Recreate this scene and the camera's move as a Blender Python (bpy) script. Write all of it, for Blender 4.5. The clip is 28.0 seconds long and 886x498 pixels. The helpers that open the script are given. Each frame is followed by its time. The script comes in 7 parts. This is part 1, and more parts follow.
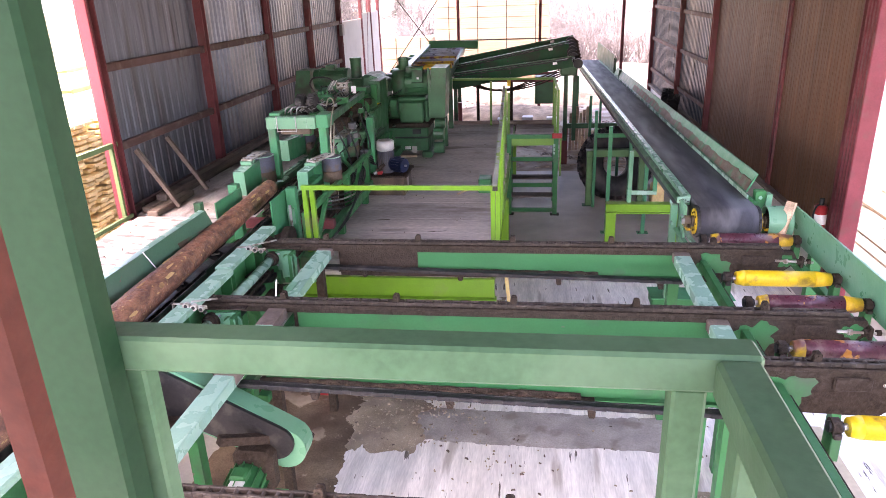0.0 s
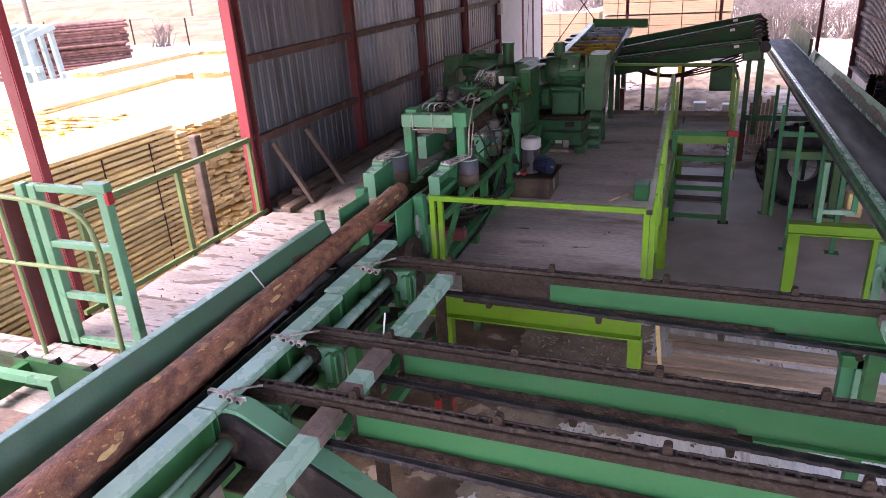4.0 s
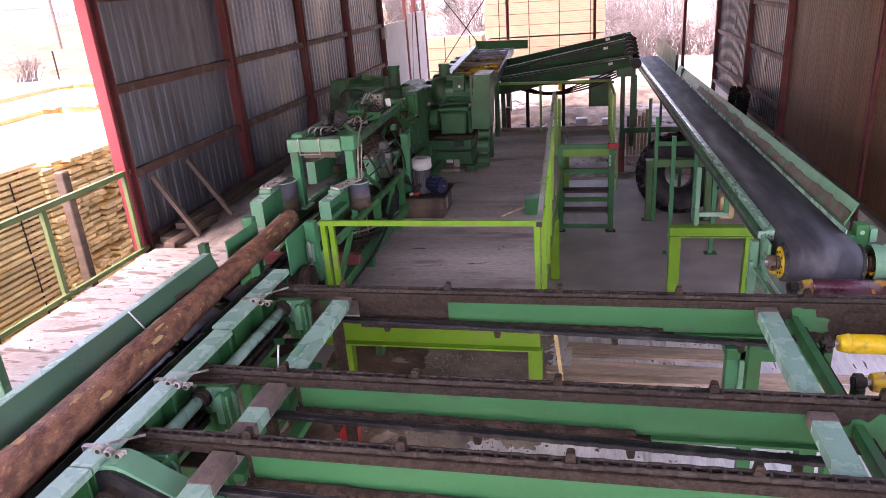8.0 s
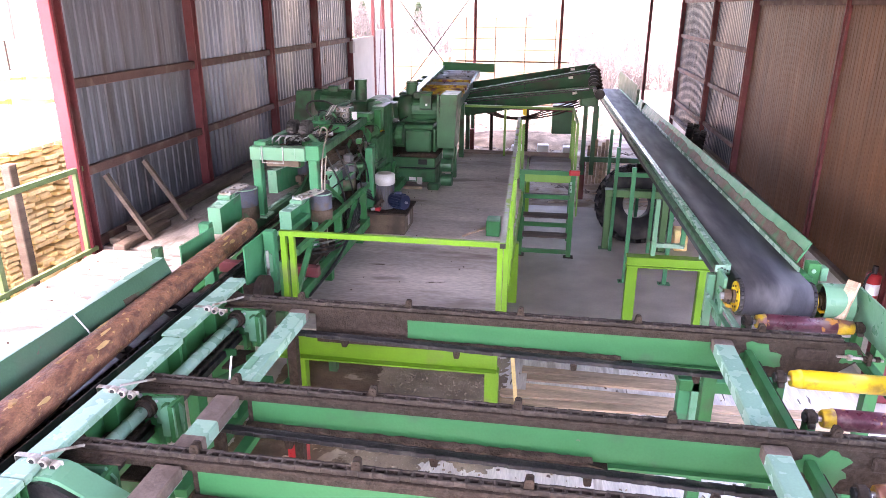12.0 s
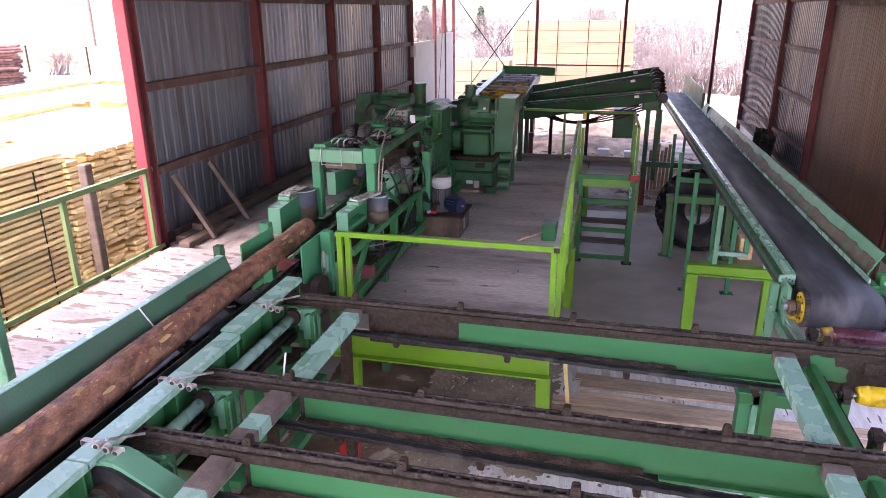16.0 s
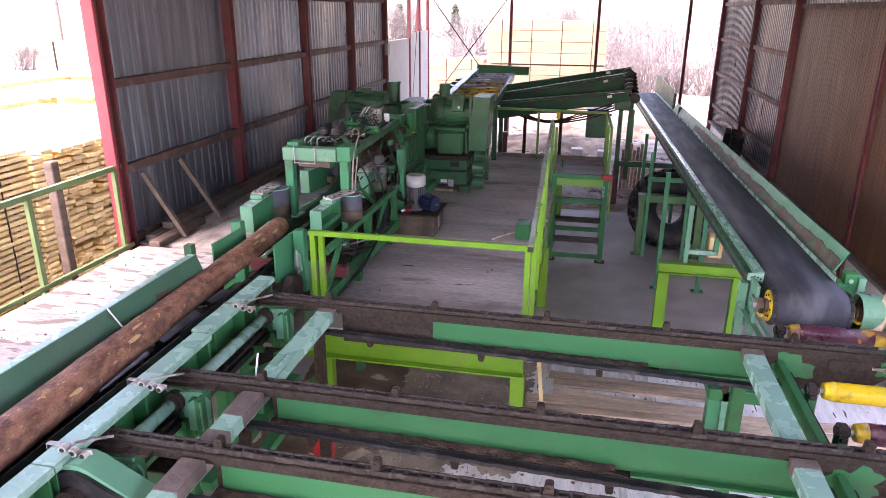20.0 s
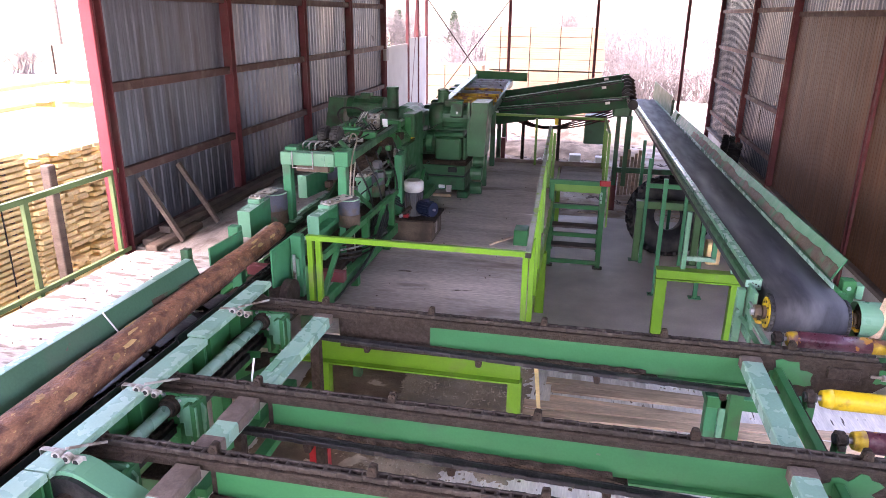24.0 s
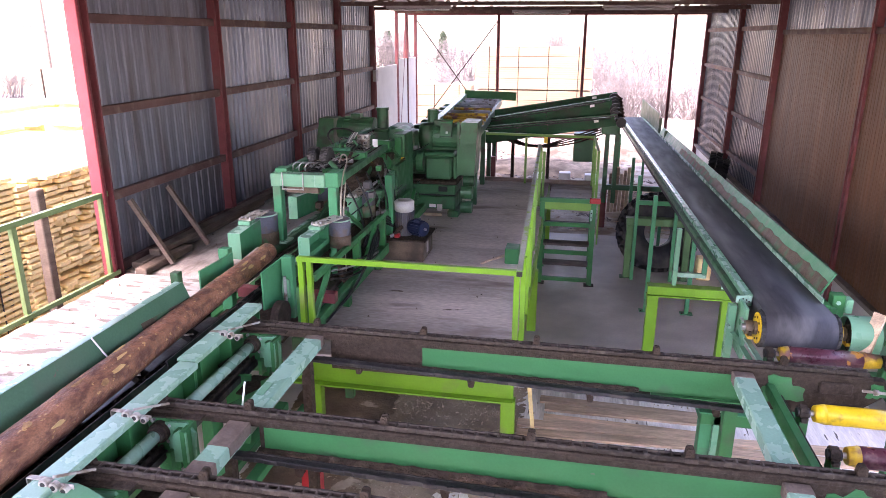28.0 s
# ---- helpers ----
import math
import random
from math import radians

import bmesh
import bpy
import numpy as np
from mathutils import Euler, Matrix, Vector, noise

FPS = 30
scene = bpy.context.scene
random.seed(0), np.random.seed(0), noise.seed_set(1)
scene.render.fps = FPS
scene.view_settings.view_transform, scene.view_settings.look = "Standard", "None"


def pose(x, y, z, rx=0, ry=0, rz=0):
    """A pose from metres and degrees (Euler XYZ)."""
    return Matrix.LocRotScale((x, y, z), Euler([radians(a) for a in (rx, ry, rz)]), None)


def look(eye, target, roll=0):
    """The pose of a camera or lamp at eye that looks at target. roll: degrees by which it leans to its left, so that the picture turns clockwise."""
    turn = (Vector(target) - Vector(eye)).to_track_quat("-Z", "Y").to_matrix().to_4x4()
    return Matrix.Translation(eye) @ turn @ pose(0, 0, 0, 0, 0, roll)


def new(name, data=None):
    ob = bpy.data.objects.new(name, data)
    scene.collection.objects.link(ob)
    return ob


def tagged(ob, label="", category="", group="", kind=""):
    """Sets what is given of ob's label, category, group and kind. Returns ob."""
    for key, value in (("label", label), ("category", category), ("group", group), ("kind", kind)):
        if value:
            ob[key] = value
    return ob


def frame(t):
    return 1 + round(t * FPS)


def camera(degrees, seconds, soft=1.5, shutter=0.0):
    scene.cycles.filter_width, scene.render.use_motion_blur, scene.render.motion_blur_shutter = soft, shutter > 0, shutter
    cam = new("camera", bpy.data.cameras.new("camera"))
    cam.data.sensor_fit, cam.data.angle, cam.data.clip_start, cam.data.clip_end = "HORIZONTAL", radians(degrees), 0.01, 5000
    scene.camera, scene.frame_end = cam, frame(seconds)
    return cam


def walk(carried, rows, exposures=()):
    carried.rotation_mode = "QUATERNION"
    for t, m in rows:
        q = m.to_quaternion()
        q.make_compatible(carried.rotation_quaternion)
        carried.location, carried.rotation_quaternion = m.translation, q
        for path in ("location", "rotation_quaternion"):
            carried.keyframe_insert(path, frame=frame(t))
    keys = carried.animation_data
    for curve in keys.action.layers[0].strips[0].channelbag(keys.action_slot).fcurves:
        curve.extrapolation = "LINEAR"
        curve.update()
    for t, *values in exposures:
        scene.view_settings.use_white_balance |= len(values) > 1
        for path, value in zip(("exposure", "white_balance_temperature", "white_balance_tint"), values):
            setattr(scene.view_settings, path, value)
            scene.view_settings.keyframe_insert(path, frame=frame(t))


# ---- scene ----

cam = camera(65.8, 28.0, soft=0.6)
PATH = [
    (0, (0.002, -0.679, 4.365), (-0.256, 1.173, 3.653), -2.1),
    (0.5, (-0.007, -0.32, 4.355), (-0.296, 1.534, 3.662), -1.7),
    (1, (-0.006, 0.074, 4.471), (-0.55, 1.841, 3.708), -1.7),
    (1.5, (-0.094, 0.312, 4.465), (-0.668, 2.065, 3.692), -3.2),
    (2, (-0.093, 0.346, 4.475), (-0.63, 2.11, 3.702), -3.3),
    (2.5, (-0.001, 0.288, 4.513), (-0.634, 2.021, 3.741), -2.1),
    (3, (0.035, 0.296, 4.503), (-0.621, 2.023, 3.737), -2.7),
    (3.5, (0.024, 0.312, 4.514), (-0.645, 2.034, 3.747), -3.2),
    (5.5, (-0.035, 0.406, 4.458), (-0.763, 2.115, 3.716), -4.1),
    (6, (-0.019, 0.412, 4.458), (-0.708, 2.142, 3.728), -4.2),
    (6.5, (0.014, 0.426, 4.454), (-0.634, 2.175, 3.733), -4.5),
    (7, (0.036, 0.43, 4.454), (-0.54, 2.205, 3.735), -4.6),
    (7.5, (0.041, 0.428, 4.449), (-0.453, 2.228, 3.733), -4.4),
    (8, (0.048, 0.433, 4.446), (-0.368, 2.253, 3.73), -4.2),
    (8.5, (0.061, 0.438, 4.441), (-0.262, 2.276, 3.722), -3.7),
    (9, (0.036, 0.463, 4.433), (-0.106, 2.322, 3.709), -2.2),
    (9.5, (0.023, 0.458, 4.44), (-0.095, 2.321, 3.723), -1.7),
    (10, (0.019, 0.463, 4.438), (-0.085, 2.331, 3.729), -1.8),
    (10.5, (0.086, 0.522, 4.409), (-0.019, 2.393, 3.709), -1.1),
    (11, (0.086, 0.52, 4.41), (-0.013, 2.397, 3.726), -1.3),
    (11.5, (0.009, 0.481, 4.427), (-0.121, 2.359, 3.751), -0.4),
    (12, (-0.042, 0.474, 4.418), (-0.328, 2.337, 3.749), 0.3),
    (12.5, (-0.047, 0.5, 4.406), (-0.463, 2.338, 3.735), 0.5),
    (13, (-0.026, 0.477, 4.409), (-0.472, 2.306, 3.735), 0.2),
    (13.5, (-0.017, 0.475, 4.413), (-0.477, 2.299, 3.735), -0.2),
    (15.5, (0.0, 0.474, 4.42), (-0.46, 2.304, 3.757), -0.3),
    (16, (0.005, 0.472, 4.416), (-0.448, 2.305, 3.757), -0.3),
    (16.5, (-0.001, 0.476, 4.416), (-0.445, 2.312, 3.759), -0.3),
    (17, (0.002, 0.477, 4.417), (-0.437, 2.316, 3.765), -0.2),
    (17.5, (0.001, 0.479, 4.418), (-0.433, 2.32, 3.77), -0.2),
    (18, (0.011, 0.477, 4.419), (-0.418, 2.32, 3.771), -0.3),
    (18.5, (0.003, 0.477, 4.419), (-0.419, 2.32, 3.769), -0.2),
    (19, (0.009, 0.481, 4.417), (-0.407, 2.325, 3.764), -0.2),
    (19.5, (0.037, 0.479, 4.417), (-0.365, 2.325, 3.76), 0.1),
    (20, (0.009, 0.48, 4.416), (-0.372, 2.329, 3.753), 0.4),
    (20.5, (-0.004, 0.485, 4.412), (-0.385, 2.332, 3.747), 0.2),
    (21, (-0.005, 0.488, 4.412), (-0.392, 2.335, 3.751), 0.1),
    (21.5, (-0.003, 0.486, 4.413), (-0.395, 2.335, 3.759), -0.3),
    (23.5, (0.009, 0.486, 4.413), (-0.372, 2.339, 3.766), 0.6),
    (24, (0.009, 0.494, 4.413), (-0.367, 2.349, 3.765), 0.7),
    (24.5, (0.014, 0.494, 4.412), (-0.359, 2.35, 3.769), 0.6),
    (25, (0.01, 0.493, 4.414), (-0.357, 2.353, 3.778), 0.5),
    (25.5, (0.013, 0.497, 4.416), (-0.351, 2.36, 3.785), 0.3),
    (26, (0.009, 0.497, 4.416), (-0.35, 2.362, 3.791), 0.3),
    (26.5, (0.01, 0.499, 4.414), (-0.349, 2.367, 3.798), 0.4),
    (27, (0.011, 0.499, 4.416), (-0.346, 2.37, 3.808), 0.3),
    (27.5, (0.011, 0.496, 4.418), (-0.346, 2.37, 3.817), 0.3),
    (28, (0.014, 0.5, 4.421), (-0.342, 2.376, 3.825), 0.2),
]
walk(cam, [(t, look(e, g, r)) for t, e, g, r in PATH],
     [(t, e, k, g) for t, e, k, g in ((0, 3.62, 7600, 37), (1, 3.57, 7500, 37), (2, 3.04, 7450, 38), (3, 2.84, 7400, 39), (6, 2.68, 7650, 47), (8, 3.03, 7750, 47), (9, 3.58, 7800, 47), (10, 4.0, 7650, 45), (11, 4.22, 7500, 41), (12, 4.08, 7400, 39), (13, 3.75, 7350, 38), (16, 3.2, 7300, 40),
                                   (20, 3.38, 7350, 39), (25, 3.54, 7250, 39), (28, 3.57, 7250, 39))])

# ---- light ----
world = bpy.data.worlds.new("overcast_sky")
scene.world = world
world.use_nodes = True
wn = world.node_tree
sky = wn.nodes.new("ShaderNodeTexSky")
sky.sky_type = "NISHITA"
sky.sun_disc = False
sky.sun_elevation = radians(59)
sky.sun_rotation = radians(214)
sky.air_density, sky.dust_density, sky.ozone_density = 1.0, 2.0, 1.0
wn.links.new(sky.outputs[0], wn.nodes["Background"].inputs[0])
wn.nodes["Background"].inputs[1].default_value = 0.15
sun = new("sun", bpy.data.lights.new("sun", "SUN"))
sun.data.energy, sun.data.angle, sun.data.color = 1.1, radians(45), (1.0, 0.97, 0.93)
sun.matrix_world = look((-6.5, -9.5, 20), (0, 0, 0))


# ---- materials ----
def mat(name, col, rough=0.55, metal=0.0, var=0.18, scale=2.5, grain=60.0, bump=0.15, dirt=None, dirt_at=0.55, dirt_scale=1.5, dirt_soft=0.06,
        stretch=(1, 1, 1), spec=0.4, chip=None, chip_at=0.68, chip_scale=6.0, piece=0.0):
    m = bpy.data.materials.new(name)
    m.use_nodes = True
    t = m.node_tree
    n, l = t.nodes, t.links
    b = n["Principled BSDF"]
    geo = n.new("ShaderNodeNewGeometry")
    mp = n.new("ShaderNodeMapping")
    mp.inputs["Scale"].default_value = stretch
    l.new(geo.outputs["Position"], mp.inputs["Vector"])
    inf = n.new("ShaderNodeObjectInfo")

    def nz(s, detail=4.0):
        x = n.new("ShaderNodeTexNoise")
        x.inputs["Scale"].default_value, x.inputs["Detail"].default_value = s, detail
        l.new(mp.outputs["Vector"], x.inputs["Vector"])
        return x.outputs["Fac"]

    def mapped(fac, a, c, lo, hi):
        r = n.new("ShaderNodeMapRange")
        r.inputs["From Min"].default_value, r.inputs["From Max"].default_value = a, c
        r.inputs["To Min"].default_value, r.inputs["To Max"].default_value = lo, hi
        l.new(fac, r.inputs["Value"])
        return r.outputs["Result"]

    def mult(p, q):
        x = n.new("ShaderNodeMath")
        x.operation = "MULTIPLY"
        l.new(p, x.inputs[0]), l.new(q, x.inputs[1])
        return x.outputs[0]

    f = mult(mapped(nz(scale), 0.3, 0.7, 1 - var, 1 + var), mapped(nz(grain, 3.0), 0.3, 0.7, 1 - var * 0.6, 1 + var * 0.6))
    if piece:
        f = mult(f, mapped(inf.outputs["Random"], 0, 1, 1 - piece, 1 + piece))
    hsv = n.new("ShaderNodeHueSaturation")
    hsv.inputs["Color"].default_value = (*col, 1)
    l.new(f, hsv.inputs["Value"])
    out = hsv.outputs["Color"]

    def blend(out, fac, c):
        x = n.new("ShaderNodeMix")
        x.data_type = "RGBA"
        l.new(fac, x.inputs["Factor"]), l.new(out, x.inputs["A"])
        x.inputs["B"].default_value = (*c, 1)
        return x.outputs["Result"]

    rg = mapped(nz(scale * 3), 0.3, 0.7, max(rough - 0.12, 0.03), min(rough + 0.12, 1))
    if chip:
        out = blend(out, mapped(nz(chip_scale, 6.0), chip_at, chip_at + 0.03, 0, 1), chip)
    if dirt:
        d = mapped(nz(dirt_scale, 6.0), dirt_at - dirt_soft, dirt_at + dirt_soft, 0, 0.92)
        out = blend(out, d, dirt)
    l.new(out, b.inputs["Base Color"])
    l.new(rg, b.inputs["Roughness"])
    b.inputs["Metallic"].default_value = metal
    b.inputs["Specular IOR Level"].default_value = spec
    if bump:
        bp = n.new("ShaderNodeBump")
        bp.inputs["Strength"].default_value, bp.inputs["Distance"].default_value = bump, 0.01
        l.new(nz(grain * 0.6, 5.0), bp.inputs["Height"])
        l.new(bp.outputs["Normal"], b.inputs["Normal"])
    return m


M = {
    "green": mat("machine_green_paint", (0.022, 0.158, 0.055), 0.45, spec=0.25, var=0.07, dirt=(0.06, 0.10, 0.06), dirt_at=0.63, dirt_scale=2.0, chip=(0.16, 0.12, 0.09), chip_at=0.72),
    "dark": mat("dark_green_paint", (0.025, 0.115, 0.050), 0.42, var=0.18, dirt=(0.035, 0.05, 0.03), dirt_at=0.6, dirt_scale=3.0),
    "mint": mat("mint_green_paint", (0.105, 0.30, 0.18), 0.34, spec=0.35, var=0.05, dirt=(0.15, 0.31, 0.20), dirt_at=0.62, dirt_scale=3, dirt_soft=0.15, chip=(0.30, 0.30, 0.27), chip_at=0.78, chip_scale=22),
    # pale copy of the mint: sky sheen put into the base colour
    "palemint": mat("sheen_paled_mint_paint", (0.215, 0.40, 0.295), 0.27, spec=0.55, var=0.10, scale=2.0, dirt=(0.25, 0.425, 0.33), dirt_at=0.58, dirt_scale=1.2, dirt_soft=0.3, chip=(0.15, 0.20, 0.16), chip_at=0.77, chip_scale=30),
    "sea": mat("sea_green_paint", (0.034, 0.225, 0.105), 0.42, spec=0.28, var=0.08, dirt=(0.075, 0.14, 0.09), dirt_at=0.64, dirt_scale=3.0, chip=(0.15, 0.12, 0.09), chip_at=0.73, chip_scale=12),
    "table": mat("olive_green_paint", (0.062, 0.165, 0.062), 0.45, var=0.12, dirt=(0.06, 0.09, 0.045), dirt_at=0.62, dirt_scale=3.0),
    "chutegreen": mat("deep_green_paint", (0.011, 0.075, 0.030), 0.45, spec=0.15, var=0.22, scale=1.2, dirt=(0.03, 0.045, 0.03), dirt_at=0.58, dirt_scale=2.5, dirt_soft=0.12),
    "darktread": mat("dark_worn_tread", (0.115, 0.092, 0.078), 0.75, var=0.3, scale=5, grain=40, stretch=(0.5, 3, 3), dirt=(0.06, 0.048, 0.04), dirt_at=0.55, dirt_scale=5),
    "dustgrey": mat("pale_settled_dust", (0.36, 0.38, 0.32), 0.8, var=0.2, scale=4, dirt=(0.20, 0.33, 0.06), dirt_at=0.60, dirt_scale=6),
    "lime": mat("lime_green_paint", (0.118, 0.30, 0.016), 0.4, var=0.1, dirt=(0.16, 0.22, 0.06), dirt_at=0.66, dirt_scale=2.5),
    "grime": mat("oily_brown_steel", (0.036, 0.025, 0.018), 0.78, spec=0.18, var=0.35, grain=140, bump=0.9, scale=14, dirt=(0.058, 0.042, 0.031), dirt_at=0.56, dirt_scale=30, dirt_soft=0.1),
    "cake": mat("dried_brown_sawdust_cake", (0.135, 0.098, 0.078), 0.85, var=0.22, scale=9, grain=70, bump=0.4, dirt=(0.09, 0.065, 0.05), dirt_at=0.58, dirt_scale=8),
    "darkcake": mat("dark_sawdust_cake", (0.075, 0.053, 0.040), 0.9, spec=0.1, var=0.35, scale=12, grain=160, bump=0.9, dirt=(0.045, 0.032, 0.024), dirt_at=0.56, dirt_scale=16),
    "chain": mat("greasy_black_chain", (0.036, 0.027, 0.021), 0.65, spec=0.25, var=0.4, bump=0.4, dirt=(0.07, 0.055, 0.045), dirt_at=0.58, dirt_scale=20),
    "black": mat("black_grease", (0.012, 0.012, 0.013), 0.5, var=0.4, bump=0.4, dirt=(0.05, 0.045, 0.04), dirt_at=0.6, dirt_scale=7),
    "oldpipe": mat("dull_bare_pipe", (0.30, 0.27, 0.22), 0.5, metal=0.5, var=0.2),
    "steel": mat("worn_bare_steel", (0.42, 0.42, 0.43), 0.36, metal=0.85, var=0.2, dirt=(0.16, 0.12, 0.09), dirt_at=0.6, dirt_scale=8),
    "steelplate": mat("scuffed_pale_steel", (0.44, 0.42, 0.38), 0.55, metal=0.3, var=0.2, dirt=(0.20, 0.15, 0.11), dirt_at=0.56, dirt_scale=10),
    "galv": mat("galvanised_sheet", (0.095, 0.108, 0.137), 0.36, metal=0.72, var=0.22, scale=0.9, grain=14, bump=0.08, stretch=(1, 1, 0.25), dirt=(0.20, 0.19, 0.19), dirt_at=0.60, dirt_scale=1.1, dirt_soft=0.1),
    "oldgalv": mat("weathered_grey_sheet", (0.195, 0.205, 0.24), 0.45, metal=0.45, var=0.3, scale=1.6, grain=9, bump=0.06, stretch=(1, 2.5, 0.2), dirt=(0.11, 0.10, 0.105), dirt_at=0.56, dirt_scale=1.6, dirt_soft=0.08, chip=(0.42, 0.40, 0.36), chip_at=0.70, chip_scale=3.0, piece=0.12),
    "oxide": mat("red_oxide_steel", (0.15, 0.035, 0.038), 0.6, var=0.2, dirt=(0.14, 0.06, 0.055), dirt_at=0.6),
    "cowl": mat("dusty_white_paint", (0.52, 0.52, 0.50), 0.55, var=0.12, scale=6),
    # darker copy of the red trim, for the east corner only
    "pinkdull": mat("darker_red_trim", (0.17, 0.034, 0.042), 0.55, spec=0.25, var=0.18, scale=3, dirt=(0.14, 0.045, 0.045), dirt_at=0.6, dirt_scale=5),
    "pink": mat("red_painted_sheet_trim", (0.33, 0.052, 0.066), 0.5, var=0.1),
    "purlin": mat("rusty_purlin", (0.12, 0.065, 0.055), 0.75, var=0.25, dirt=(0.20, 0.14, 0.11), dirt_at=0.6, dirt_scale=4),
    "concrete": mat("worn_concrete", (0.56, 0.515, 0.47), 0.62, var=0.14, scale=1.2, grain=35, bump=0.3, dirt=(0.38, 0.35, 0.33), dirt_at=0.56, dirt_scale=0.9, dirt_soft=0.15),
    "walkslab": mat("dusty_trodden_walk", (0.43, 0.40, 0.375), 0.75, var=0.25, scale=2.0, grain=28, bump=0.5, stretch=(2.2, 0.7, 1), dirt=(0.15, 0.12, 0.10), dirt_at=0.565, dirt_scale=1.6, dirt_soft=0.07),
    "drumgrey": mat("blue_grey_drum", (0.085, 0.088, 0.115), 0.5, var=0.2, dirt=(0.10, 0.075, 0.06), dirt_at=0.58, dirt_scale=6),
    "plank": mat("grey_worn_plank", (0.50, 0.435, 0.385), 0.75, spec=0.25, var=0.30, scale=1.1, grain=26, bump=0.2, stretch=(0.45, 1.4, 3), dirt=(0.22, 0.175, 0.145), dirt_at=0.60, dirt_scale=1.7, dirt_soft=0.06, chip=(0.15, 0.115, 0.09), chip_at=0.70, chip_scale=4.0, piece=0.06),
    "deckplank": mat("bleached_deck_plank", (0.40, 0.385, 0.37), 0.75, var=0.25, scale=1.6, grain=26, bump=0.6, stretch=(0.8, 2.6, 3), dirt=(0.16, 0.135, 0.115), dirt_at=0.575, dirt_scale=3.2, dirt_soft=0.03, chip=(0.20, 0.17, 0.145), chip_at=0.64, chip_scale=9.0, piece=0.16),
    "oldwood": mat("weathered_timber", (0.165, 0.125, 0.10), 0.75, var=0.3, scale=3, grain=40, stretch=(0.6, 0.6, 3), piece=0.15),
    "brownwall": mat("brown_stained_board", (0.135, 0.058, 0.028), 0.55, spec=0.25, var=0.16, scale=2.2, grain=30, stretch=(4, 4, 0.3), dirt=(0.11, 0.05, 0.028), dirt_at=0.66, dirt_scale=3, piece=0.14),
    "lumber": mat("fresh_yellow_lumber", (0.95, 0.74, 0.37), 0.65, var=0.16, scale=3, grain=30, piece=0.18),
    "lumberend": mat("pale_sawn_lumber", (0.52, 0.42, 0.29), 0.65, var=0.12, scale=2, grain=25, piece=0.12),
    "wrapped": mat("pale_planed_boards", (0.29, 0.21, 0.13), 0.6, var=0.08, scale=1, grain=20, piece=0.08),
    "bark": mat("red_pine_bark", (0.31, 0.14, 0.085), 0.42, var=0.35, scale=9, grain=70, bump=1.0, stretch=(1.4, 0.8, 1.4), dirt=(0.125, 0.052, 0.038), dirt_at=0.55, dirt_scale=10, dirt_soft=0.08, chip=(0.58, 0.36, 0.16), chip_at=0.63, chip_scale=22),
    "barkfar": mat("stacked_log_bark", (0.20, 0.105, 0.09), 0.85, var=0.4, scale=4, piece=0.3),
    "barepatch": mat("raw_inner_bark", (0.42, 0.25, 0.12), 0.7, var=0.3, scale=14),
    "cut": mat("fresh_cut_wood", (0.62, 0.42, 0.20), 0.7, var=0.14, scale=10),
    "belt": mat("black_rubber_belt", (0.050, 0.050, 0.057), 0.72, spec=0.22, var=0.14, scale=2, grain=50, bump=0.02, stretch=(2.5, 0.4, 1), dirt=(0.13, 0.13, 0.135), dirt_at=0.58, dirt_scale=3, dirt_soft=0.12),
    "rubber": mat("tyre_rubber", (0.018, 0.019, 0.022), 0.7, var=0.3, bump=0.3, dirt=(0.07, 0.065, 0.06), dirt_at=0.6),
    "yellow": mat("yellow_paint", (0.72, 0.47, 0.015), 0.4, var=0.12, dirt=(0.30, 0.18, 0.03), dirt_at=0.66, dirt_scale=8),
    "maroon": mat("worn_maroon_roller", (0.11, 0.030, 0.045), 0.35, var=0.3, scale=9, dirt=(0.20, 0.12, 0.11), dirt_at=0.60, dirt_scale=9, chip=(0.58, 0.24, 0.04), chip_at=0.60, chip_scale=7),
    "yworn": mat("worn_yellow_roller_end", (0.55, 0.34, 0.02), 0.4, var=0.2, dirt=(0.16, 0.05, 0.05), dirt_at=0.55, dirt_scale=7),
    "red": mat("red_enamel", (0.38, 0.025, 0.028), 0.35, var=0.1),
    "blue": mat("blue_motor_paint", (0.014, 0.022, 0.055), 0.4, var=0.15),
    "white": mat("white_paint", (0.74, 0.74, 0.72), 0.45, var=0.06),
    "tank": mat("oil_stained_tank", (0.15, 0.105, 0.07), 0.6, var=0.3, dirt=(0.05, 0.035, 0.025), dirt_at=0.52, dirt_scale=4, dirt_soft=0.15),
    "sawdust": mat("sawdust_and_chips", (0.46, 0.335, 0.225), 0.9, var=0.4, scale=3, dirt=(0.20, 0.14, 0.095), dirt_at=0.56, dirt_scale=1.4, dirt_soft=0.08, grain=120, bump=1.0),
    "crust": mat("trodden_sawdust", (0.35, 0.275, 0.20), 0.9, spec=0.15, var=0.35, scale=2.2, grain=120, bump=0.5, dirt=(0.22, 0.18, 0.145), dirt_at=0.60, dirt_scale=3.0, dirt_soft=0.12, chip=(0.60, 0.52, 0.40), chip_at=0.64, chip_scale=34),
    "chippale": mat("pale_wood_chips", (0.31, 0.245, 0.175), 0.85, spec=0.15, var=0.35, scale=9),
    "wetfloor": mat("damp_trodden_dust", (0.36, 0.32, 0.29), 0.55, spec=0.3, var=0.25, scale=3, grain=60, bump=0.3, dirt=(0.24, 0.20, 0.17), dirt_at=0.6, dirt_scale=4),
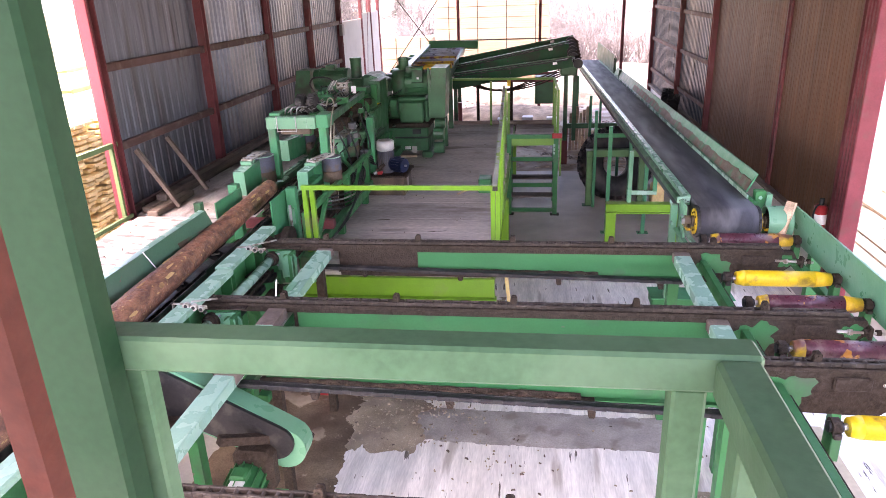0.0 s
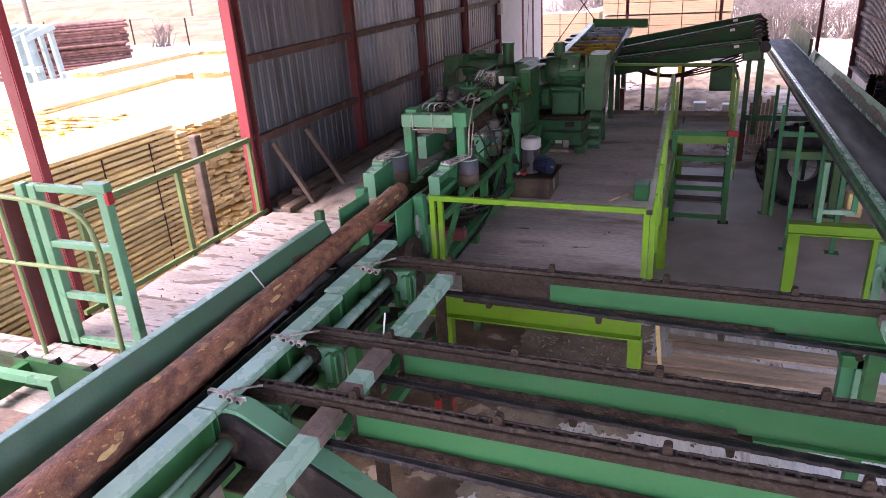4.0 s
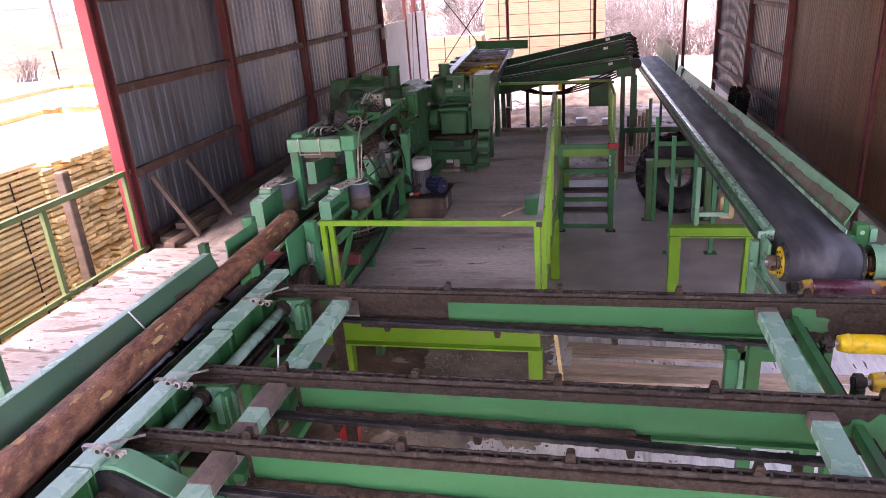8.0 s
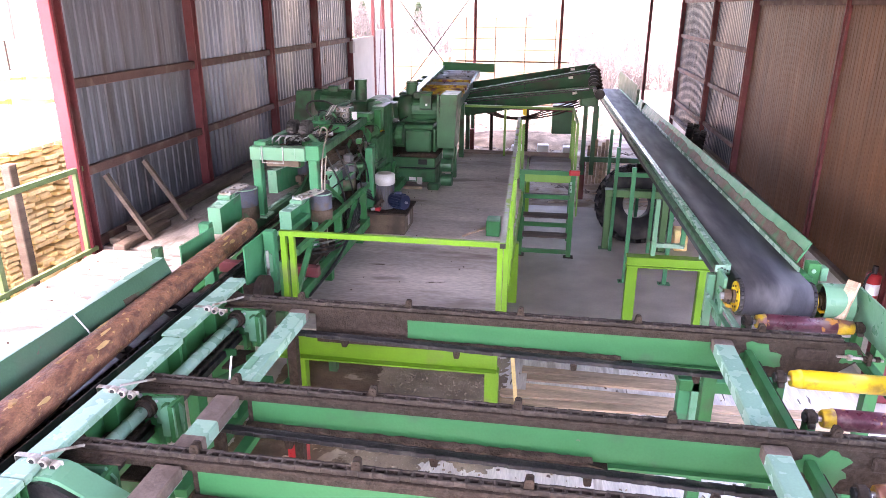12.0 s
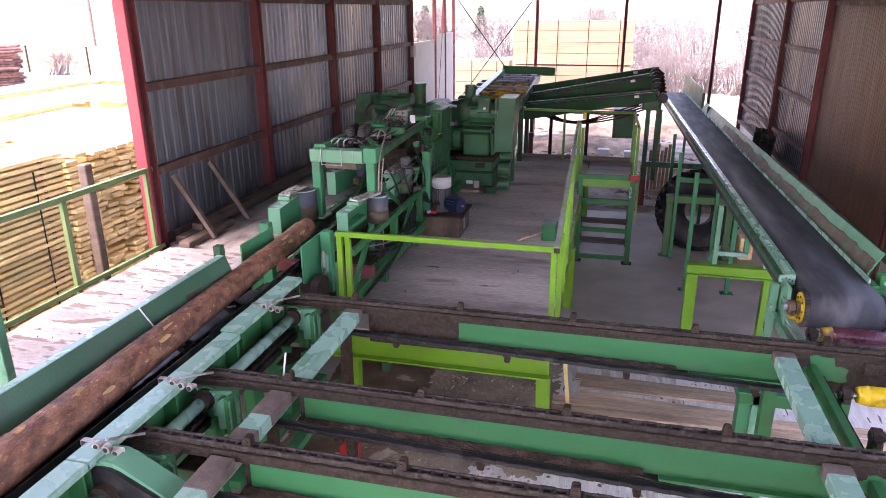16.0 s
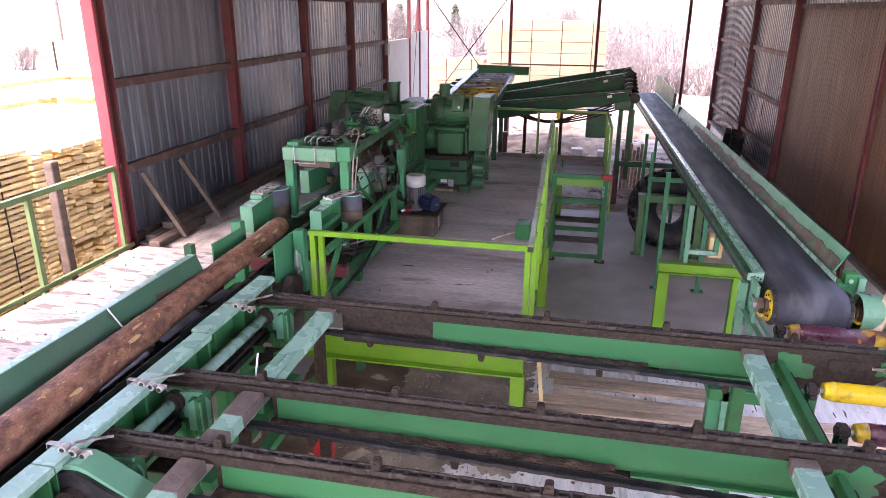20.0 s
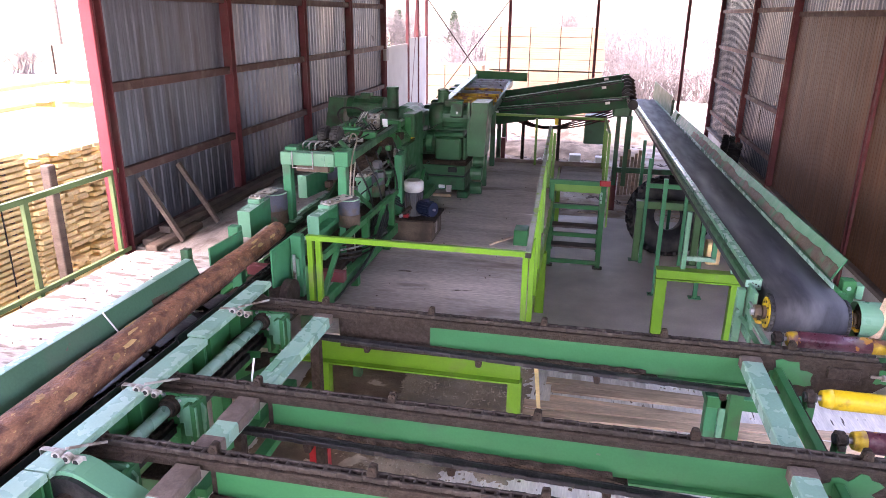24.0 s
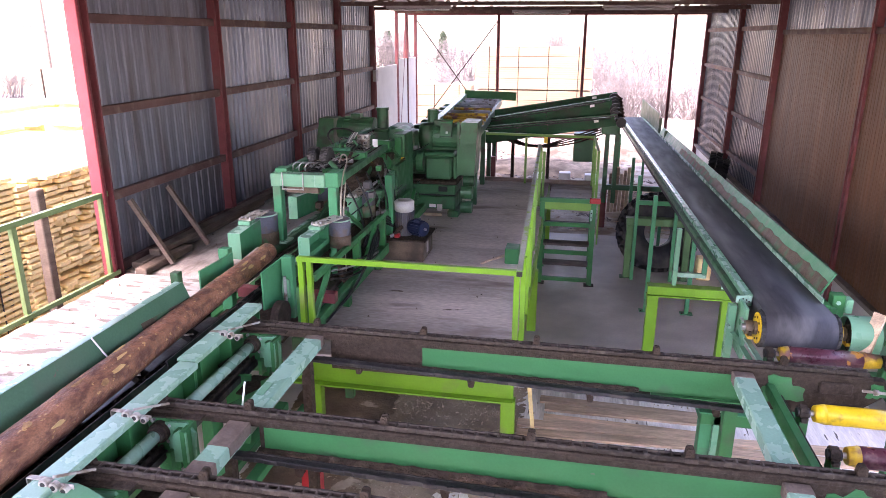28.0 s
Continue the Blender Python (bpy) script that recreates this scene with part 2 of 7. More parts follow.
    "barkground": mat("trampled_bark_and_sawdust", (0.20, 0.145, 0.10), 0.9, spec=0.15, var=0.4, scale=2.5, grain=60, bump=0.6, dirt=(0.09, 0.062, 0.045), dirt_at=0.55, dirt_scale=1.2, dirt_soft=0.08, chip=(0.55, 0.45, 0.34), chip_at=0.60, chip_scale=2.5),
    "sandyard": mat("pale_trodden_ground", (0.42, 0.35, 0.28), 0.9, var=0.3, scale=1.6, grain=30, bump=0.8, dirt=(0.22, 0.15, 0.10), dirt_at=0.53, dirt_scale=1.3, dirt_soft=0.08, chip=(0.12, 0.08, 0.06), chip_at=0.66, chip_scale=5),
    "tealfar": mat("faded_teal_paint", (0.24, 0.33, 0.30), 0.5, var=0.15),
    "trough": mat("dull_green_plate", (0.050, 0.145, 0.088), 0.42, spec=0.3, var=0.12, scale=1.5, dirt=(0.09, 0.12, 0.09), dirt_at=0.62, dirt_scale=1.6, dirt_soft=0.1, chip=(0.14, 0.10, 0.08), chip_at=0.74, chip_scale=9),
    # washed-out board tone that stands in for glare
    "bleached": mat("glare_washed_boards", (0.60, 0.50, 0.34), 0.65, var=0.16, scale=2, grain=25, piece=0.10),
    "ground": mat("pale_dusty_yard", (0.40, 0.375, 0.345), 0.9, var=0.12, scale=0.3, grain=4, bump=0.3, dirt=(0.28, 0.235, 0.18), dirt_at=0.56, dirt_scale=0.22, dirt_soft=0.15),
    "roof": mat("dark_roof_sheet", (0.12, 0.12, 0.13), 0.6, var=0.2),
    "twig": mat("bare_reddish_twigs", (0.185, 0.162, 0.152), 0.9, var=0.3, piece=0.2),
    "fir": mat("fir_foliage", (0.035, 0.06, 0.03), 0.9, var=0.3, piece=0.25),
    "plaster": mat("pale_house_plaster", (0.62, 0.60, 0.56), 0.8, var=0.06),
    "rustworn": mat("worn_rusty_sheet", (0.115, 0.082, 0.058), 0.6, spec=0.25, var=0.3, scale=3, grain=50, dirt=(0.05, 0.14, 0.07), dirt_at=0.56, dirt_scale=5),
    "motorgrey": mat("dark_motor_body", (0.09, 0.09, 0.095), 0.5, var=0.2),
    "railgreen": mat("dull_lime_paint", (0.12, 0.27, 0.045), 0.5, var=0.12),
    "olive": mat("dull_green_rail_paint", (0.16, 0.24, 0.10), 0.5, var=0.15),
    # the stand's green in a lit tone, for the guard rail
    "litsage": mat("lit_green_paint", (0.055, 0.135, 0.070), 0.55, spec=0.2, var=0.18, scale=2.5, dirt=(0.085, 0.16, 0.095), dirt_at=0.58, dirt_scale=5, dirt_soft=0.15, chip=(0.03, 0.09, 0.045), chip_at=0.72, chip_scale=14),
    "jamb": mat("dark_brown_paint", (0.085, 0.024, 0.016), 0.55, spec=0.2, var=0.2, scale=6),
    # the same green darkened by colour for the shaded post
    "shadesage": mat("shaded_green_paint", (0.010, 0.046, 0.020), 0.5, spec=0.15, var=0.15, scale=1.5, bump=0.05),
    "wetboard": mat("wet_brown_board", (0.50, 0.355, 0.24), 0.45, var=0.35, scale=3, grain=30, stretch=(0.4, 3, 3), piece=0.25),
    "paleslab": mat("pale_limed_concrete", (0.80, 0.755, 0.70), 0.5, spec=0.3, var=0.2, scale=1.6, grain=14, bump=0.6, stretch=(5, 0.6, 1), dirt=(0.48, 0.42, 0.36), dirt_at=0.62, dirt_scale=1.1, dirt_soft=0.04, chip=(0.12, 0.10, 0.08), chip_at=0.655, chip_scale=3.2, piece=0.03),
    "drygrass": mat("dry_grass", (0.25, 0.185, 0.125), 0.9, spec=0.1, var=0.4, scale=0.5, grain=6, bump=0.6, dirt=(0.15, 0.115, 0.075), dirt_at=0.55, dirt_scale=0.25, dirt_soft=0.1),
    "board": mat("grey_chipboard", (0.42, 0.38, 0.36), 0.75, var=0.12, dirt=(0.30, 0.27, 0.25), dirt_at=0.6),
}


# ---- shaping ----
def box(bm, a, b, bev=0.0):
    r = bmesh.ops.create_cube(bm, size=1)
    v = r["verts"]
    for k in v:
        k.co = Vector([(a[i] + b[i]) / 2 + k.co[i] * abs(b[i] - a[i]) for i in range(3)])
    if bev:
        es = list({e for k in v for e in k.link_edges})
        bmesh.ops.bevel(bm, geom=es, offset=bev, segments=1, affect="EDGES")


def bar(bm, p, q, w, h, side=None, bev=0.0):
    """A square bar from p to q; w is measured along side (level by default), h across it."""
    p, q = Vector(p), Vector(q)
    d = (q - p)
    ln = d.length
    d.normalize()
    s = Vector(side).normalized() if side else (d.cross(Vector((0, 0, 1))).normalized() if abs(d.z) < 0.98 else Vector((1, 0, 0)))
    u = s.cross(d).normalized()
    s = d.cross(u).normalized()
    rot = Matrix((s, d, u)).transposed().to_4x4()
    v = bmesh.ops.create_cube(bm, size=1)["verts"]
    mm = Matrix.Translation((p + q) / 2) @ rot @ Matrix.Diagonal((w, ln, h, 1))
    bmesh.ops.transform(bm, matrix=mm, verts=v)
    if bev:
        es = list({e for k in v for e in k.link_edges})
        bmesh.ops.bevel(bm, geom=es, offset=bev, segments=1, affect="EDGES")


def tube(bm, p, q, r, n=14, r2=None, bev=0.0):
    p, q = Vector(p), Vector(q)
    d = q - p
    v = bmesh.ops.create_cone(bm, cap_ends=True, segments=n, radius1=r, radius2=r if r2 is None else r2, depth=d.length)["verts"]
    bmesh.ops.transform(bm, matrix=Matrix.Translation((p + q) / 2) @ d.to_track_quat("Z", "Y").to_matrix().to_4x4(), verts=v)
    if bev:
        es = [e for e in {e for k in v for e in k.link_edges} if any(len(f.verts) > 4 for f in e.link_faces)]
        bmesh.ops.bevel(bm, geom=es, offset=bev, segments=2, affect="EDGES")


def prism(bm, outline, axis, a, b):
    """Pulls an outline of 2D points along an axis from a to b."""
    i = "xyz".index(axis)
    o = [k for k in range(3) if k != i]

    def at(p, h):
        c = [0, 0, 0]
        c[i], c[o[0]], c[o[1]] = h, p[0], p[1]
        return bm.verts.new(c)
    lo, hi = [at(p, a) for p in outline], [at(p, b) for p in outline]
    n = len(outline)
    fs = [bm.faces.new(lo), bm.faces.new(hi)]
    for k in range(n):
        fs.append(bm.faces.new((lo[k], lo[(k + 1) % n], hi[(k + 1) % n], hi[k])))
    bmesh.ops.recalc_face_normals(bm, faces=fs)


def B(*items):
    """A bmesh of boxes, each (corner, corner[, bevel])."""
    bm = bmesh.new()
    for it in items:
        box(bm, *it)
    return bm


def T(*items):
    bm = bmesh.new()
    for it in items:
        tube(bm, *it)
    return bm


def R(*items):
    bm = bmesh.new()
    for it in items:
        bar(bm, *it)
    return bm


BASE = {}


def thing(name, base, label="", category="", group="", kind=""):
    ob = new(name)
    ob.empty_display_size = 0.2
    ob.location = base
    BASE[ob.name] = Vector(base)
    return tagged(ob, label, category, group, kind)


def part(name, bm, material, parent=None, label="", smooth=False):
    me = bpy.data.meshes.new(name)
    base = BASE[parent.name] if parent else Vector((0, 0, 0))
    bmesh.ops.translate(bm, vec=-base, verts=bm.verts)
    if smooth:
        for f in bm.faces:
            f.smooth = len(f.verts) == 4
    bm.to_mesh(me)
    bm.free()
    me.materials.append(M[material])
    ob = new(name, me)
    BASE[ob.name] = base
    if parent:
        ob.parent = parent
    if label:
        ob["label"] = label
    return ob


def single(name, bm, material, label, category, kind="", group="", smooth=False):
    """A thing of one mesh, with its origin at its base."""
    lo = Vector([min(v.co[i] for v in bm.verts) for i in range(3)])
    hi = Vector([max(v.co[i] for v in bm.verts) for i in range(3)])
    o = Vector(((lo.x + hi.x) / 2, (lo.y + hi.y) / 2, lo.z))
    bmesh.ops.translate(bm, vec=-o, verts=bm.verts)
    ob = part(name, bm, material, None, "", smooth)
    ob.location = o
    BASE[ob.name] = o
    return tagged(ob, label, category, group, kind)


def piece(name, mesh, parent, loc, rot=(0, 0, 0)):
    """One of many alike pieces on shared mesh data."""
    ob = new(name, mesh)
    ob.parent = parent
    ob.location = Vector(loc) - BASE[parent.name]
    ob.rotation_euler = rot
    return ob


def mesh_of(name, bm, material):
    me = bpy.data.meshes.new(name)
    bm.to_mesh(me)
    bm.free()
    me.materials.append(M[material])
    return me


# ---- the plan ----
XL, XR = -5.55, 4.05          # inner faces of the two long walls
YF, YB = 24.6, -5.0           # open far end, closed near end
EAVE = 5.05
DECK, PLAT = 1.57, 1.28       # timber walkway and machine platform
CH = (5.73, 4.31, 3.55, 2.0)  # chain beams across the hall
CT = 1.955                    # top of the beams, under the chain

# ---- structure ----
single("ground", B(((-160, -60, -0.30), (160, 260, -0.02))), "ground", "pale dusty sawmill yard, patchy with brown grass", "ground", "structure")
floor = single("floor", B(((-5.75, YB, -0.25), (4.3, 16.2, 0))), "concrete", "worn grey concrete floor with stains and sawdust", "floor", "structure")

single("yard_floor", B(((-5.75, 16.2, -0.25), (4.3, 26.0, -0.004))), "sandyard", "pale trodden ground with sawdust and bark", "ground", "structure")


def corrugated(y0, y1, z0, z1, x, inward, pitch=0.16, depth=0.042):
    """A trapezoid-profile sheet along y."""
    bm = bmesh.new()
    prof = []
    y = y0
    while y < y1 - 1e-6:
        for f, d in ((0.0, 0), (0.34, 0), (0.46, 1), (0.84, 1), (0.96, 0)):
            if y + f * pitch <= y1:
                prof.append((y + f * pitch, d * depth))
        y += pitch
    prof.append((y1, 0))
    rows = []
    for z in (z0, z1):
        rows.append([bm.verts.new((x + inward * d, yy, z)) for yy, d in prof])
    back = [[bm.verts.new((x - inward * 0.012 + inward * d, yy, z)) for yy, d in prof] for z in (z0, z1)]
    for k in range(len(prof) - 1):
        bm.faces.new((rows[0][k], rows[0][k + 1], rows[1][k + 1], rows[1][k]))
        bm.faces.new((back[0][k], back[1][k], back[1][k + 1], back[0][k + 1]))
    bmesh.ops.recalc_face_normals(bm, faces=bm.faces)
    return bm


LCOL = (7.72, 10.75, 13.75, 16.5, 19.3)
wall_w = thing("wall_west", (XL, 13.5, 0), "corrugated galvanised steel wall on red steel columns", "wall", "", "structure")
for a, b in zip(LCOL[:-1], LCOL[1:]):
    m = (a + b) / 2
    if a < 8:
        for j in range(4):
            w = (b - a) / 4
            part("sheet", corrugated(a + j * w - 0.02, a + (j + 1) * w + 0.02, 0.0, EAVE + 0.2, XL - 0.05 - 0.009 * (j % 2), 1, 0.20, 0.012), "oldgalv", wall_w, "flat dull weathered steel sheet")
    else:
        part("sheet", corrugated(a, m + 0.02, 0.0, EAVE + 0.2, XL - 0.05, 1), "galv", wall_w)
        part("sheet", corrugated(m - 0.02, b, 0.0, EAVE + 0.2, XL - 0.062, 1), "galv", wall_w)
    for z in (1.62, 2.52, 3.55, 4.60):
        part("purlin", B(((XL - 0.02, a + 0.06, z - 0.06), (XL + 0.05, b - 0.06, z + 0.05), 0.006)), "purlin", wall_w)
for y in LCOL:
    bm = B(((XL - 0.10, y - 0.075, 0), (XL + 0.085, y - 0.055, EAVE + 0.15)), ((XL - 0.10, y + 0.055, 0), (XL + 0.085, y + 0.075, EAVE + 0.15)),
           ((XL - 0.02, y - 0.06, 0), (XL + 0.0, y + 0.06, EAVE + 0.15)))
    part("column", bm, "oxide", wall_w)
part("corner_trim", B(((XL - 0.05, LCOL[0] - 0.13, 0), (XL + 0.09, LCOL[0] - 0.085, EAVE + 0.2), 0.006)), "pink", wall_w, "red sheet-metal corner trim")

RCOL = (8.6, 11.45, 16.1, 19.8, YF)
wall_e = thing("wall_east", (XR, 16.5, 0), "brown board and corrugated steel wall on red columns", "wall", "", "structure")
part("plinth", B(((XR + 0.01, 8.6, 0), (XR + 0.16, YF, 0.95))), "concrete", wall_e)
part("ledge", B(((XR - 0.09, 8.7, 0.93), (XR + 0.05, YF, 1.0), 0.01)), "oldwood", wall_e)
for a, b in zip(RCOL[2:-1], RCOL[3:]):
    part("sheet", corrugated(a, b, 0.95, EAVE + 0.2, XR + 0.06, -1), "galv", wall_e)
    for z in (1.5, 2.52, 3.55, 4.6):
        part("purlin", B(((XR - 0.04, a + 0.08, z - 0.05), (XR + 0.03, b - 0.08, z + 0.05), 0.006)), "purlin", wall_e)
for a, b in zip(RCOL[:2], RCOL[1:3]):
    part("sheet", corrugated(a, b, 4.5, EAVE + 0.2, XR + 0.08, -1), "galv", wall_e)
    part("purlin", B(((XR - 0.02, a + 0.08, 4.46), (XR + 0.05, b - 0.08, 4.55), 0.006)), "purlin", wall_e)
for y in RCOL:
    part("column", B(((XR - (0.10 if y != 11.45 else 0.03), y - 0.075, 0), (XR + 0.09, y - 0.055, EAVE + 0.15)), ((XR - (0.10 if y != 11.45 else 0.03), y + 0.055, 0), (XR + 0.09, y + 0.075, EAVE + 0.15)),
                     ((XR - 0.01, y - 0.06, 0), (XR + 0.01, y + 0.06, EAVE + 0.15))), "oxide", wall_e)
bm = bmesh.new()
for k in range(4):
    box(bm, (XR - 0.12, 8.22 + k * 0.085, 0), (XR + 0.10, 8.29 + k * 0.085, EAVE + 0.2), 0.015)
part("corner_trim", bm, "pinkdull", wall_e, "folded red sheet-metal corner trim")

# far end: posts, braces and half-high boarding
end = thing("wall_north", (0, YF, 0), "open far end with slim red posts and diagonal braces", "wall", "", "structure")
for x in (-5.55, -2.68, 0.18, 3.0):
    part("post", B(((x - 0.05, YF - 0.05, 0), (x + 0.05, YF + 0.05, EAVE + 0.1), 0.008)), "oxide", end)
for p, q in (((-5.5, YF, 1.2), (-2.7, YF, 4.9)), ((-5.5, YF, 4.9), (-2.7, YF, 1.2))):
    part("brace", R((p, q, 0.03, 0.03)), "grime", end)
part("lintel", B(((-5.8, YF - 0.08, EAVE + 0.02), (4.3, YF + 0.08, EAVE + 0.22), 0.01)), "oxide", end)
for y in (22.0, 23.3):
    part("post", B(((XL - 0.05, y - 0.05, 0), (XL + 0.05, y + 0.05, EAVE + 0.1), 0.008)), "oxide", end)
part("brace", R(((XL, 22.05, 0.6), (XL, 23.25, 4.9), 0.05, 0.05)), "oxide", end)
part("board_panel", B(((XL - 0.03, 19.45, 0), (XL + 0.02, 21.9, 3.55))), "plaster", end, "grey chipboard sheet")
part("board_panel", B(((XL - 0.03, 22.1, 0), (XL + 0.02, YF - 0.1, 3.7))), "plaster", end, "grey chipboard sheet")

# roof with trusses
ceiling = thing("ceiling", (0, 10, EAVE), "dark sheet roof on steel trusses", "ceiling", "", "structure")
bm = bmesh.new()
prism(bm, [(-6.0, 5.25), (-0.75, 6.35), (4.5, 5.25), (4.5, 5.31), (-0.75, 6.41), (-6.0, 5.31)], "y", -1.0, YF + 0.4)
part("roof_sheet", bm, "roof", ceiling)
bm = bmesh.new()
for y in LCOL + (22.0,):
    for z in (EAVE + 0.05,):
        bar(bm, (-5.6, y, z), (4.1, y, z), 0.08, 0.09)
    bar(bm, (-5.6, y, 5.22), (-0.75, y, 6.30), 0.07, 0.07)
    bar(bm, (4.1, y, 5.22), (-0.75, y, 6.30), 0.07, 0.07)
    for k in range(10):
        x0, x1 = -5.2 + k * 0.97, -4.72 + k * 0.97
        top = lambda x: 6.30 - abs(x + 0.75) * 0.222
        bar(bm, (x0, y, EAVE + 0.08), (x1, y, top(x1)), 0.04, 0.04)
        bar(bm, (x1, y, top(x1)), (x0 + 0.97, y, EAVE + 0.08), 0.04, 0.04)
part("truss", bm, "purlin", ceiling)

# roof column at the open west side
single("column", B(((-5.73, 4.662, 0), (-5.605, 4.678, EAVE + 0.2)), ((-5.73, 4.742, 0), (-5.605, 4.758, EAVE + 0.2)),
                   ((-5.672, 4.678, 0), (-5.662, 4.742, EAVE + 0.2))), "oxide", "red-brown steel roof column at the open side", "column", "structure")
single("column_trim", B(((-5.602, 4.665, 0), (-5.590, 4.757, EAVE + 0.2), 0.003)), "pink", "red sheet trim on the roof column", "trim", "structure")

# ---- timber walkway along the west wall ----
deck = thing("walkway", (-4.7, 6, 0), "bleached timber walkway beside the log trough", "walkway", "", "structure")
part("edge_beam", B(((XL + 0.12, 2.9, DECK - 0.22), (XL + 0.20, 7.6, DECK - 0.045))), "green", deck)
for y in (3.2, 5.4, 7.5):
    part("leg", B(((XL + 0.12, y - 0.05, 0), (XL + 0.22, y + 0.05, DECK - 0.22))), "green", deck)
    part("leg", B(((-3.9, y - 0.05, 0), (-3.8, y + 0.05, DECK - 0.22))), "green", deck)
for y in (3.2, 5.4, 7.5):
    part("joist", B(((XL + 0.2, y - 0.06, DECK - 0.22), (-3.75, y + 0.06, DECK - 0.045))), "oldwood", deck)
part("back_deck", B(((XL + 0.06, 7.85, DECK - 0.2), (-3.75, 19.3, DECK - 0.02))), "walkslab", deck, "dusty concrete strip along the wall")

# ---- platform ----
plat = thing("platform", (-1.6, 10, 0), "raised plank platform on lime green steel beams", "platform", "", "structure")
part("front_beam", B(((-2.75, 6.50, 1.00), (-0.42, 6.56, 1.235), 0.006)), "lime", plat)
part("front_beam_flange", B(((-2.75, 6.42, 0.995), (-0.42, 6.60, 1.012))), "lime", plat)
for x in (-2.47, -0.47):
    for y in (6.53, 10.5, 15.6):
        part("leg", B(((x - 0.07, y - 0.055, 0), (x + 0.07, y + 0.055, 0.995), 0.005)), "lime", plat)
part("side_beam", B(((-0.52, 6.6, 1.0), (-0.44, 15.7, 1.235))), "lime", plat)
part("side_beam", B(((-2.74, 6.6, 1.0), (-2.66, 15.7, 1.235))), "lime", plat)
part("edge_board", B(((-2.05, 15.72, 1.10), (0.5, 15.78, 1.36))), "oldwood", plat)

# ---- light fittings under the trusses ----
def strip_light(x, y):
    t = thing("strip_light", (x, y, EAVE + 0.0), "dusty fluorescent batten, switched off", "lamp", "strip lights")
    part("housing", B(((x - 0.75, y - 0.06, EAVE - 0.06), (x + 0.75, y + 0.06, EAVE + 0.005), 0.01)), "board", t)
    part("tube", T(((x - 0.70, y, EAVE - 0.085), (x + 0.70, y, EAVE - 0.085), 0.018)), "white", t)


for x, y in ((-3.6, 16.5), (1.2, 16.5), (-1.0, 19.3)):
    strip_light(x, y)

# ---- chain deck ----
def link_mesh():
    bm = bmesh.new()
    for s in (-1, 1):
        box(bm, (-0.046, s * 0.027 - 0.011, 0), (0.046, s * 0.027 + 0.011, 0.034), 0.005)
    tube(bm, (-0.036, -0.03, 0.018), (-0.036, 0.03, 0.018), 0.015, 8)
    return bm


def chain_run(x0, x1, y, z, sag=0.0, step=0.075):
    """Roller chain as one mesh of plates and pins."""
    src = link_mesh()
    vs = [v.co.copy() for v in src.verts]
    fs = [[v.index for v in f.verts] for f in src.faces]
    src.verts.index_update()
    fs = [[v.index for v in f.verts] for f in src.faces]
    src.free()
    V, Fc = [], []
    n = int((x1 - x0) / step)
    for k in range(n):
        x = x0 + (k + 0.5) * step
        u = (x - x0) / (x1 - x0)
        o = len(V)
        w = 1.0 if k % 2 else 0.86
        V += [(c.x + x, c.y * w + y, c.z + z - sag * 4 * u * (1 - u)) for c in vs]
        Fc += [[i + o for i in f] for f in fs]
    me = bpy.data.meshes.new("chain")
    me.from_pydata(V, [], Fc)
    bm = bmesh.new()
    bm.from_mesh(me)
    bpy.data.meshes.remove(me)
    return bm


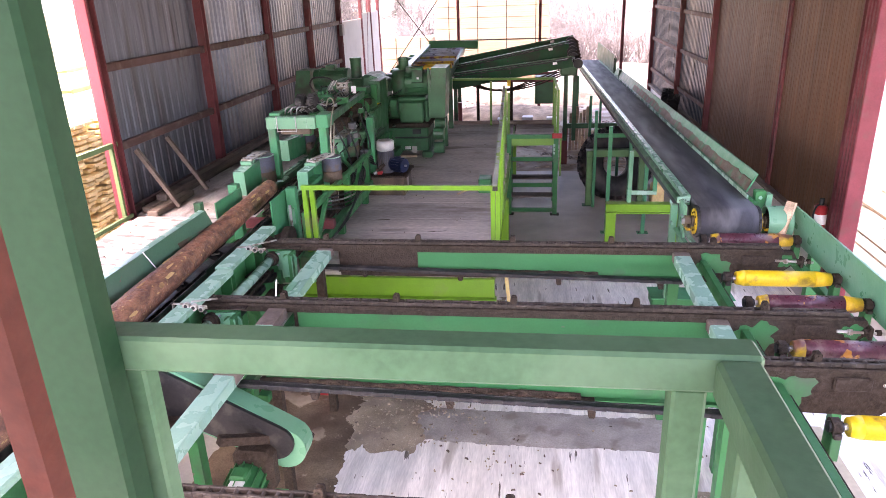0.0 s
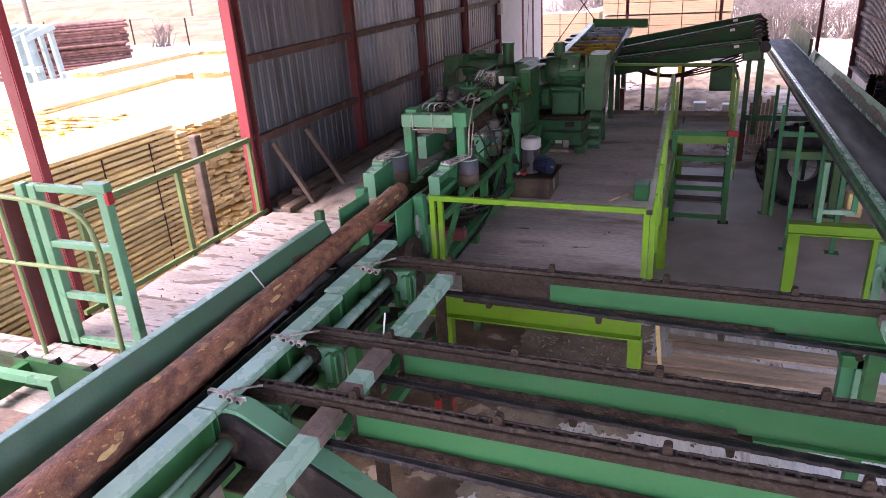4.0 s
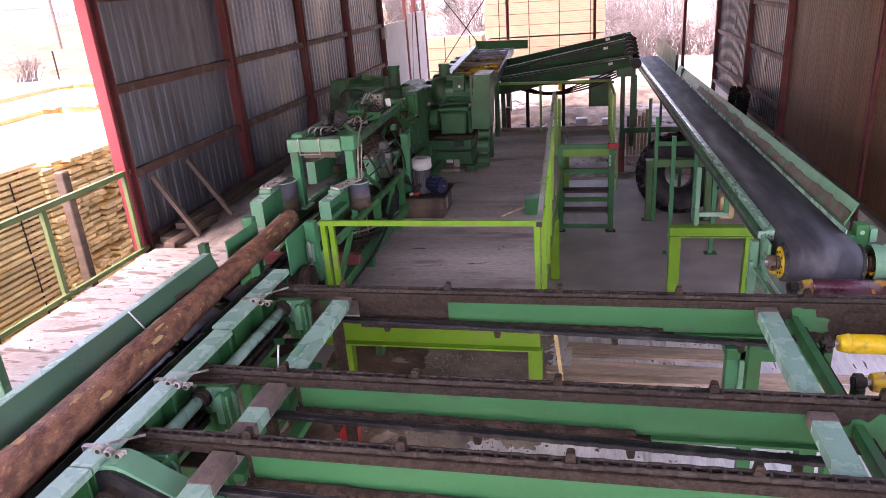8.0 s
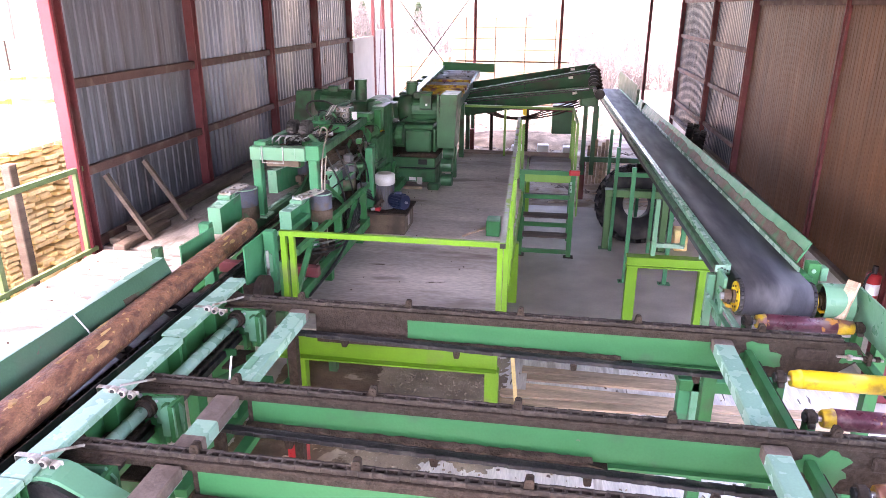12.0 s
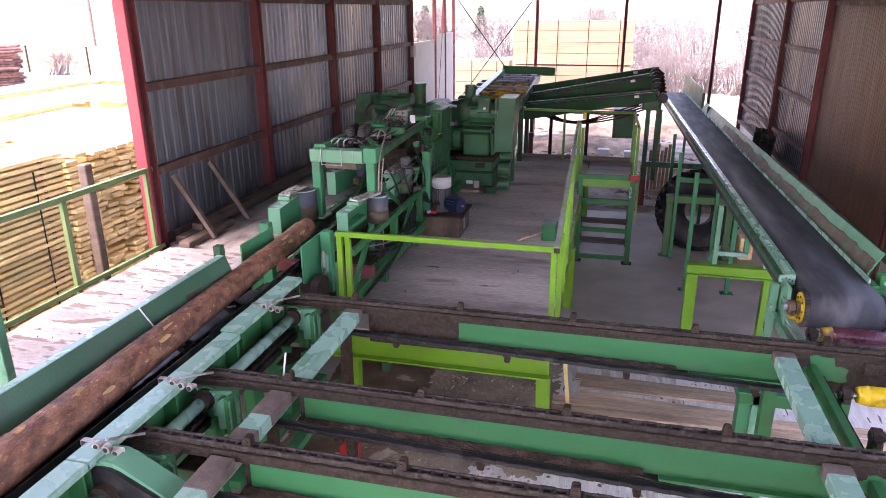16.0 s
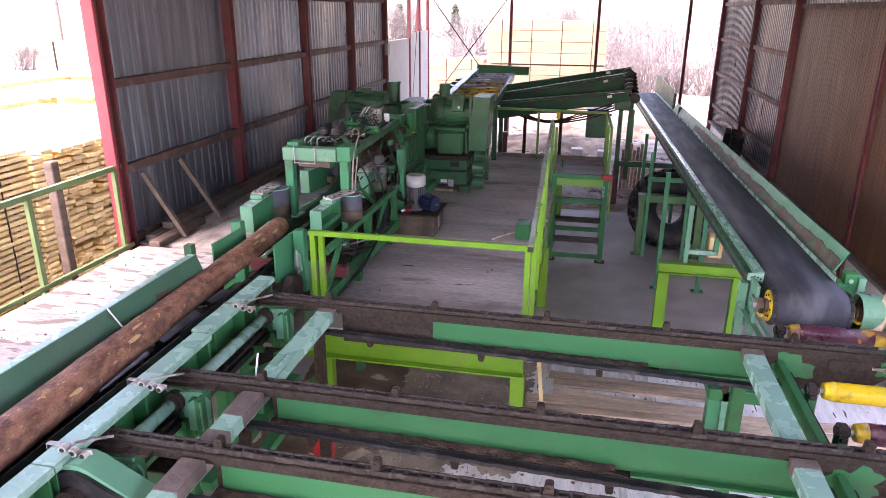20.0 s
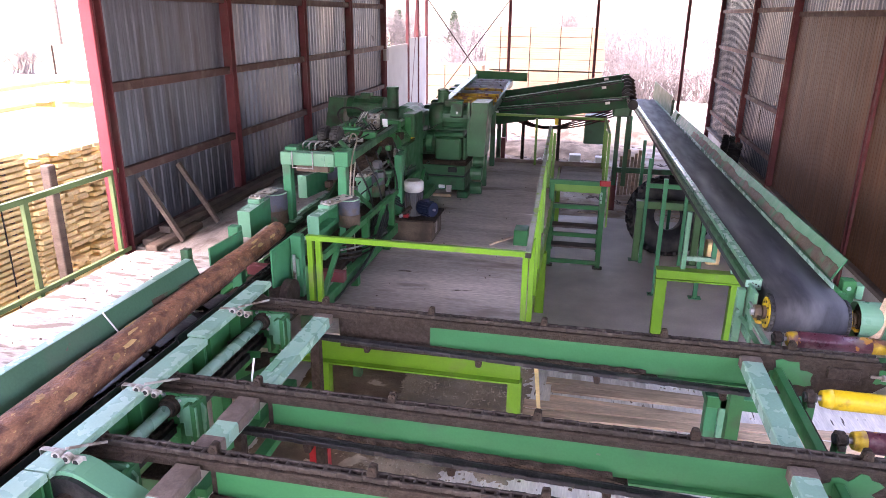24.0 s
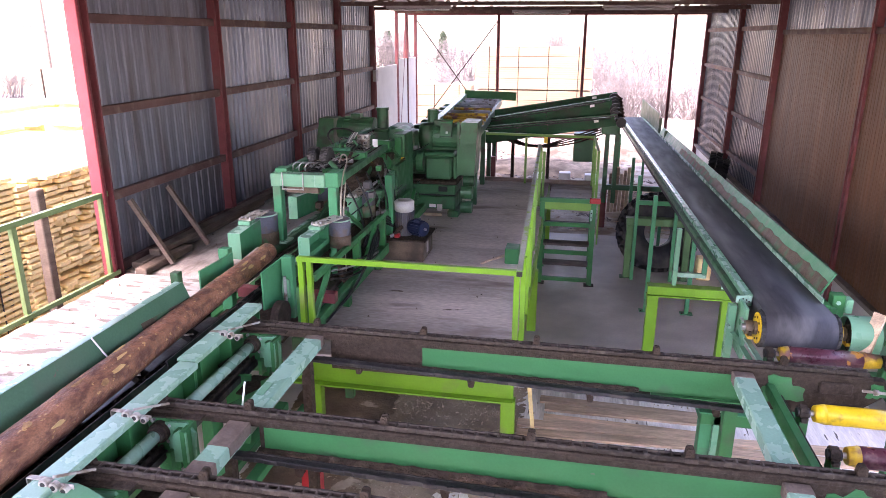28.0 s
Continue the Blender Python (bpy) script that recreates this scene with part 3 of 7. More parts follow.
def chain_beam(y, x0, x1, first, green0, deep):
    t = thing("chain_beam", (0, y, 0), "grimy brown steel chain beam with a green lower web", "conveyor", "chain beams")
    z = CT
    part("top_rail", B(((x0, y - 0.055, z - 0.028), (x1 - 0.1, y + 0.055, z), 0.004)), "grime", t)
    part("upper_web", B(((x0 + 0.1, y - 0.035, z - 0.078), (x1, y + 0.035, z - 0.028))), "grime", t)
    part("web", B(((-1.95, y - 0.03, z - 0.30), (1.55, y + 0.03, z - 0.078))), "green", t)
    part("dirty_web", B(((-1.97, y - 0.034, z - 0.29), (green0, y + 0.034, z - 0.0785))), "grime", t, "oil-caked end of the web")
    part("bottom_flange", B(((0.45 + 0.3 * (y > 5), y - 0.075, z - 0.318), (1.55, y + 0.06, z - 0.30))), "green", t)
    bm = bmesh.new()
    e = 0.45 + 0.3 * (y > 5)
    prism(bm, [(-1.95, z - 0.325), (e, z - 0.319), (e - 0.15, z - 0.285), (-0.9, z - 0.255), (-1.95, z - 0.24)], "y", y - 0.078, y + 0.06)
    part("caked_flange", bm, "grime", t, "lower flange caked with sawdust and oil")
    V, Fc = [], []
    n, m_ = 150, 9
    for i in range(n + 1):
        u = i / n
        x = -1.97 + (e - 0.1 + 1.97) * u
        top = (0.030 if y < 5 else 0.018) * (1 - u) ** 0.7 + 0.012
        for j in range(m_ + 1):
            a = math.pi * j / m_
            w = 1 + 0.3 * noise.noise(Vector((x * 12, math.cos(a) * 2, y * 3))) + 0.45 * noise.noise(Vector((x * 34, math.cos(a) * 5, y)))
            V.append((x, y - 0.055 - 0.045 * math.sin(a) * w, z - 0.266 + top * math.cos(a) * (0.7 + 0.3 * w) + 0.008 * noise.noise(Vector((x * 14, 0, y)))))
    for i in range(n):
        for j in range(m_):
            k = i * (m_ + 1) + j
            Fc.append((k, k + 1, k + m_ + 2, k + m_ + 1))
    me = bpy.data.meshes.new("cake")
    me.from_pydata(V, [], Fc)
    bm = bmesh.new()
    bm.from_mesh(me)
    bpy.data.meshes.remove(me)
    bmesh.ops.recalc_face_normals(bm, faces=bm.faces)
    part("sawdust_cake", bm, "darkcake", t, "lumpy brown sawdust stuck along the lower web")
    # deep plate at the roller end, with torn patches of clean paint
    bm = bmesh.new()
    prism(bm, [(1.5, z - 0.34), (1.5, z - 0.03), (x1, z - 0.03), (x1 + 0.05, z - 0.12), (x1 - 0.25, z - 0.36)], "y", y - 0.04, y + 0.04)
    part("end_plate", bm, "grime", t)
    rnd = random.Random(int(y * 100))
    for cx, cz, rr in ((1.72, z - 0.175, 0.165), (2.40, z - 0.12, 0.085)):
        out = []
        for k in range(26):
            a = k / 26 * math.tau
            r = rr * (0.78 + 0.16 * math.sin(3 * a + y * 7) + 0.13 * math.sin(7 * a + y) + 0.06 * rnd.random())
            out.append((cx + math.cos(a) * r * 1.15, cz + math.sin(a) * r * 0.85))
        bm = bmesh.new()
        prism(bm, out, "y", y - 0.044, y - 0.0405)
        part("paint_patch", bm, "green", t, "clean green paint where grime has flaked off")
    part("guide", B(((1.98, y - 0.07, z - 0.16), (2.22, y - 0.041, z - 0.06), 0.01)), "grime", t)
    part("tension_rod", T(((2.28, y - 0.075, z - 0.10), (2.62, y - 0.075, z - 0.115), 0.012, 10)), "steelplate", t)
    part("rod_lug", B(((2.50, y - 0.10, z - 0.16), (2.53, y - 0.041, z - 0.06), 0.004)), "grime", t)
    for x in (2.36, 2.47, 2.56):
        part("nut", T(((x, y - 0.075, z - 0.105), (x + 0.03, y - 0.075, z - 0.106), 0.026, 6)), "steelplate" if x < 2.4 else "grime", t)
    part("chain", chain_run(x0 - 0.02, x1 - 0.12, y, z + 0.001), "chain", t)
    # black strip painting the shade in the gaps between links
    part("chain_bed", B(((x0 + 0.02, y - 0.022, z + 0.0005), (x1 - 0.14, y + 0.022, z + 0.005))), "black", t)
    part("chain_core", R(((-2.05, y - 0.24, z - 0.168), (1.43, y - 0.24, z - 0.262), 0.03, 0.03)), "black", t)
    bm = chain_run(-2.05, 1.45, y - 0.24, z - 0.185, 0.0)
    for v in bm.verts:
        v.co.z -= 0.027 * (v.co.x + 2.05)
    part("return_chain", bm, "black", t)
    lm = bmesh.new()
    for ya, yb in ((-0.026, -0.010), (0.010, 0.026)):
        prism(lm, [(-0.030, -0.01), (0.028, -0.01), (0.026, 0.052), (0.016, 0.062), (-0.012, 0.062), (-0.020, 0.052)], "y", ya, yb)
    tube(lm, (0.0, -0.03, 0.03), (0.0, 0.03, 0.03), 0.014, 8)
    me = mesh_of("lug", lm, "grime")
    x = first
    while x < x1 - 0.1:
        piece("lug", me, t, (x, y, z + 0.033))
        x += 0.955
    x = first + 0.45
    while x < 1.3:
        u = (x + 1.95) / 3.4
        piece("lug", me, t, (x, y - 0.24, z - 0.188 - 0.027 * (x + 2.05)), (math.pi, 0, 0))
        x += 0.955
    return t


chain_beam(CH[0], -2.76, 2.45, -2.10, -1.15, 0)
chain_beam(CH[1], -2.72, 2.50, -2.05, -1.94, 0)
chain_beam(CH[2], -2.68, 2.55, -1.95, -1.94, 0)
chain_beam(CH[3], -2.60, 2.60, -2.00, -1.82, 0)

deckframe = thing("deck_frame", (0, 3.8, 0), "mint green steel cross members and legs of the chain deck", "frame")
for k, (a, b) in enumerate(zip(CH[1:], CH[:-1])):
    part("cross_member", B(((-2.17, a + 0.06, CT - 0.13), (-2.02, b - 0.06, CT - 0.035), 0.008)), "palemint", deckframe)
    part("grimy_end", B(((-2.175, b - (0.14 if k == 0 else 0.36), CT - 0.12), (-2.015, b - 0.056, CT - 0.031), 0.008)), "cake", deckframe, "end of the cross member caked in sawdust and oil")
    if k:
        part("grimy_end", B(((-2.174, a + 0.056, CT - 0.125), (-2.016, a + (0.24 if k == 1 else 0.12), CT - 0.0315), 0.008)), "cake", deckframe, "end of the cross member caked in sawdust and oil")
    else:
        part("welded_plate", B(((-2.15, a + 0.30, CT - 0.036), (-2.09, a + 0.48, CT - 0.027), 0.003)), "mint", deckframe)
    part("grimy_end", B(((1.336, b - 0.16, CT - 0.12), (1.494, b - 0.056, CT - 0.0315), 0.008)), "cake", deckframe, "end of the cross member caked in sawdust and oil")
    part("cross_member", B(((1.34, a + 0.06, CT - 0.13), (1.49, b - 0.06, CT - 0.035), 0.008)), "palemint", deckframe)
    part("channel", B(((1.60, a + 0.06, CT - 0.20), (1.66, b - 0.06, CT - 0.11), 0.005)), "green", deckframe)
    part("channel", B(((1.69, a + 0.06, CT - 0.26), (1.73, b - 0.06, CT - 0.20), 0.005)), "grime", deckframe)
for y in CH:
    part("leg", B(((-2.19, y - 0.19, 0), (-2.11, y - 0.11, CT - 0.14))), "grime", deckframe)
    part("leg", B(((1.33, y - 0.05, 0), (1.43, y + 0.05, CT - 0.32))), "green", deckframe)
for x in (-2.62, -2.38):
    part("base_channel", B(((x - 0.05, 4.35, 0.92), (x + 0.05, 6.05, 1.0), 0.006)), "green", deckframe)
part("red_leg", B(((-2.40, 5.86, 0), (-2.22, 5.98, 0.62))), "red", deckframe, "red-painted steel leg")

# log trough along the west side
trough = thing("log_trough", (-3.1, 3.5, 0), "green log trough with a black feed chain", "conveyor")
bm = bmesh.new()
prism(bm, [(-3.43, 2.262), (-3.412, 2.266), (-3.322, 2.045), (-3.437, 1.80), (-3.455, 1.80), (-3.345, 2.045)], "y", -0.6, 5.82)
part("side_plate", bm, "trough", trough)
# the edge is painted paler than the plate to show sheen
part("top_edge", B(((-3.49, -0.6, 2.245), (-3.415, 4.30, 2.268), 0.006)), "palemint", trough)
part("top_edge", B(((-3.488, 4.302, 2.244), (-3.416, 4.72, 2.267), 0.006)), "palemint", trough, "middle stretch of the plate's edge, paled for sheen")
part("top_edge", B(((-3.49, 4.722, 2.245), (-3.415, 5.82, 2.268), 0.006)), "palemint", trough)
for y in (0.6, 2.4, 4.2, 5.6):
    part("bracket", R(((-3.47, y, 2.22), (-3.64, y, 1.3), 0.06, 0.08)), "green", trough)
part("bed", B(((-3.47, -0.6, 1.68), (-2.86, 6.3, 1.72))), "black", trough)
part("grimy_lining", R(((-2.90, -0.55, 1.86), (-2.90, 4.75, 1.86), 0.012, 0.32, (1, 0, 0.28)), ((-2.93, 4.80, 1.86), (-2.93, 5.95, 1.86), 0.012, 0.32, (1, 0, 0.28))), "black", trough, "black greasy lining of the rail")
# white paint carries the light that shows along the bend
for y0, y1 in ((-0.5, 1.3), (1.5, 2.9), (2.95, 4.25), (4.72, 5.15), (5.22, 5.42)):
    part("wear_strip", R(((-3.322, y0, 2.037), (-3.322, y1, 2.037), 0.012, 0.026, (0.4, 0, 1))), "white", trough, "white strip painted for the light along the plate's bend")
part("rusty_end", R(((-3.358, 5.1, 2.13), (-3.338, 5.80, 2.09), 0.010, 0.07, (1, 0, 0.41))), "rustworn", trough, "rusty worn end of the side plate")
part("end_post", B(((-3.56, 5.86, 1.57), (-3.48, 5.94, 2.33), 0.006)), "dark", trough)
for x, z in ((-3.14, 1.84), (-3.05, 1.79)):
    bm = chain_run(-0.5, 6.9, 0, 0)
    bmesh.ops.rotate(bm, cent=(0, 0, 0), matrix=Matrix.Rotation(math.pi / 2, 3, "Z"), verts=bm.verts)
    bmesh.ops.translate(bm, vec=(x, 0, z), verts=bm.verts)
    part("feed_chain", bm, "black", trough, "greasy black feed chain")
part("chain_bed", B(((-3.18, -0.5, 1.72), (-3.10, 6.9, 1.845), 0.004)), "black", trough)
for k in range(7):
    y = 0.975 + 0.775 * k
    part("cradle", R(((-3.44, y, 1.93), (-3.20, y, 1.80), 0.12, 0.06), ((-3.08, y, 1.80), (-2.93, y, 1.88), 0.12, 0.06)), "black", trough)
    part("cradle_edge", R(((-3.42, y - 0.064, 1.945), (-3.28, y - 0.064, 1.868), 0.010, 0.018), ((-3.28, y - 0.064, 1.868), (-3.20, y - 0.064, 1.885), 0.010, 0.016)), "steelplate", trough)
for y0, y1, dx in ((-0.6, 1.55, 0.055), (1.56, 3.10, 0.055), (3.11, 4.76, 0.055), (4.80, 5.97, 0.012)):
    rs = part("rail_section", B(((-2.885 + dx, y0, 1.70), (-2.862 + dx, y1, 2.03))), "green", trough)
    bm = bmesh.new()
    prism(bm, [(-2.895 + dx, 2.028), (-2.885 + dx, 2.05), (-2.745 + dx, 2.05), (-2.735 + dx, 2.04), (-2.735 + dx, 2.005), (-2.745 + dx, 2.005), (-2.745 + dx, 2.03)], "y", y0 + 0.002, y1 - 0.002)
    # sheen on the flange top comes from its pale tint
    part("top_flange", bm, "palemint", rs, "scratched mint top flange with sky sheen in its pale colour")
    part("foot_flange", B(((-2.862 + dx, y0, 1.70), (-2.76 + dx, y1, 1.715))), "dark", rs)
    for y in (y0 + 0.02, y0 + 0.10, (y0 + y1) / 2, y1 - 0.03):
        part("rib", B(((-2.862 + dx, y - 0.008, 1.715), (-2.755 + dx, y + 0.008, 2.028))), "green", rs)
bm = chain_run(0.4, 6.2, 0, 0)
bmesh.ops.rotate(bm, cent=(0, 0, 0), matrix=Matrix.Rotation(math.pi / 2, 3, "Z"), verts=bm.verts)
bmesh.ops.translate(bm, vec=(-2.70, 0, 1.66), verts=bm.verts)
part("return_chain", bm, "chain", trough)
part("return_guide", B(((-2.76, 0.4, 1.60), (-2.64, 6.2, 1.655))), "black", trough)
for y in (0.5, 2.2, 3.0, 4.0, 5.2):
    part("leg", B(((-3.4, y - 0.06, 0), (-3.28, y + 0.06, 1.68))), "green", trough)
    part("leg", B(((-2.95, y - 0.06, 0), (-2.85, y + 0.06, 1.68))), "green", trough)

# drive shaft and bearings at the ends of the beams
for k, y in enumerate(CH[:3]):
    t = thing("bearing_block", (-2.5, y, 1.5), "grimy bearing bracket with a pair of small rollers", "bearing", "bearing brackets")
    part("plate", B(((-2.62, y - 0.10, CT - 0.42), (-2.28, y - 0.07, CT - 0.05), 0.01)), "green", t)
    part("rib", B(((-2.36, y - 0.2, CT - 0.36), (-2.33, y - 0.10, CT - 0.08))), "green", t)
    part("bearing", T(((-2.50, y - 0.17, CT - 0.13), (-2.50, y - 0.10, CT - 0.13), 0.075)), "grime", t)
    yr, xr = y - (0.46, 0.33, 0.30)[k], -2.575
    part("strap", B(((xr - 0.15, yr + 0.02, CT + 0.098), (xr + 0.005, yr + 0.055, CT + 0.103), 0.001), ((xr - 0.15, yr + 0.02, CT + 0.05), (xr - 0.145, yr + 0.055, CT + 0.10))), "steelplate", t, "thin dusty strap over the rail")
    part("roller_arm", R(((xr + 0.02, yr + 0.03, CT + 0.125), (-2.46, y - 0.06, CT + 0.045), 0.013, 0.013)), "steelplate", t, "pale bare rod")
    for j in range(3):
        x, z = xr - 0.01 + 0.062 * j, CT + 0.105 - 0.012 * j
        part("roller", T(((x, yr - 0.02, z), (x, yr + 0.015, z), 0.028 - 0.006 * (j == 2), 16)), "steelplate", t)
        part("bore", T(((x, yr - 0.023, z), (x, yr - 0.0205, z), 0.015, 12)), "black", t)
    part("roller_link", B(((xr - 0.02, yr + 0.016, CT + 0.07), (xr + 0.15, yr + 0.026, CT + 0.10), 0.003)), "steelplate", t)
    part("nose", T(((-2.58, y - 0.05, CT + 0.0), (-2.58, y + 0.05, CT + 0.0), 0.055, 14)), "grime", t)
    part("cap_plate", R(((-2.62, y - 0.085, CT - 0.035), (-2.20, y - 0.085, CT - 0.02), 0.07, 0.012)), "grime", t)
    bm = bmesh.new()
    prism(bm, [(-2.44, CT - 0.34), (-2.46, CT - 0.06), (-2.30, CT - 0.045), (-2.24, CT - 0.12), (-2.26, CT - 0.36)], "y", y - 0.135, y - 0.115)
    part("side_plate", bm, "mint", t)
    bm = bmesh.new()
    prism(bm, [(-2.36, CT - 0.30), (-2.36, CT - 0.10), (-2.31, CT - 0.055), (-2.26, CT - 0.075), (-2.26, CT - 0.30)], "y", y - 0.215, y - 0.20)
    part("side_plate", bm, "mint", t)
    part("collar", T(((-2.50, y - 0.21, CT - 0.13), (-2.50, y - 0.17, CT - 0.13), 0.058, 14)), "chain", t)
    part("under_plate", B(((-2.44, y - 0.62, CT - 0.36), (-2.26, y - 0.30, CT - 0.34), 0.004)), "grime", t)
    bm = bmesh.new()
    prism(bm, [(-2.62, 1.0), (-2.66, CT - 0.30), (-2.40, CT - 0.28), (-2.46, 1.0)], "y", y - 0.42, y - 0.40)
    part("gusset", bm, "green", t)
    part("flange", T(((-2.50, y - 0.115, CT - 0.13), (-2.50, y - 0.10, CT - 0.13), 0.105, 8)), "green", t)
    for a in range(4):
        an = a / 4 * math.tau + 0.6
        part("bolt", T(((-2.50 + math.cos(an) * 0.09, y - 0.14, CT - 0.13 + math.sin(an) * 0.09), (-2.50 + math.cos(an) * 0.09, y - 0.115, CT - 0.13 + math.sin(an) * 0.09), 0.013, 6)), "steel", t)
    part("nose_plate", B(((-2.60, y - 0.075, CT - 0.07), (-2.36, y - 0.055, CT + 0.0), 0.004)), "grime", t)
    part("rib", B(((-2.30, y - 0.22, CT - 0.34), (-2.27, y - 0.06, CT - 0.06))), "green", t)
    part("rib", B(((-2.44, y - 0.19, CT - 0.40), (-2.41, y - 0.06, CT - 0.26))), "green", t)
    t.location.x -= 0.15
    part("side_chain", R(((-2.66, y - 0.45, CT - 0.22), (-2.56, y - 0.30, CT - 0.16), 0.05, 0.03)), "chain", t)
for a, b in zip(CH[1:], CH[:-1]):
    single("drive_shaft", T(((-2.65, a - 0.05, CT - 0.13), (-2.65, b - 0.16, CT - 0.13), 0.045)), "palemint", "mint green drive shaft between the chain beams", "shaft", smooth=True)

# rollers at the east end
def roller(y, x0, x1, z, body, r=0.072):
    t = thing("roller", ((x0 + x1) / 2, y, z - 0.2), "yellow conveyor roller on green brackets" if body == "yellow" else "worn maroon conveyor roller with yellow ends", "roller", "outfeed rollers")
    part("drum", T(((x0 + 0.09, y, z), (x1 - 0.14, y, z), r, 20)), body, t, "", True)
    part("end_ring", T(((x0 + 0.02, y, z), (x0 + 0.09, y, z), r * 0.8, 20, r * 1.02)), "yworn" if body != "yellow" else "yellow", t, "", True)
    part("end_ring", T(((x1 - 0.14, y, z), (x1, y, z), r * 1.02, 20, r * 0.8)), "yworn" if body != "yellow" else "yellow", t, "", True)
    part("axle", T(((x0 - 0.08, y, z), (x1 + 0.08, y, z), 0.022, 10)), "steel", t)
    for x in (x0 - 0.05, x1 + 0.05):
        part("bearing", T(((x - 0.03, y, z), (x + 0.02, y, z), 0.056, 12)), "grime", t)
        part("seal", T(((x - 0.045, y, z), (x + 0.04, y, z), 0.036, 10)), "black", t)
        part("mount", B(((x - 0.028, y - 0.075, z - 0.05), (x + 0.018, y + 0.075, z - 0.015), 0.006)), "chain", t)
        part("bracket", B(((x - 0.03, y - 0.05, z - 0.22), (x + 0.03, y + 0.05, z - 0.02), 0.006)), "green", t)
    return t


roller(6.20, 1.80, 2.60, 1.86, "maroon")
roller(5.26, 1.80, 2.62, 1.84, "yellow")
roller(4.74, 1.84, 2.66, 1.84, "maroon")
roller(3.97, 1.86, 2.70, 1.84, "maroon")
roller(3.02, 1.86, 2.72, 1.84, "yellow")
bm = bmesh.new()
prism(bm, [(2.78, 1.72), (2.80, 1.72), (2.74, 2.12), (2.72, 2.12)], "y", 1.2, 6.6)
rf = thing("support_stand", (2.2, 4.2, 0), "green steel frame carrying the outfeed rollers", "frame")
for x in (1.745, 2.70):
    part("rail", B(((x - 0.04, 2.4, 1.55), (x + 0.04, 6.5, 1.63), 0.006)), "green", rf)
    for y in (2.6, 4.9):
        part("leg", B(((x - 0.04, y - 0.05, 0), (x + 0.04, y + 0.05, 1.55))), "green", rf)
guard = thing("roller_guard", (2.7, 4, 0), "long mint green side plate beside the rollers", "guard")
part("plate", bm, "mint", guard)
for y in (2.0, 4.0, 6.2):
    part("leg", B(((2.80, y - 0.05, 0), (2.90, y + 0.05, 1.75))), "green", guard)

# belt conveyor
beltc = thing("belt_conveyor", (2.0, 12, 0), "long black rubber belt conveyor in a worn green frame", "conveyor")
BX0, BX1, BY0, BY1 = 1.745, 2.315, 6.5, 23.0


def bz(y):
    return 2.125 - (y - 6.4) * 0.008


def bx(y):
    return -0.016 * (y - 6.4)


def along(x, y, dz=0.0):
    """A point beside the belt, x metres across at its head."""
    return (x + bx(y), y, bz(y) + dz)


bm = bmesh.new()
r = 0.165
out = []
for k in range(31):
    a = math.pi / 2 + k / 30 * math.pi
    out.append((BY0 + math.cos(a) * r, bz(BY0) - r + math.sin(a) * r))
out += [(BY1, bz(BY1) - 2 * r), (BY1, bz(BY1))]
prism(bm, out, "x", BX0, BX1)
for v in bm.verts:
    v.co.x += bx(v.co.y)
part("belt", bm, "belt", beltc, "", True)
dz0 = bz(BY0) - r
for x, s in ((BX0, -1), (BX1, 1)):
    lag = part("drum_lagging", T(((x + s * 0.001, BY0, dz0), (x + s * 0.035, BY0, dz0), r * 0.96, 30)), "rubber", beltc, "pitted rubber lagging at the drum end")
    for k in range(30):
        a = k / 30 * math.tau
        part("knob", B(((x + s * 0.006, BY0 + math.cos(a) * r * 0.97 - 0.008, dz0 + math.sin(a) * r * 0.97 - 0.008), (x + s * 0.03, BY0 + math.cos(a) * r * 0.97 + 0.008, dz0 + math.sin(a) * r * 0.97 + 0.008), 0.002)), "rubber", lag)
    part("drum_end", T(((x + s * 0.036, BY0, dz0), (x + s * 0.045, BY0, dz0), r * 0.84, 28)), "yellow", beltc, "yellow drum flange")
    part("hub", T(((x + s * 0.045, BY0, dz0), (x + s * 0.075, BY0, dz0), 0.06, 18)), "tank", beltc, "oily brown hub")
    part("drum_axle", T(((x, BY0, dz0), (x + s * 0.17, BY0, dz0), 0.032)), "steel", beltc)
    part("drum_bearing", T(((x + s * 0.085, BY0, dz0), (x + s * 0.14, BY0, dz0), 0.062, 16)), "tank", beltc, "rusty brown bearing housing")
    part("bearing_foot", B(((x + s * 0.085, BY0 - 0.10, dz0 - 0.075), (x + s * 0.135, BY0 + 0.10, dz0 - 0.045), 0.006)), "yworn", beltc, "worn yellow bearing foot")
    part("bearing_bolt", T(((x + s * 0.11, BY0 - 0.075, dz0 - 0.045), (x + s * 0.11, BY0 - 0.075, dz0 - 0.01), 0.014, 6)), "grime", beltc)
for k in range(8):
    a = k / 8 * math.tau
    part("bolt", T(((BX0 - 0.052, BY0 + math.cos(a) * 0.10, dz0 + math.sin(a) * 0.10), (BX0 - 0.045, BY0 + math.cos(a) * 0.10, dz0 + math.sin(a) * 0.10), 0.011, 6)), "grime", beltc)
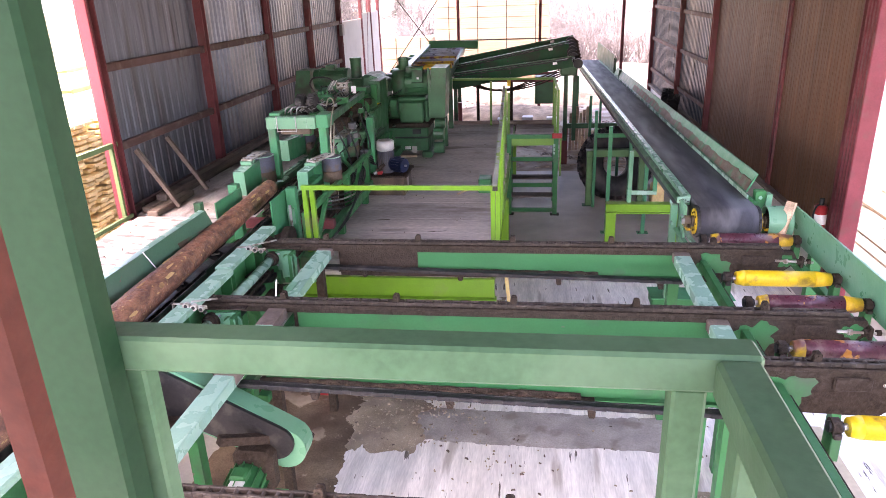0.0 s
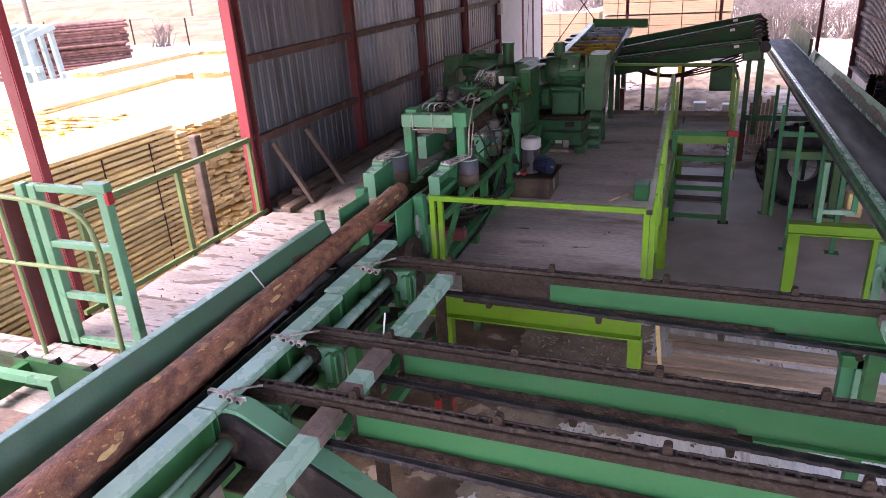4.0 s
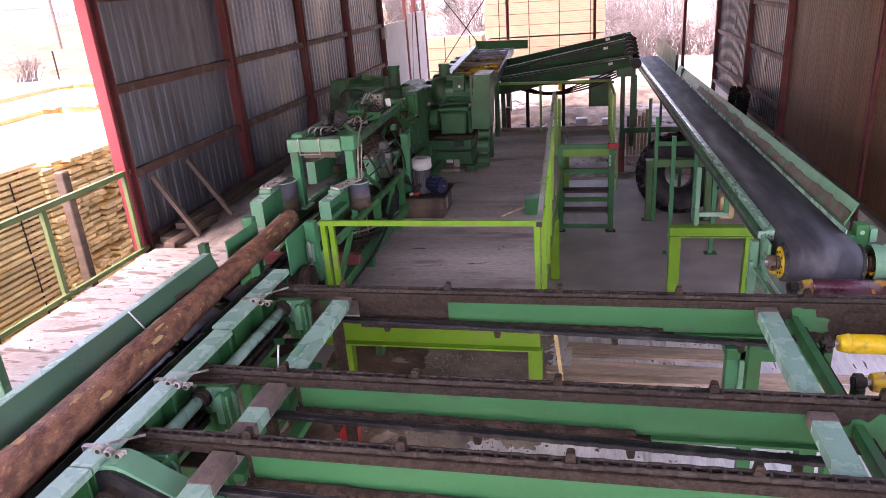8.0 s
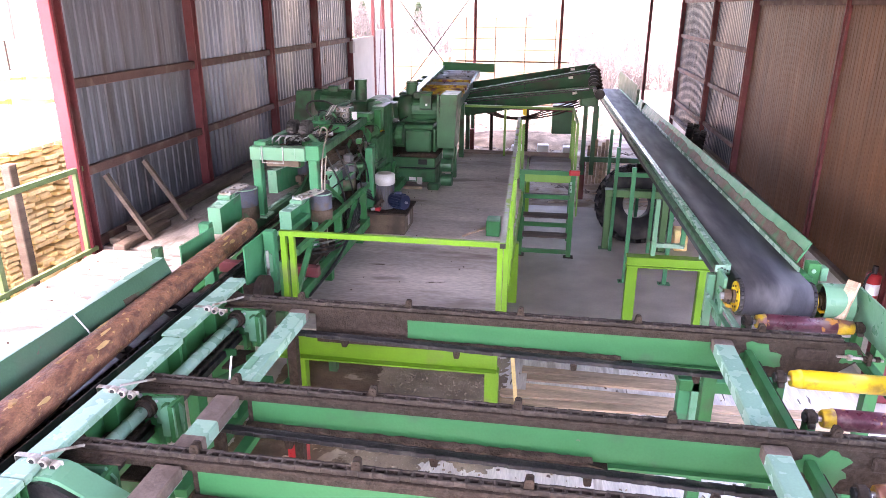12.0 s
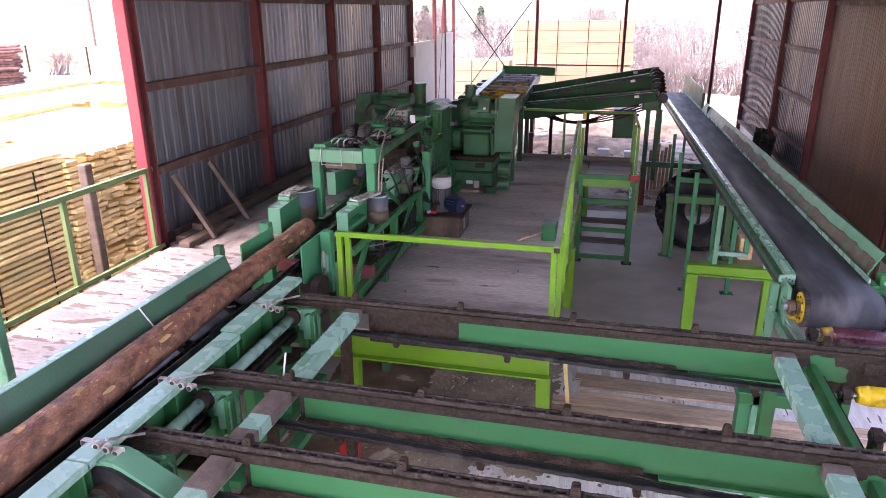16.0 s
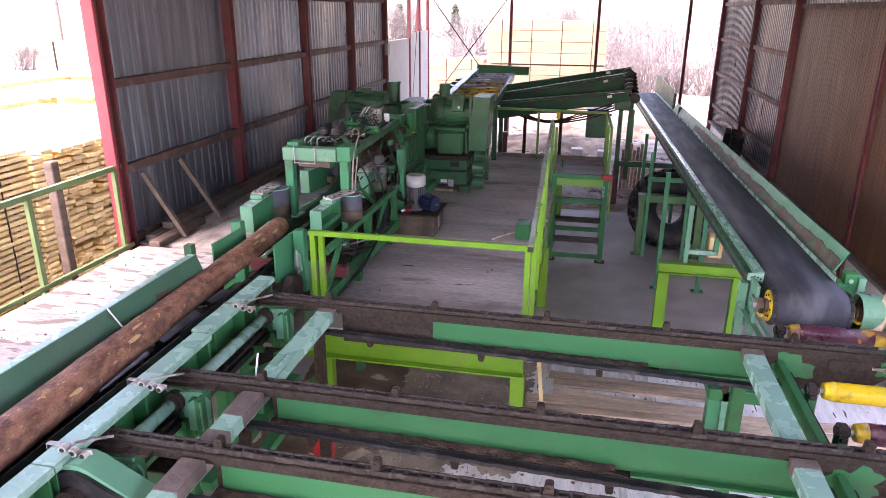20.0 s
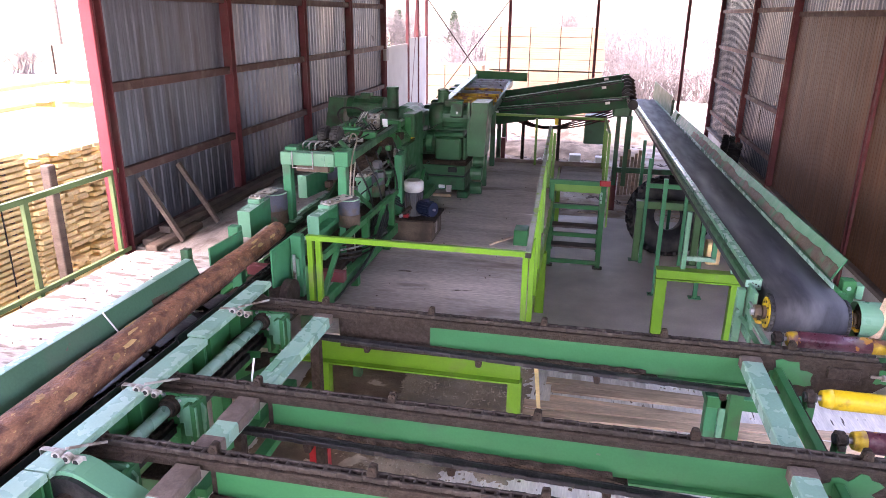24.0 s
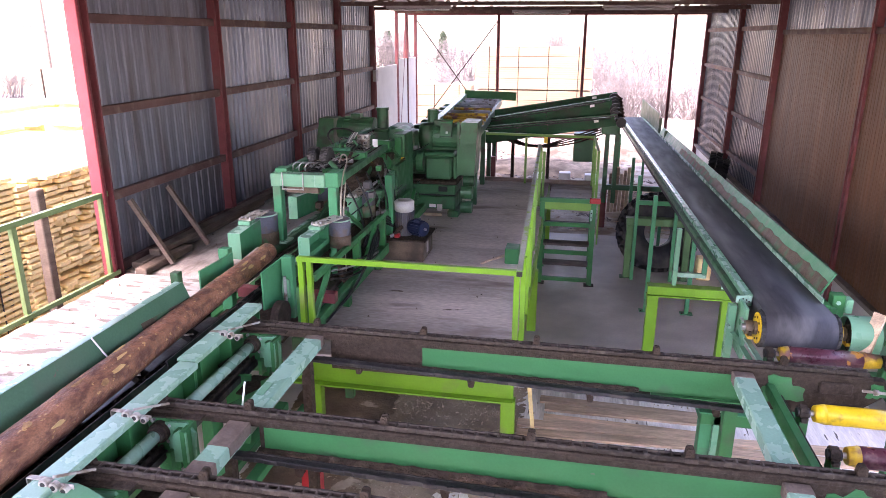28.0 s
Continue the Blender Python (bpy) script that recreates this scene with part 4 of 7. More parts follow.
# open drive guard: a shell with a dark inside
bm = bmesh.new()
gx0, gx1, gz, gr_ = BX1 + 0.10, BX1 + 0.345, 1.96, 0.168
ro, ri, fl = [], [], []
for k in range(32):
    c, q = math.cos(k / 32 * math.tau), math.sin(k / 32 * math.tau)
    ro.append((bm.verts.new((gx0, BY0 + c * gr_, gz + q * gr_)), bm.verts.new((gx1, BY0 + c * gr_, gz + q * gr_))))
    ri.append((bm.verts.new((gx0, BY0 + c * gr_ * 0.95, gz + q * gr_ * 0.95)), bm.verts.new((gx1 - 0.01, BY0 + c * gr_ * 0.95, gz + q * gr_ * 0.95))))
for k in range(32):
    j = (k + 1) % 32
    bm.faces.new((ro[k][0], ro[j][0], ro[j][1], ro[k][1]))
    bm.faces.new((ri[k][0], ri[k][1], ri[j][1], ri[j][0]))
    bm.faces.new((ro[k][0], ri[k][0], ri[j][0], ro[j][0]))
bm.faces.new([q[1] for q in ro])
bmesh.ops.recalc_face_normals(bm, faces=bm.faces)
guard_ = part("gear_guard", bm, "mint", beltc, "round mint drive guard, open on one side")
# black disc closes the guard's inside
part("guard_lining", T(((gx0 + 0.05, BY0, gz), (gx0 + 0.06, BY0, gz), gr_ * 0.945, 28)), "black", guard_, "black disc inside the guard")
part("guard_sprocket", T(((gx0 + 0.005, BY0, gz), (gx0 + 0.045, BY0, gz), 0.085, 20)), "grime", guard_)
# frame rails, side board and worn strip
part("side_rail", R((along(BX0 - 0.022, 6.86, -0.04), along(BX0 - 0.022, BY1, -0.04), 0.03, 0.11)), "mint", beltc)
# paler lip paints in the light along the rail
part("rail_lip", R((along(BX0 - 0.048, 6.86, 0.005), along(BX0 - 0.048, BY1, 0.005), 0.05, 0.012)), "palemint", beltc, "top lip of the frame rail, paled for sheen")
part("under_rail", R((along(BX0 - 0.06, 6.86, -0.13), along(BX0 - 0.06, BY1, -0.13), 0.04, 0.06)), "dark", beltc)
part("side_rail", R((along(BX1 + 0.035, 6.75, -0.08), along(BX1 + 0.035, BY1, -0.08), 0.05, 0.16)), "green", beltc)
part("skirt", R((along(BX1 - 0.005, 6.78, 0.025), along(BX1 - 0.005, 18.6, 0.025), 0.012, 0.045)), "palemint", beltc, "thin mint skirt strip beside the belt")


def side_board(y0, y1, foot, lean, h0, h1, n, rag, name, material, label, off=0.0):
    """A leaning sheet whose upper edge wavers by rag."""
    bm = bmesh.new()
    rows = []
    for k in range(n + 1):
        u = k / n
        y = y0 + (y1 - y0) * u
        h = h0 + (h1 - h0) * u + rag * (noise.noise(Vector((y * 1.7, 3.1, off * 90))) + 0.7 * noise.noise(Vector((y * 6.0, 1.3, 0))))
        x = BX1 + bx(y)
        rows.append([bm.verts.new((x + 0.035 + lean * q + t_ - off, y, bz(y) + q + 0.02)) for t_ in (0, 0.012) for q in (foot, h)])
    for a, b in zip(rows[:-1], rows[1:]):
        bm.faces.new((a[0], b[0], b[1], a[1]))
        bm.faces.new((a[2], a[3], b[3], b[2]))
        bm.faces.new((a[1], b[1], b[3], a[3]))
        bm.faces.new((a[0], a[2], b[2], b[0]))
    for q in (rows[0], rows[-1]):
        bm.faces.new((q[0], q[1], q[3], q[2]))
    bmesh.ops.recalc_face_normals(bm, faces=bm.faces)
    return part(name, bm, material, beltc, label)


side_board(6.98, 18.8, 0.0, 0.49, 0.205, 0.165, 40, 0.004, "side_board", "sea", "green side board, worn to brown along its foot")
side_board(7.0, 15.5, 0.012, 0.49, 0.12, 0.10, 110, 0.035, "worn_strip", "rustworn", "brown foot of the side board where the paint has worn away", 0.005)
side_board(18.95, BY1 + 0.6, 0.0, 0.05, 0.46, 0.50, 8, 0.003, "side_board", "trough", "tall dull green end board")
for y in (19.0, 17.9):
    part("board_post", R((along(BX1 + 0.06, y, -0.05), along(BX1 + 0.07, y, 0.40 if y > 18 else 0.20), 0.07, 0.05)), "dark", beltc)
hb = part("head_bracket", B(((BX1 + 0.09, 6.84, 1.94), (BX1 + 0.20, 6.95, 2.19), 0.006)), "green", beltc)
part("bracket_lip", B(((BX1 + 0.20, 6.82, 2.03), (BX1 + 0.26, 6.93, 2.16), 0.004)), "mint", hb)
part("bracket_bolt", T(((BX1 + 0.14, 6.83, 2.12), (BX1 + 0.14, 6.84, 2.12), 0.02, 12)), "palemint", hb)
part("corner_plate", B(((BX1 + 0.01, 6.72, 1.98), (BX1 + 0.10, 6.80, 2.10), 0.004)), "green", beltc)
part("foot_strut", R(((BX1 + 0.02, 6.42, 1.86), (BX1 + 0.15, 6.20, 1.72), 0.05, 0.02)), "mint", beltc)
# drilled head plate and braces on the near side
hp = part("head_plate", B(((BX0 - 0.13, 6.58, 1.60), (BX0 - 0.10, 6.88, 2.10), 0.006)), "mint", beltc)
part("head_flange", B(((BX0 - 0.16, 6.84, 2.055), (BX0 - 0.02, 6.86, 2.125), 0.004)), "palemint", hp, "drilled mint flange plate")
for k, (dx_, dz_) in enumerate(((-0.13, 2.085), (-0.10, 2.10), (-0.10, 2.07), (-0.07, 2.09), (-0.045, 2.075))):
    part("bolt_hole", T(((BX0 + dx_, 6.836, dz_), (BX0 + dx_, 6.839, dz_), 0.008, 10)), "black", hp)
part("head_post", B(((BX0 - 0.22, 6.80, 0), (BX0 - 0.15, 6.88, 2.04), 0.005)), "mint", beltc)
part("head_brace", R(((BX0 - 0.18, 6.74, 1.80), (BX0 - 0.03, 6.30, 1.62), 0.05, 0.012)), "mint", beltc)
part("head_brace", R(((BX0 - 0.10, 6.60, 1.82), (BX0 + 0.02, 6.28, 1.66), 0.05, 0.02)), "palemint", beltc)
part("tension_bolt", T(((BX0 - 0.14, 6.66, 1.98), (BX0 - 0.10, 6.52, 1.96), 0.012, 8)), "steel", beltc)
part("tension_bolt", T(((BX0 - 0.22, 6.76, 1.86), (BX0 - 0.22, 6.70, 1.86), 0.016, 8)), "palemint", beltc)
for y in (11.65, 15.5, 19.5):
    for x in (1.36, 2.02):
        x += bx(y) - bx(11.65)
        part("leg", B(((x - 0.032, y - 0.032, 0.01), (x + 0.032, y + 0.032, bz(y) - 0.10))), "sea", beltc)
        part("foot", B(((x - 0.10, y - 0.07, 0), (x + 0.10, y + 0.07, 0.012))), "sea", beltc)
        part("foot_bolt", T(((x - 0.07, y - 0.04, 0.012), (x - 0.07, y - 0.04, 0.03), 0.012, 6)), "grime", beltc)

portal = thing("lime_portal", (1.7, 9.6, 0), "lime green steel portal frame on the floor", "frame")
for x in (1.20, 2.165):
    part("leg", B(((x - 0.07, 9.55, 0.012), (x + 0.07, 9.67, 1.05), 0.005)), "lime", portal)
    part("leg_flange", B(((x - 0.075, 9.542, 0.012), (x - 0.062, 9.68, 1.05))), "lime", portal)
    part("foot", B(((x - 0.11, 9.50, 0), (x + 0.11, 9.72, 0.012))), "lime", portal)
part("beam", B(((1.12, 9.57, 1.07), (2.25, 9.62, 1.19), 0.004)), "lime", portal)
part("top_flange", B(((1.11, 9.52, 1.19), (2.26, 9.68, 1.206), 0.003)), "lime", portal)
part("bottom_flange", B(((1.11, 9.53, 1.052), (2.26, 9.67, 1.068), 0.003)), "lime", portal)
part("stub", B(((2.06, 9.58, 1.206), (2.10, 9.62, 1.33), 0.004)), "palemint", portal, "pale mint stub bar")

# ---- things on the walkway and platform ----
rail = thing("platform_railing", (-1.5, 7, PLAT), "lime green steel guard rail round the platform", "railing")
part("front_rail", R(((-2.60, 6.55, 2.31), (-0.435, 6.55, 2.31), 0.05, 0.05)), "lime", rail)
part("side_rail", R(((-0.405, 6.52, 2.31), (-0.605, 13.6, 2.44), 0.055, 0.05)), "lime", rail)
part("rail_dust", R(((-0.407, 6.53, 2.3365), (-0.605, 13.6, 2.4665), 0.05, 0.004)), "dustgrey", rail, "pale dust lying on the hand rail")
part("end_cap", B(((-0.433, 6.505, 2.287), (-0.378, 6.519, 2.333))), "black", rail, "open dark end of the tube")
for x, y in ((-2.565, 6.55), (-2.49, 6.58), (-0.43, 6.55), (-0.40, 7.05), (-0.425, 8.06), (-0.45, 9.0), (-0.50, 10.6), (-0.58, 13.5)):
    part("post", B(((x - 0.026, y - 0.026, PLAT), (x + 0.026, y + 0.026, 2.30 + 0.018 * (y - 6.5)))), "lime" if y < 9.5 else "railgreen", rail)

log = thing("log", (-3.25, 5.0, 1.9), "reddish-brown pine log with patches of stripped bark", "log")
LOG0, LOG1 = 0.9, 7.5


def log_at(y):
    u = (y - LOG0) / (LOG1 - LOG0)
    return Vector((-3.10 - 0.050 * (y - 2.3) + 0.008 * math.sin(u * 7), y, 2.05 + 0.008 * math.cos(u * 5) - 0.012 * u)), 0.150 - 0.052 * u


bm = bmesh.new()
rings = []
for k in range(121):
    y = LOG0 + (LOG1 - LOG0) * k / 120
    c, r = log_at(y)
    row = []
    for j in range(36):
        a = j / 36 * math.tau
        d = Vector((math.cos(a), 0, math.sin(a)))
        w = 1 + 0.04 * noise.noise(Vector((d.x * 1.6, d.z * 1.6, y * 2))) + 0.022 * noise.noise(Vector((d.x * 6, d.z * 6, y * 7)))
        flake = noise.noise(Vector((d.x * 2.4 + 5, d.z * 2.4, y * 2.6)))
        w += 0.035 if flake > 0.16 else 0.0
        row.append(bm.verts.new(c + d * r * w))
    rings.append(row)
for p, q in zip(rings[:-1], rings[1:]):
    for j in range(36):
        bm.faces.new((p[j], p[(j + 1) % 36], q[(j + 1) % 36], q[j]))
bmesh.ops.recalc_face_normals(bm, faces=bm.faces)
part("stem", bm, "bark", log, "", True)
for y, d in ((LOG0, -1), (LOG1, 1)):
    c, r = log_at(y)
    part("cut_end", T((c - Vector((0, d * 0.04, 0)), c + Vector((0, d * 0.008, 0)), r * 0.97, 30)), "cut", log, "pale freshly cut end")
rnd = random.Random(4)
for k in range(26):
    y = rnd.uniform(LOG0 + 0.3, LOG1 - 0.1)
    c, r = log_at(y)
    a = rnd.uniform(0.35, 2.6)
    d = Vector((math.cos(a), 0, math.sin(a)))
    out = []
    for j in range(12):
        b = j / 12 * math.tau
        q = rnd.uniform(0.6, 1.0)
        out.append((b, q))
    bm = bmesh.new()
    sy, sa_ = rnd.uniform(0.03, 0.10), rnd.uniform(0.08, 0.2)
    tops = []
    for b, q in out:
        aa = a + math.sin(b) * q * sa_
        yy = min(y + math.cos(b) * q * sy, LOG1)
        cc, rr = log_at(yy)
        tops.append(bm.verts.new(cc + Vector((math.cos(aa), 0, math.sin(aa))) * rr * 1.062))
    cv = bm.verts.new(c + d * r * 1.066)
    for j in range(12):
        bm.faces.new((tops[j], tops[(j + 1) % 12], cv))
    bmesh.ops.recalc_face_normals(bm, faces=bm.faces)
    geo_ = bmesh.ops.extrude_face_region(bm, geom=list(bm.faces))["geom"]
    for v in [g for g in geo_ if isinstance(g, bmesh.types.BMVert)]:
        v.co -= d * 0.012
    bmesh.ops.recalc_face_normals(bm, faces=bm.faces)
    part("bare_patch", bm, "cut" if k % 3 else "barepatch", log, "patch of bare yellow wood")

# ---- log sawing line ----
def hose(name, pts, r, material, parent, label=""):
    """A bent hose through the given points."""
    cu = bpy.data.curves.new(name, "CURVE")
    cu.dimensions, cu.bevel_depth, cu.bevel_resolution, cu.resolution_u = "3D", r, 2, 5
    sp = cu.splines.new("BEZIER")
    sp.bezier_points.add(len(pts) - 1)
    for bp, p in zip(sp.bezier_points, pts):
        bp.co = Vector(p)
        bp.handle_left_type = bp.handle_right_type = "AUTO"
    tmp = bpy.data.objects.new(name, cu)
    me = bpy.data.meshes.new_from_object(tmp)
    bpy.data.objects.remove(tmp)
    bpy.data.curves.remove(cu)
    bm = bmesh.new()
    bm.from_mesh(me)
    bpy.data.meshes.remove(me)
    return part(name, bm, material, parent, label, True)


def motor(parent, c, axis, r, ln, material="dark", name="motor"):
    """An electric motor: finned barrel, end bells, fan cowl and terminal box."""
    c, ax = Vector(c), Vector(axis).normalized()
    bm = bmesh.new()
    tube(bm, c - ax * ln * 0.42, c + ax * ln * 0.30, r, 20)
    tube(bm, c + ax * ln * 0.30, c + ax * ln * 0.48, r * 1.06, 20, r * 0.95)
    tube(bm, c - ax * ln * 0.5, c - ax * ln * 0.42, r * 1.04, 20)
    ob = part(name, bm, material, parent)
    u = ax.orthogonal().normalized()
    for k in range(14):
        d = Matrix.Rotation(k / 14 * math.tau, 3, ax) @ u
        p = c + d * (r + 0.006)
        part("fin", R((p - ax * ln * 0.38, p + ax * ln * 0.28, 0.009, 0.026, tuple(ax.cross(d)))), material, ob)
    part("cowl_disc", T((c + ax * ln * 0.481, c + ax * ln * 0.49, r * 0.6, 16)), material, ob)
    part("terminal_box", B((c + Vector((-r * 0.45, -r * 0.45, r * 0.85)), c + Vector((r * 0.45, r * 0.45, r * 1.35)), 0.01)), material, ob)
    part("shaft", T((c - ax * ln * 0.62, c - ax * ln * 0.5, r * 0.18, 12)), "steel", ob)
    return ob


saw = thing("infeed_frame", (-3.15, 10, 0), "green steel infeed frame of the log saw with hydraulic lines", "machine")
part("header", B(((-3.55, 8.10, 2.675), (-2.87, 8.26, 2.83), 0.006)), "mint", saw)
part("header_end", B(((-2.87, 8.12, 2.68), (-2.70, 8.40, 2.86), 0.008)), "sea", saw)
part("header_cap", B(((-3.53, 8.20, 2.83), (-3.38, 8.38, 2.875), 0.006)), "sea", saw)
for x in (-3.42, -2.99):
    part("header_weld", B(((x, 8.095, 2.68), (x + 0.006, 8.0995, 2.825))), "palemint", saw)
part("header_plate", B(((-3.36, 8.13, 2.60), (-2.96, 8.20, 2.674))), "tank", saw, "brown scraper plate below the header")
part("pipe_clamp", R(((-3.39, 8.085, 2.64), (-3.39, 8.085, 2.85), 0.010, 0.014), ((-3.13, 8.085, 2.64), (-3.13, 8.085, 2.85), 0.010, 0.014), ((-3.39, 8.085, 2.65), (-3.13, 8.085, 2.65), 0.014, 0.010)), "steel", saw)
for x, y, z0, z1 in ((-3.50, 8.20, 1.97, 2.675), (-2.80, 8.22, 1.40, 2.68), (-3.6, 11.9, 1.3, 2.8), (-2.85, 11.6, 1.28, 2.8), (-2.56, 9.9, 1.28, 2.51)):
    part("post", B(((x - 0.055, y - 0.055, z0), (x + 0.055, y + 0.055, z1), 0.008)), "sea" if y < 11 else "green", saw)
part("foot_flange", B(((-3.60, 8.10, 1.945), (-3.40, 8.34, 1.97), 0.004)), "palemint", saw)
part("top_beam", R(((-3.50, 8.27, 2.775), (-3.60, 12.4, 2.775), 0.09, 0.11)), "sea", saw)
part("top_beam", R(((-2.80, 8.41, 2.72), (-2.96, 12.0, 2.72), 0.07, 0.09)), "dark", saw)
part("dark_pipe", T(((-2.90, 8.5, 2.66), (-3.0, 11.2, 2.72), 0.045, 12)), "grime", saw)
part("mid_beam", B(((-3.6, 9.7, 2.74), (-2.85, 9.82, 2.84), 0.006)), "green", saw)
part("mid_beam", B(((-3.6, 11.0, 2.70), (-2.85, 11.12, 2.82), 0.006)), "green", saw)
for x in (-3.44, -3.265):
    bm = T(((x - 0.066, 9.3, 2.80), (x + 0.066, 9.3, 2.80), 0.165, 30, None, 0.035))
    fw = part("feed_wheel", bm, "rubber", saw, "ribbed black feed wheel", True)
    for k in range(26):
        a = k / 26 * math.tau
        part("rib", R(((x - 0.05, 9.3 + math.cos(a) * 0.165, 2.80 + math.sin(a) * 0.165), (x + 0.05, 9.3 + math.cos(a + 0.08) * 0.165, 2.80 + math.sin(a + 0.08) * 0.165), 0.016, 0.014, (0, -math.sin(a), math.cos(a)))), "rubber", fw)
part("wheel_axle", T(((-3.5, 9.3, 2.80), (-2.9, 9.3, 2.80), 0.03)), "steel", saw)
for k, (a, b) in enumerate((((-3.30, 8.3, 2.86), (-2.95, 8.9, 2.92)), ((-3.2, 8.4, 2.86), (-2.85, 9.4, 2.86)), ((-3.1, 8.3, 2.86), (-2.88, 10.2, 2.86)))):
    a, b = Vector(a), Vector(b)
    hose("hose", [a, a + Vector((0.05, 0.1, 0.05)), (a + b) / 2 + Vector((0, 0, -0.06)), b], 0.009, "black" if k else "steel", saw)
hose("steel_pipe", [(-2.70, 8.17, 1.6), (-2.70, 8.17, 2.4), (-2.69, 8.25, 2.78), (-2.71, 8.5, 2.98), (-2.80, 8.6, 3.0), (-2.88, 8.7, 2.88)], 0.010, "oldpipe", saw, "dull bent hydraulic pipe")
hose("steel_pipe", [(-2.67, 8.19, 1.6), (-2.67, 8.19, 2.4), (-2.66, 8.27, 2.72)], 0.009, "oldpipe", saw)
# hydraulic valve bank on the top beam
valves = part("valve_block", B(((-3.40, 10.98, 2.62), (-3.14, 11.2, 2.90), 0.006)), "dark", saw)
for k in range(3):
    for j in range(2):
        c = Vector((-3.30 + j * 0.095, 10.86 + k * 0.02, 2.72 + k * 0.08))
        part("valve_body", B((c - Vector((0.05, 0.0, 0.038)), c + Vector((0.05, 0.12, 0.038)), 0.008)), "steelplate", valves)
        part("knob", T((c + Vector((0, -0.05, 0)), c, 0.026, 12)), "steel", valves, "pale round valve knob")
        part("knob_face", T((c + Vector((0, -0.054, 0)), c + Vector((0, -0.0505, 0)), 0.014, 12)), "black", valves)
for k in range(4):
    part("chrome_rod", R(((-3.50 + k * 0.026, 10.5, 2.68), (-3.40 + k * 0.026, 10.86, 2.96), 0.013, 0.013)), "white" if k % 2 else "steel", saw)
    hose("valve_hose", [(-3.34 + k * 0.05, 10.84, 2.70), (-3.30 + k * 0.05, 10.45, 2.84), (-3.25 + k * 0.05, 9.9, 2.80), (-3.12 + k * 0.05, 9.0, 2.80)], 0.009, "black", saw)
hose("loop_hose", [(-3.58, 10.4, 2.84), (-3.62, 10.35, 3.0), (-3.48, 10.6, 3.05), (-3.36, 10.95, 2.93)], 0.015, "black", saw)
for x in (-3.34, -3.26, -3.18):
    hose("hose_loop", [(x, 8.30, 2.84), (x + 0.03, 8.28, 2.92), (x + 0.08, 8.36, 2.93), (x + 0.10, 8.7, 2.80)], 0.010, "steel", saw)
for k, (dx, dz, rad) in enumerate(((0.0, 0.0, 0.018), (0.05, 0.012, 0.014), (0.10, -0.01, 0.014), (0.15, 0.02, 0.012))):
    part("line_pipe", T(((-3.36 + dx, 8.7 + 0.2 * k, 2.80 + dz), (-3.46 + dx, 12.2 - 0.25 * k, 2.81 + dz), rad, 10)), "oldpipe" if k % 2 else "grime", saw)
for k, (x0_, ya_, yb_, za_, zb_) in enumerate(((-2.74, 8.45, 9.85, 2.30, 1.50), (-2.72, 9.9, 11.3, 2.40, 1.62), (-2.98, 8.5, 10.4, 1.70, 2.50), (-3.40, 8.6, 10.9, 1.75, 2.55))):
    part("brace", R(((x0_, ya_, za_), (x0_, yb_, zb_), 0.035, 0.05)), "dark" if k % 2 else "green", saw)
for k in range(5):
    hose("feed_hose", [(-2.78 + 0.03 * k, 8.6 + 0.35 * k, 2.66), (-2.62 + 0.02 * k, 8.7 + 0.35 * k, 2.20), (-2.66, 8.95 + 0.35 * k, 1.80), (-2.80, 9.2 + 0.3 * k, 1.55)], 0.012, "black", saw)
part("guard_sheet", B(((-2.86, 8.5, 1.30), (-2.845, 11.4, 1.95))), "grime", saw, "oily brown guard sheet")
part("lubricator", B(((-3.40, 9.84, 2.78), (-3.16, 10.0, 2.87), 0.008)), "sea", saw)
for k in range(3):
    part("grease_nipple", T(((-3.35 + k * 0.07, 9.9, 2.87), (-3.35 + k * 0.07, 9.9, 2.93), 0.012, 8)), "green", saw)
part("yellow_flap", R(((-3.08, 10.6, 2.64), (-2.98, 10.62, 2.45), 0.07, 0.015)), "yellow", saw, "yellow safety flap")
part("hazard_strip", B(((-2.79, 11.50, 2.245), (-2.72, 11.51, 2.48))), "yellow", saw, "yellow and black hazard strip")
for k in range(3):
    part("hazard_bar", R(((-2.79, 11.497, 2.27 + k * 0.08), (-2.72, 11.497, 2.31 + k * 0.08), 0.006, 0.03)), "black", saw)
motor(saw, (-2.89, 11.05, 2.50), (0.15, 1, 0), 0.14, 0.40, "green")
part("fan_face", T(((-2.905, 10.85, 2.50), (-2.903, 10.862, 2.50), 0.10, 20)), "dark", saw)
part("side_plate", B(((-2.64, 9.96, 2.15), (-2.58, 10.3, 2.50), 0.01)), "sea", saw)
part("side_plate", B(((-2.80, 10.9, 1.4), (-2.70, 11.5, 2.45), 0.01)), "dark", saw)
part("side_plate", B(((-2.95, 11.6, 1.3), (-2.75, 12.2, 2.85), 0.01)), "dark", saw)
part("notice", B(((-3.03, 10.68, 2.77), (-2.95, 10.685, 2.89))), "white", saw, "white notice plate")
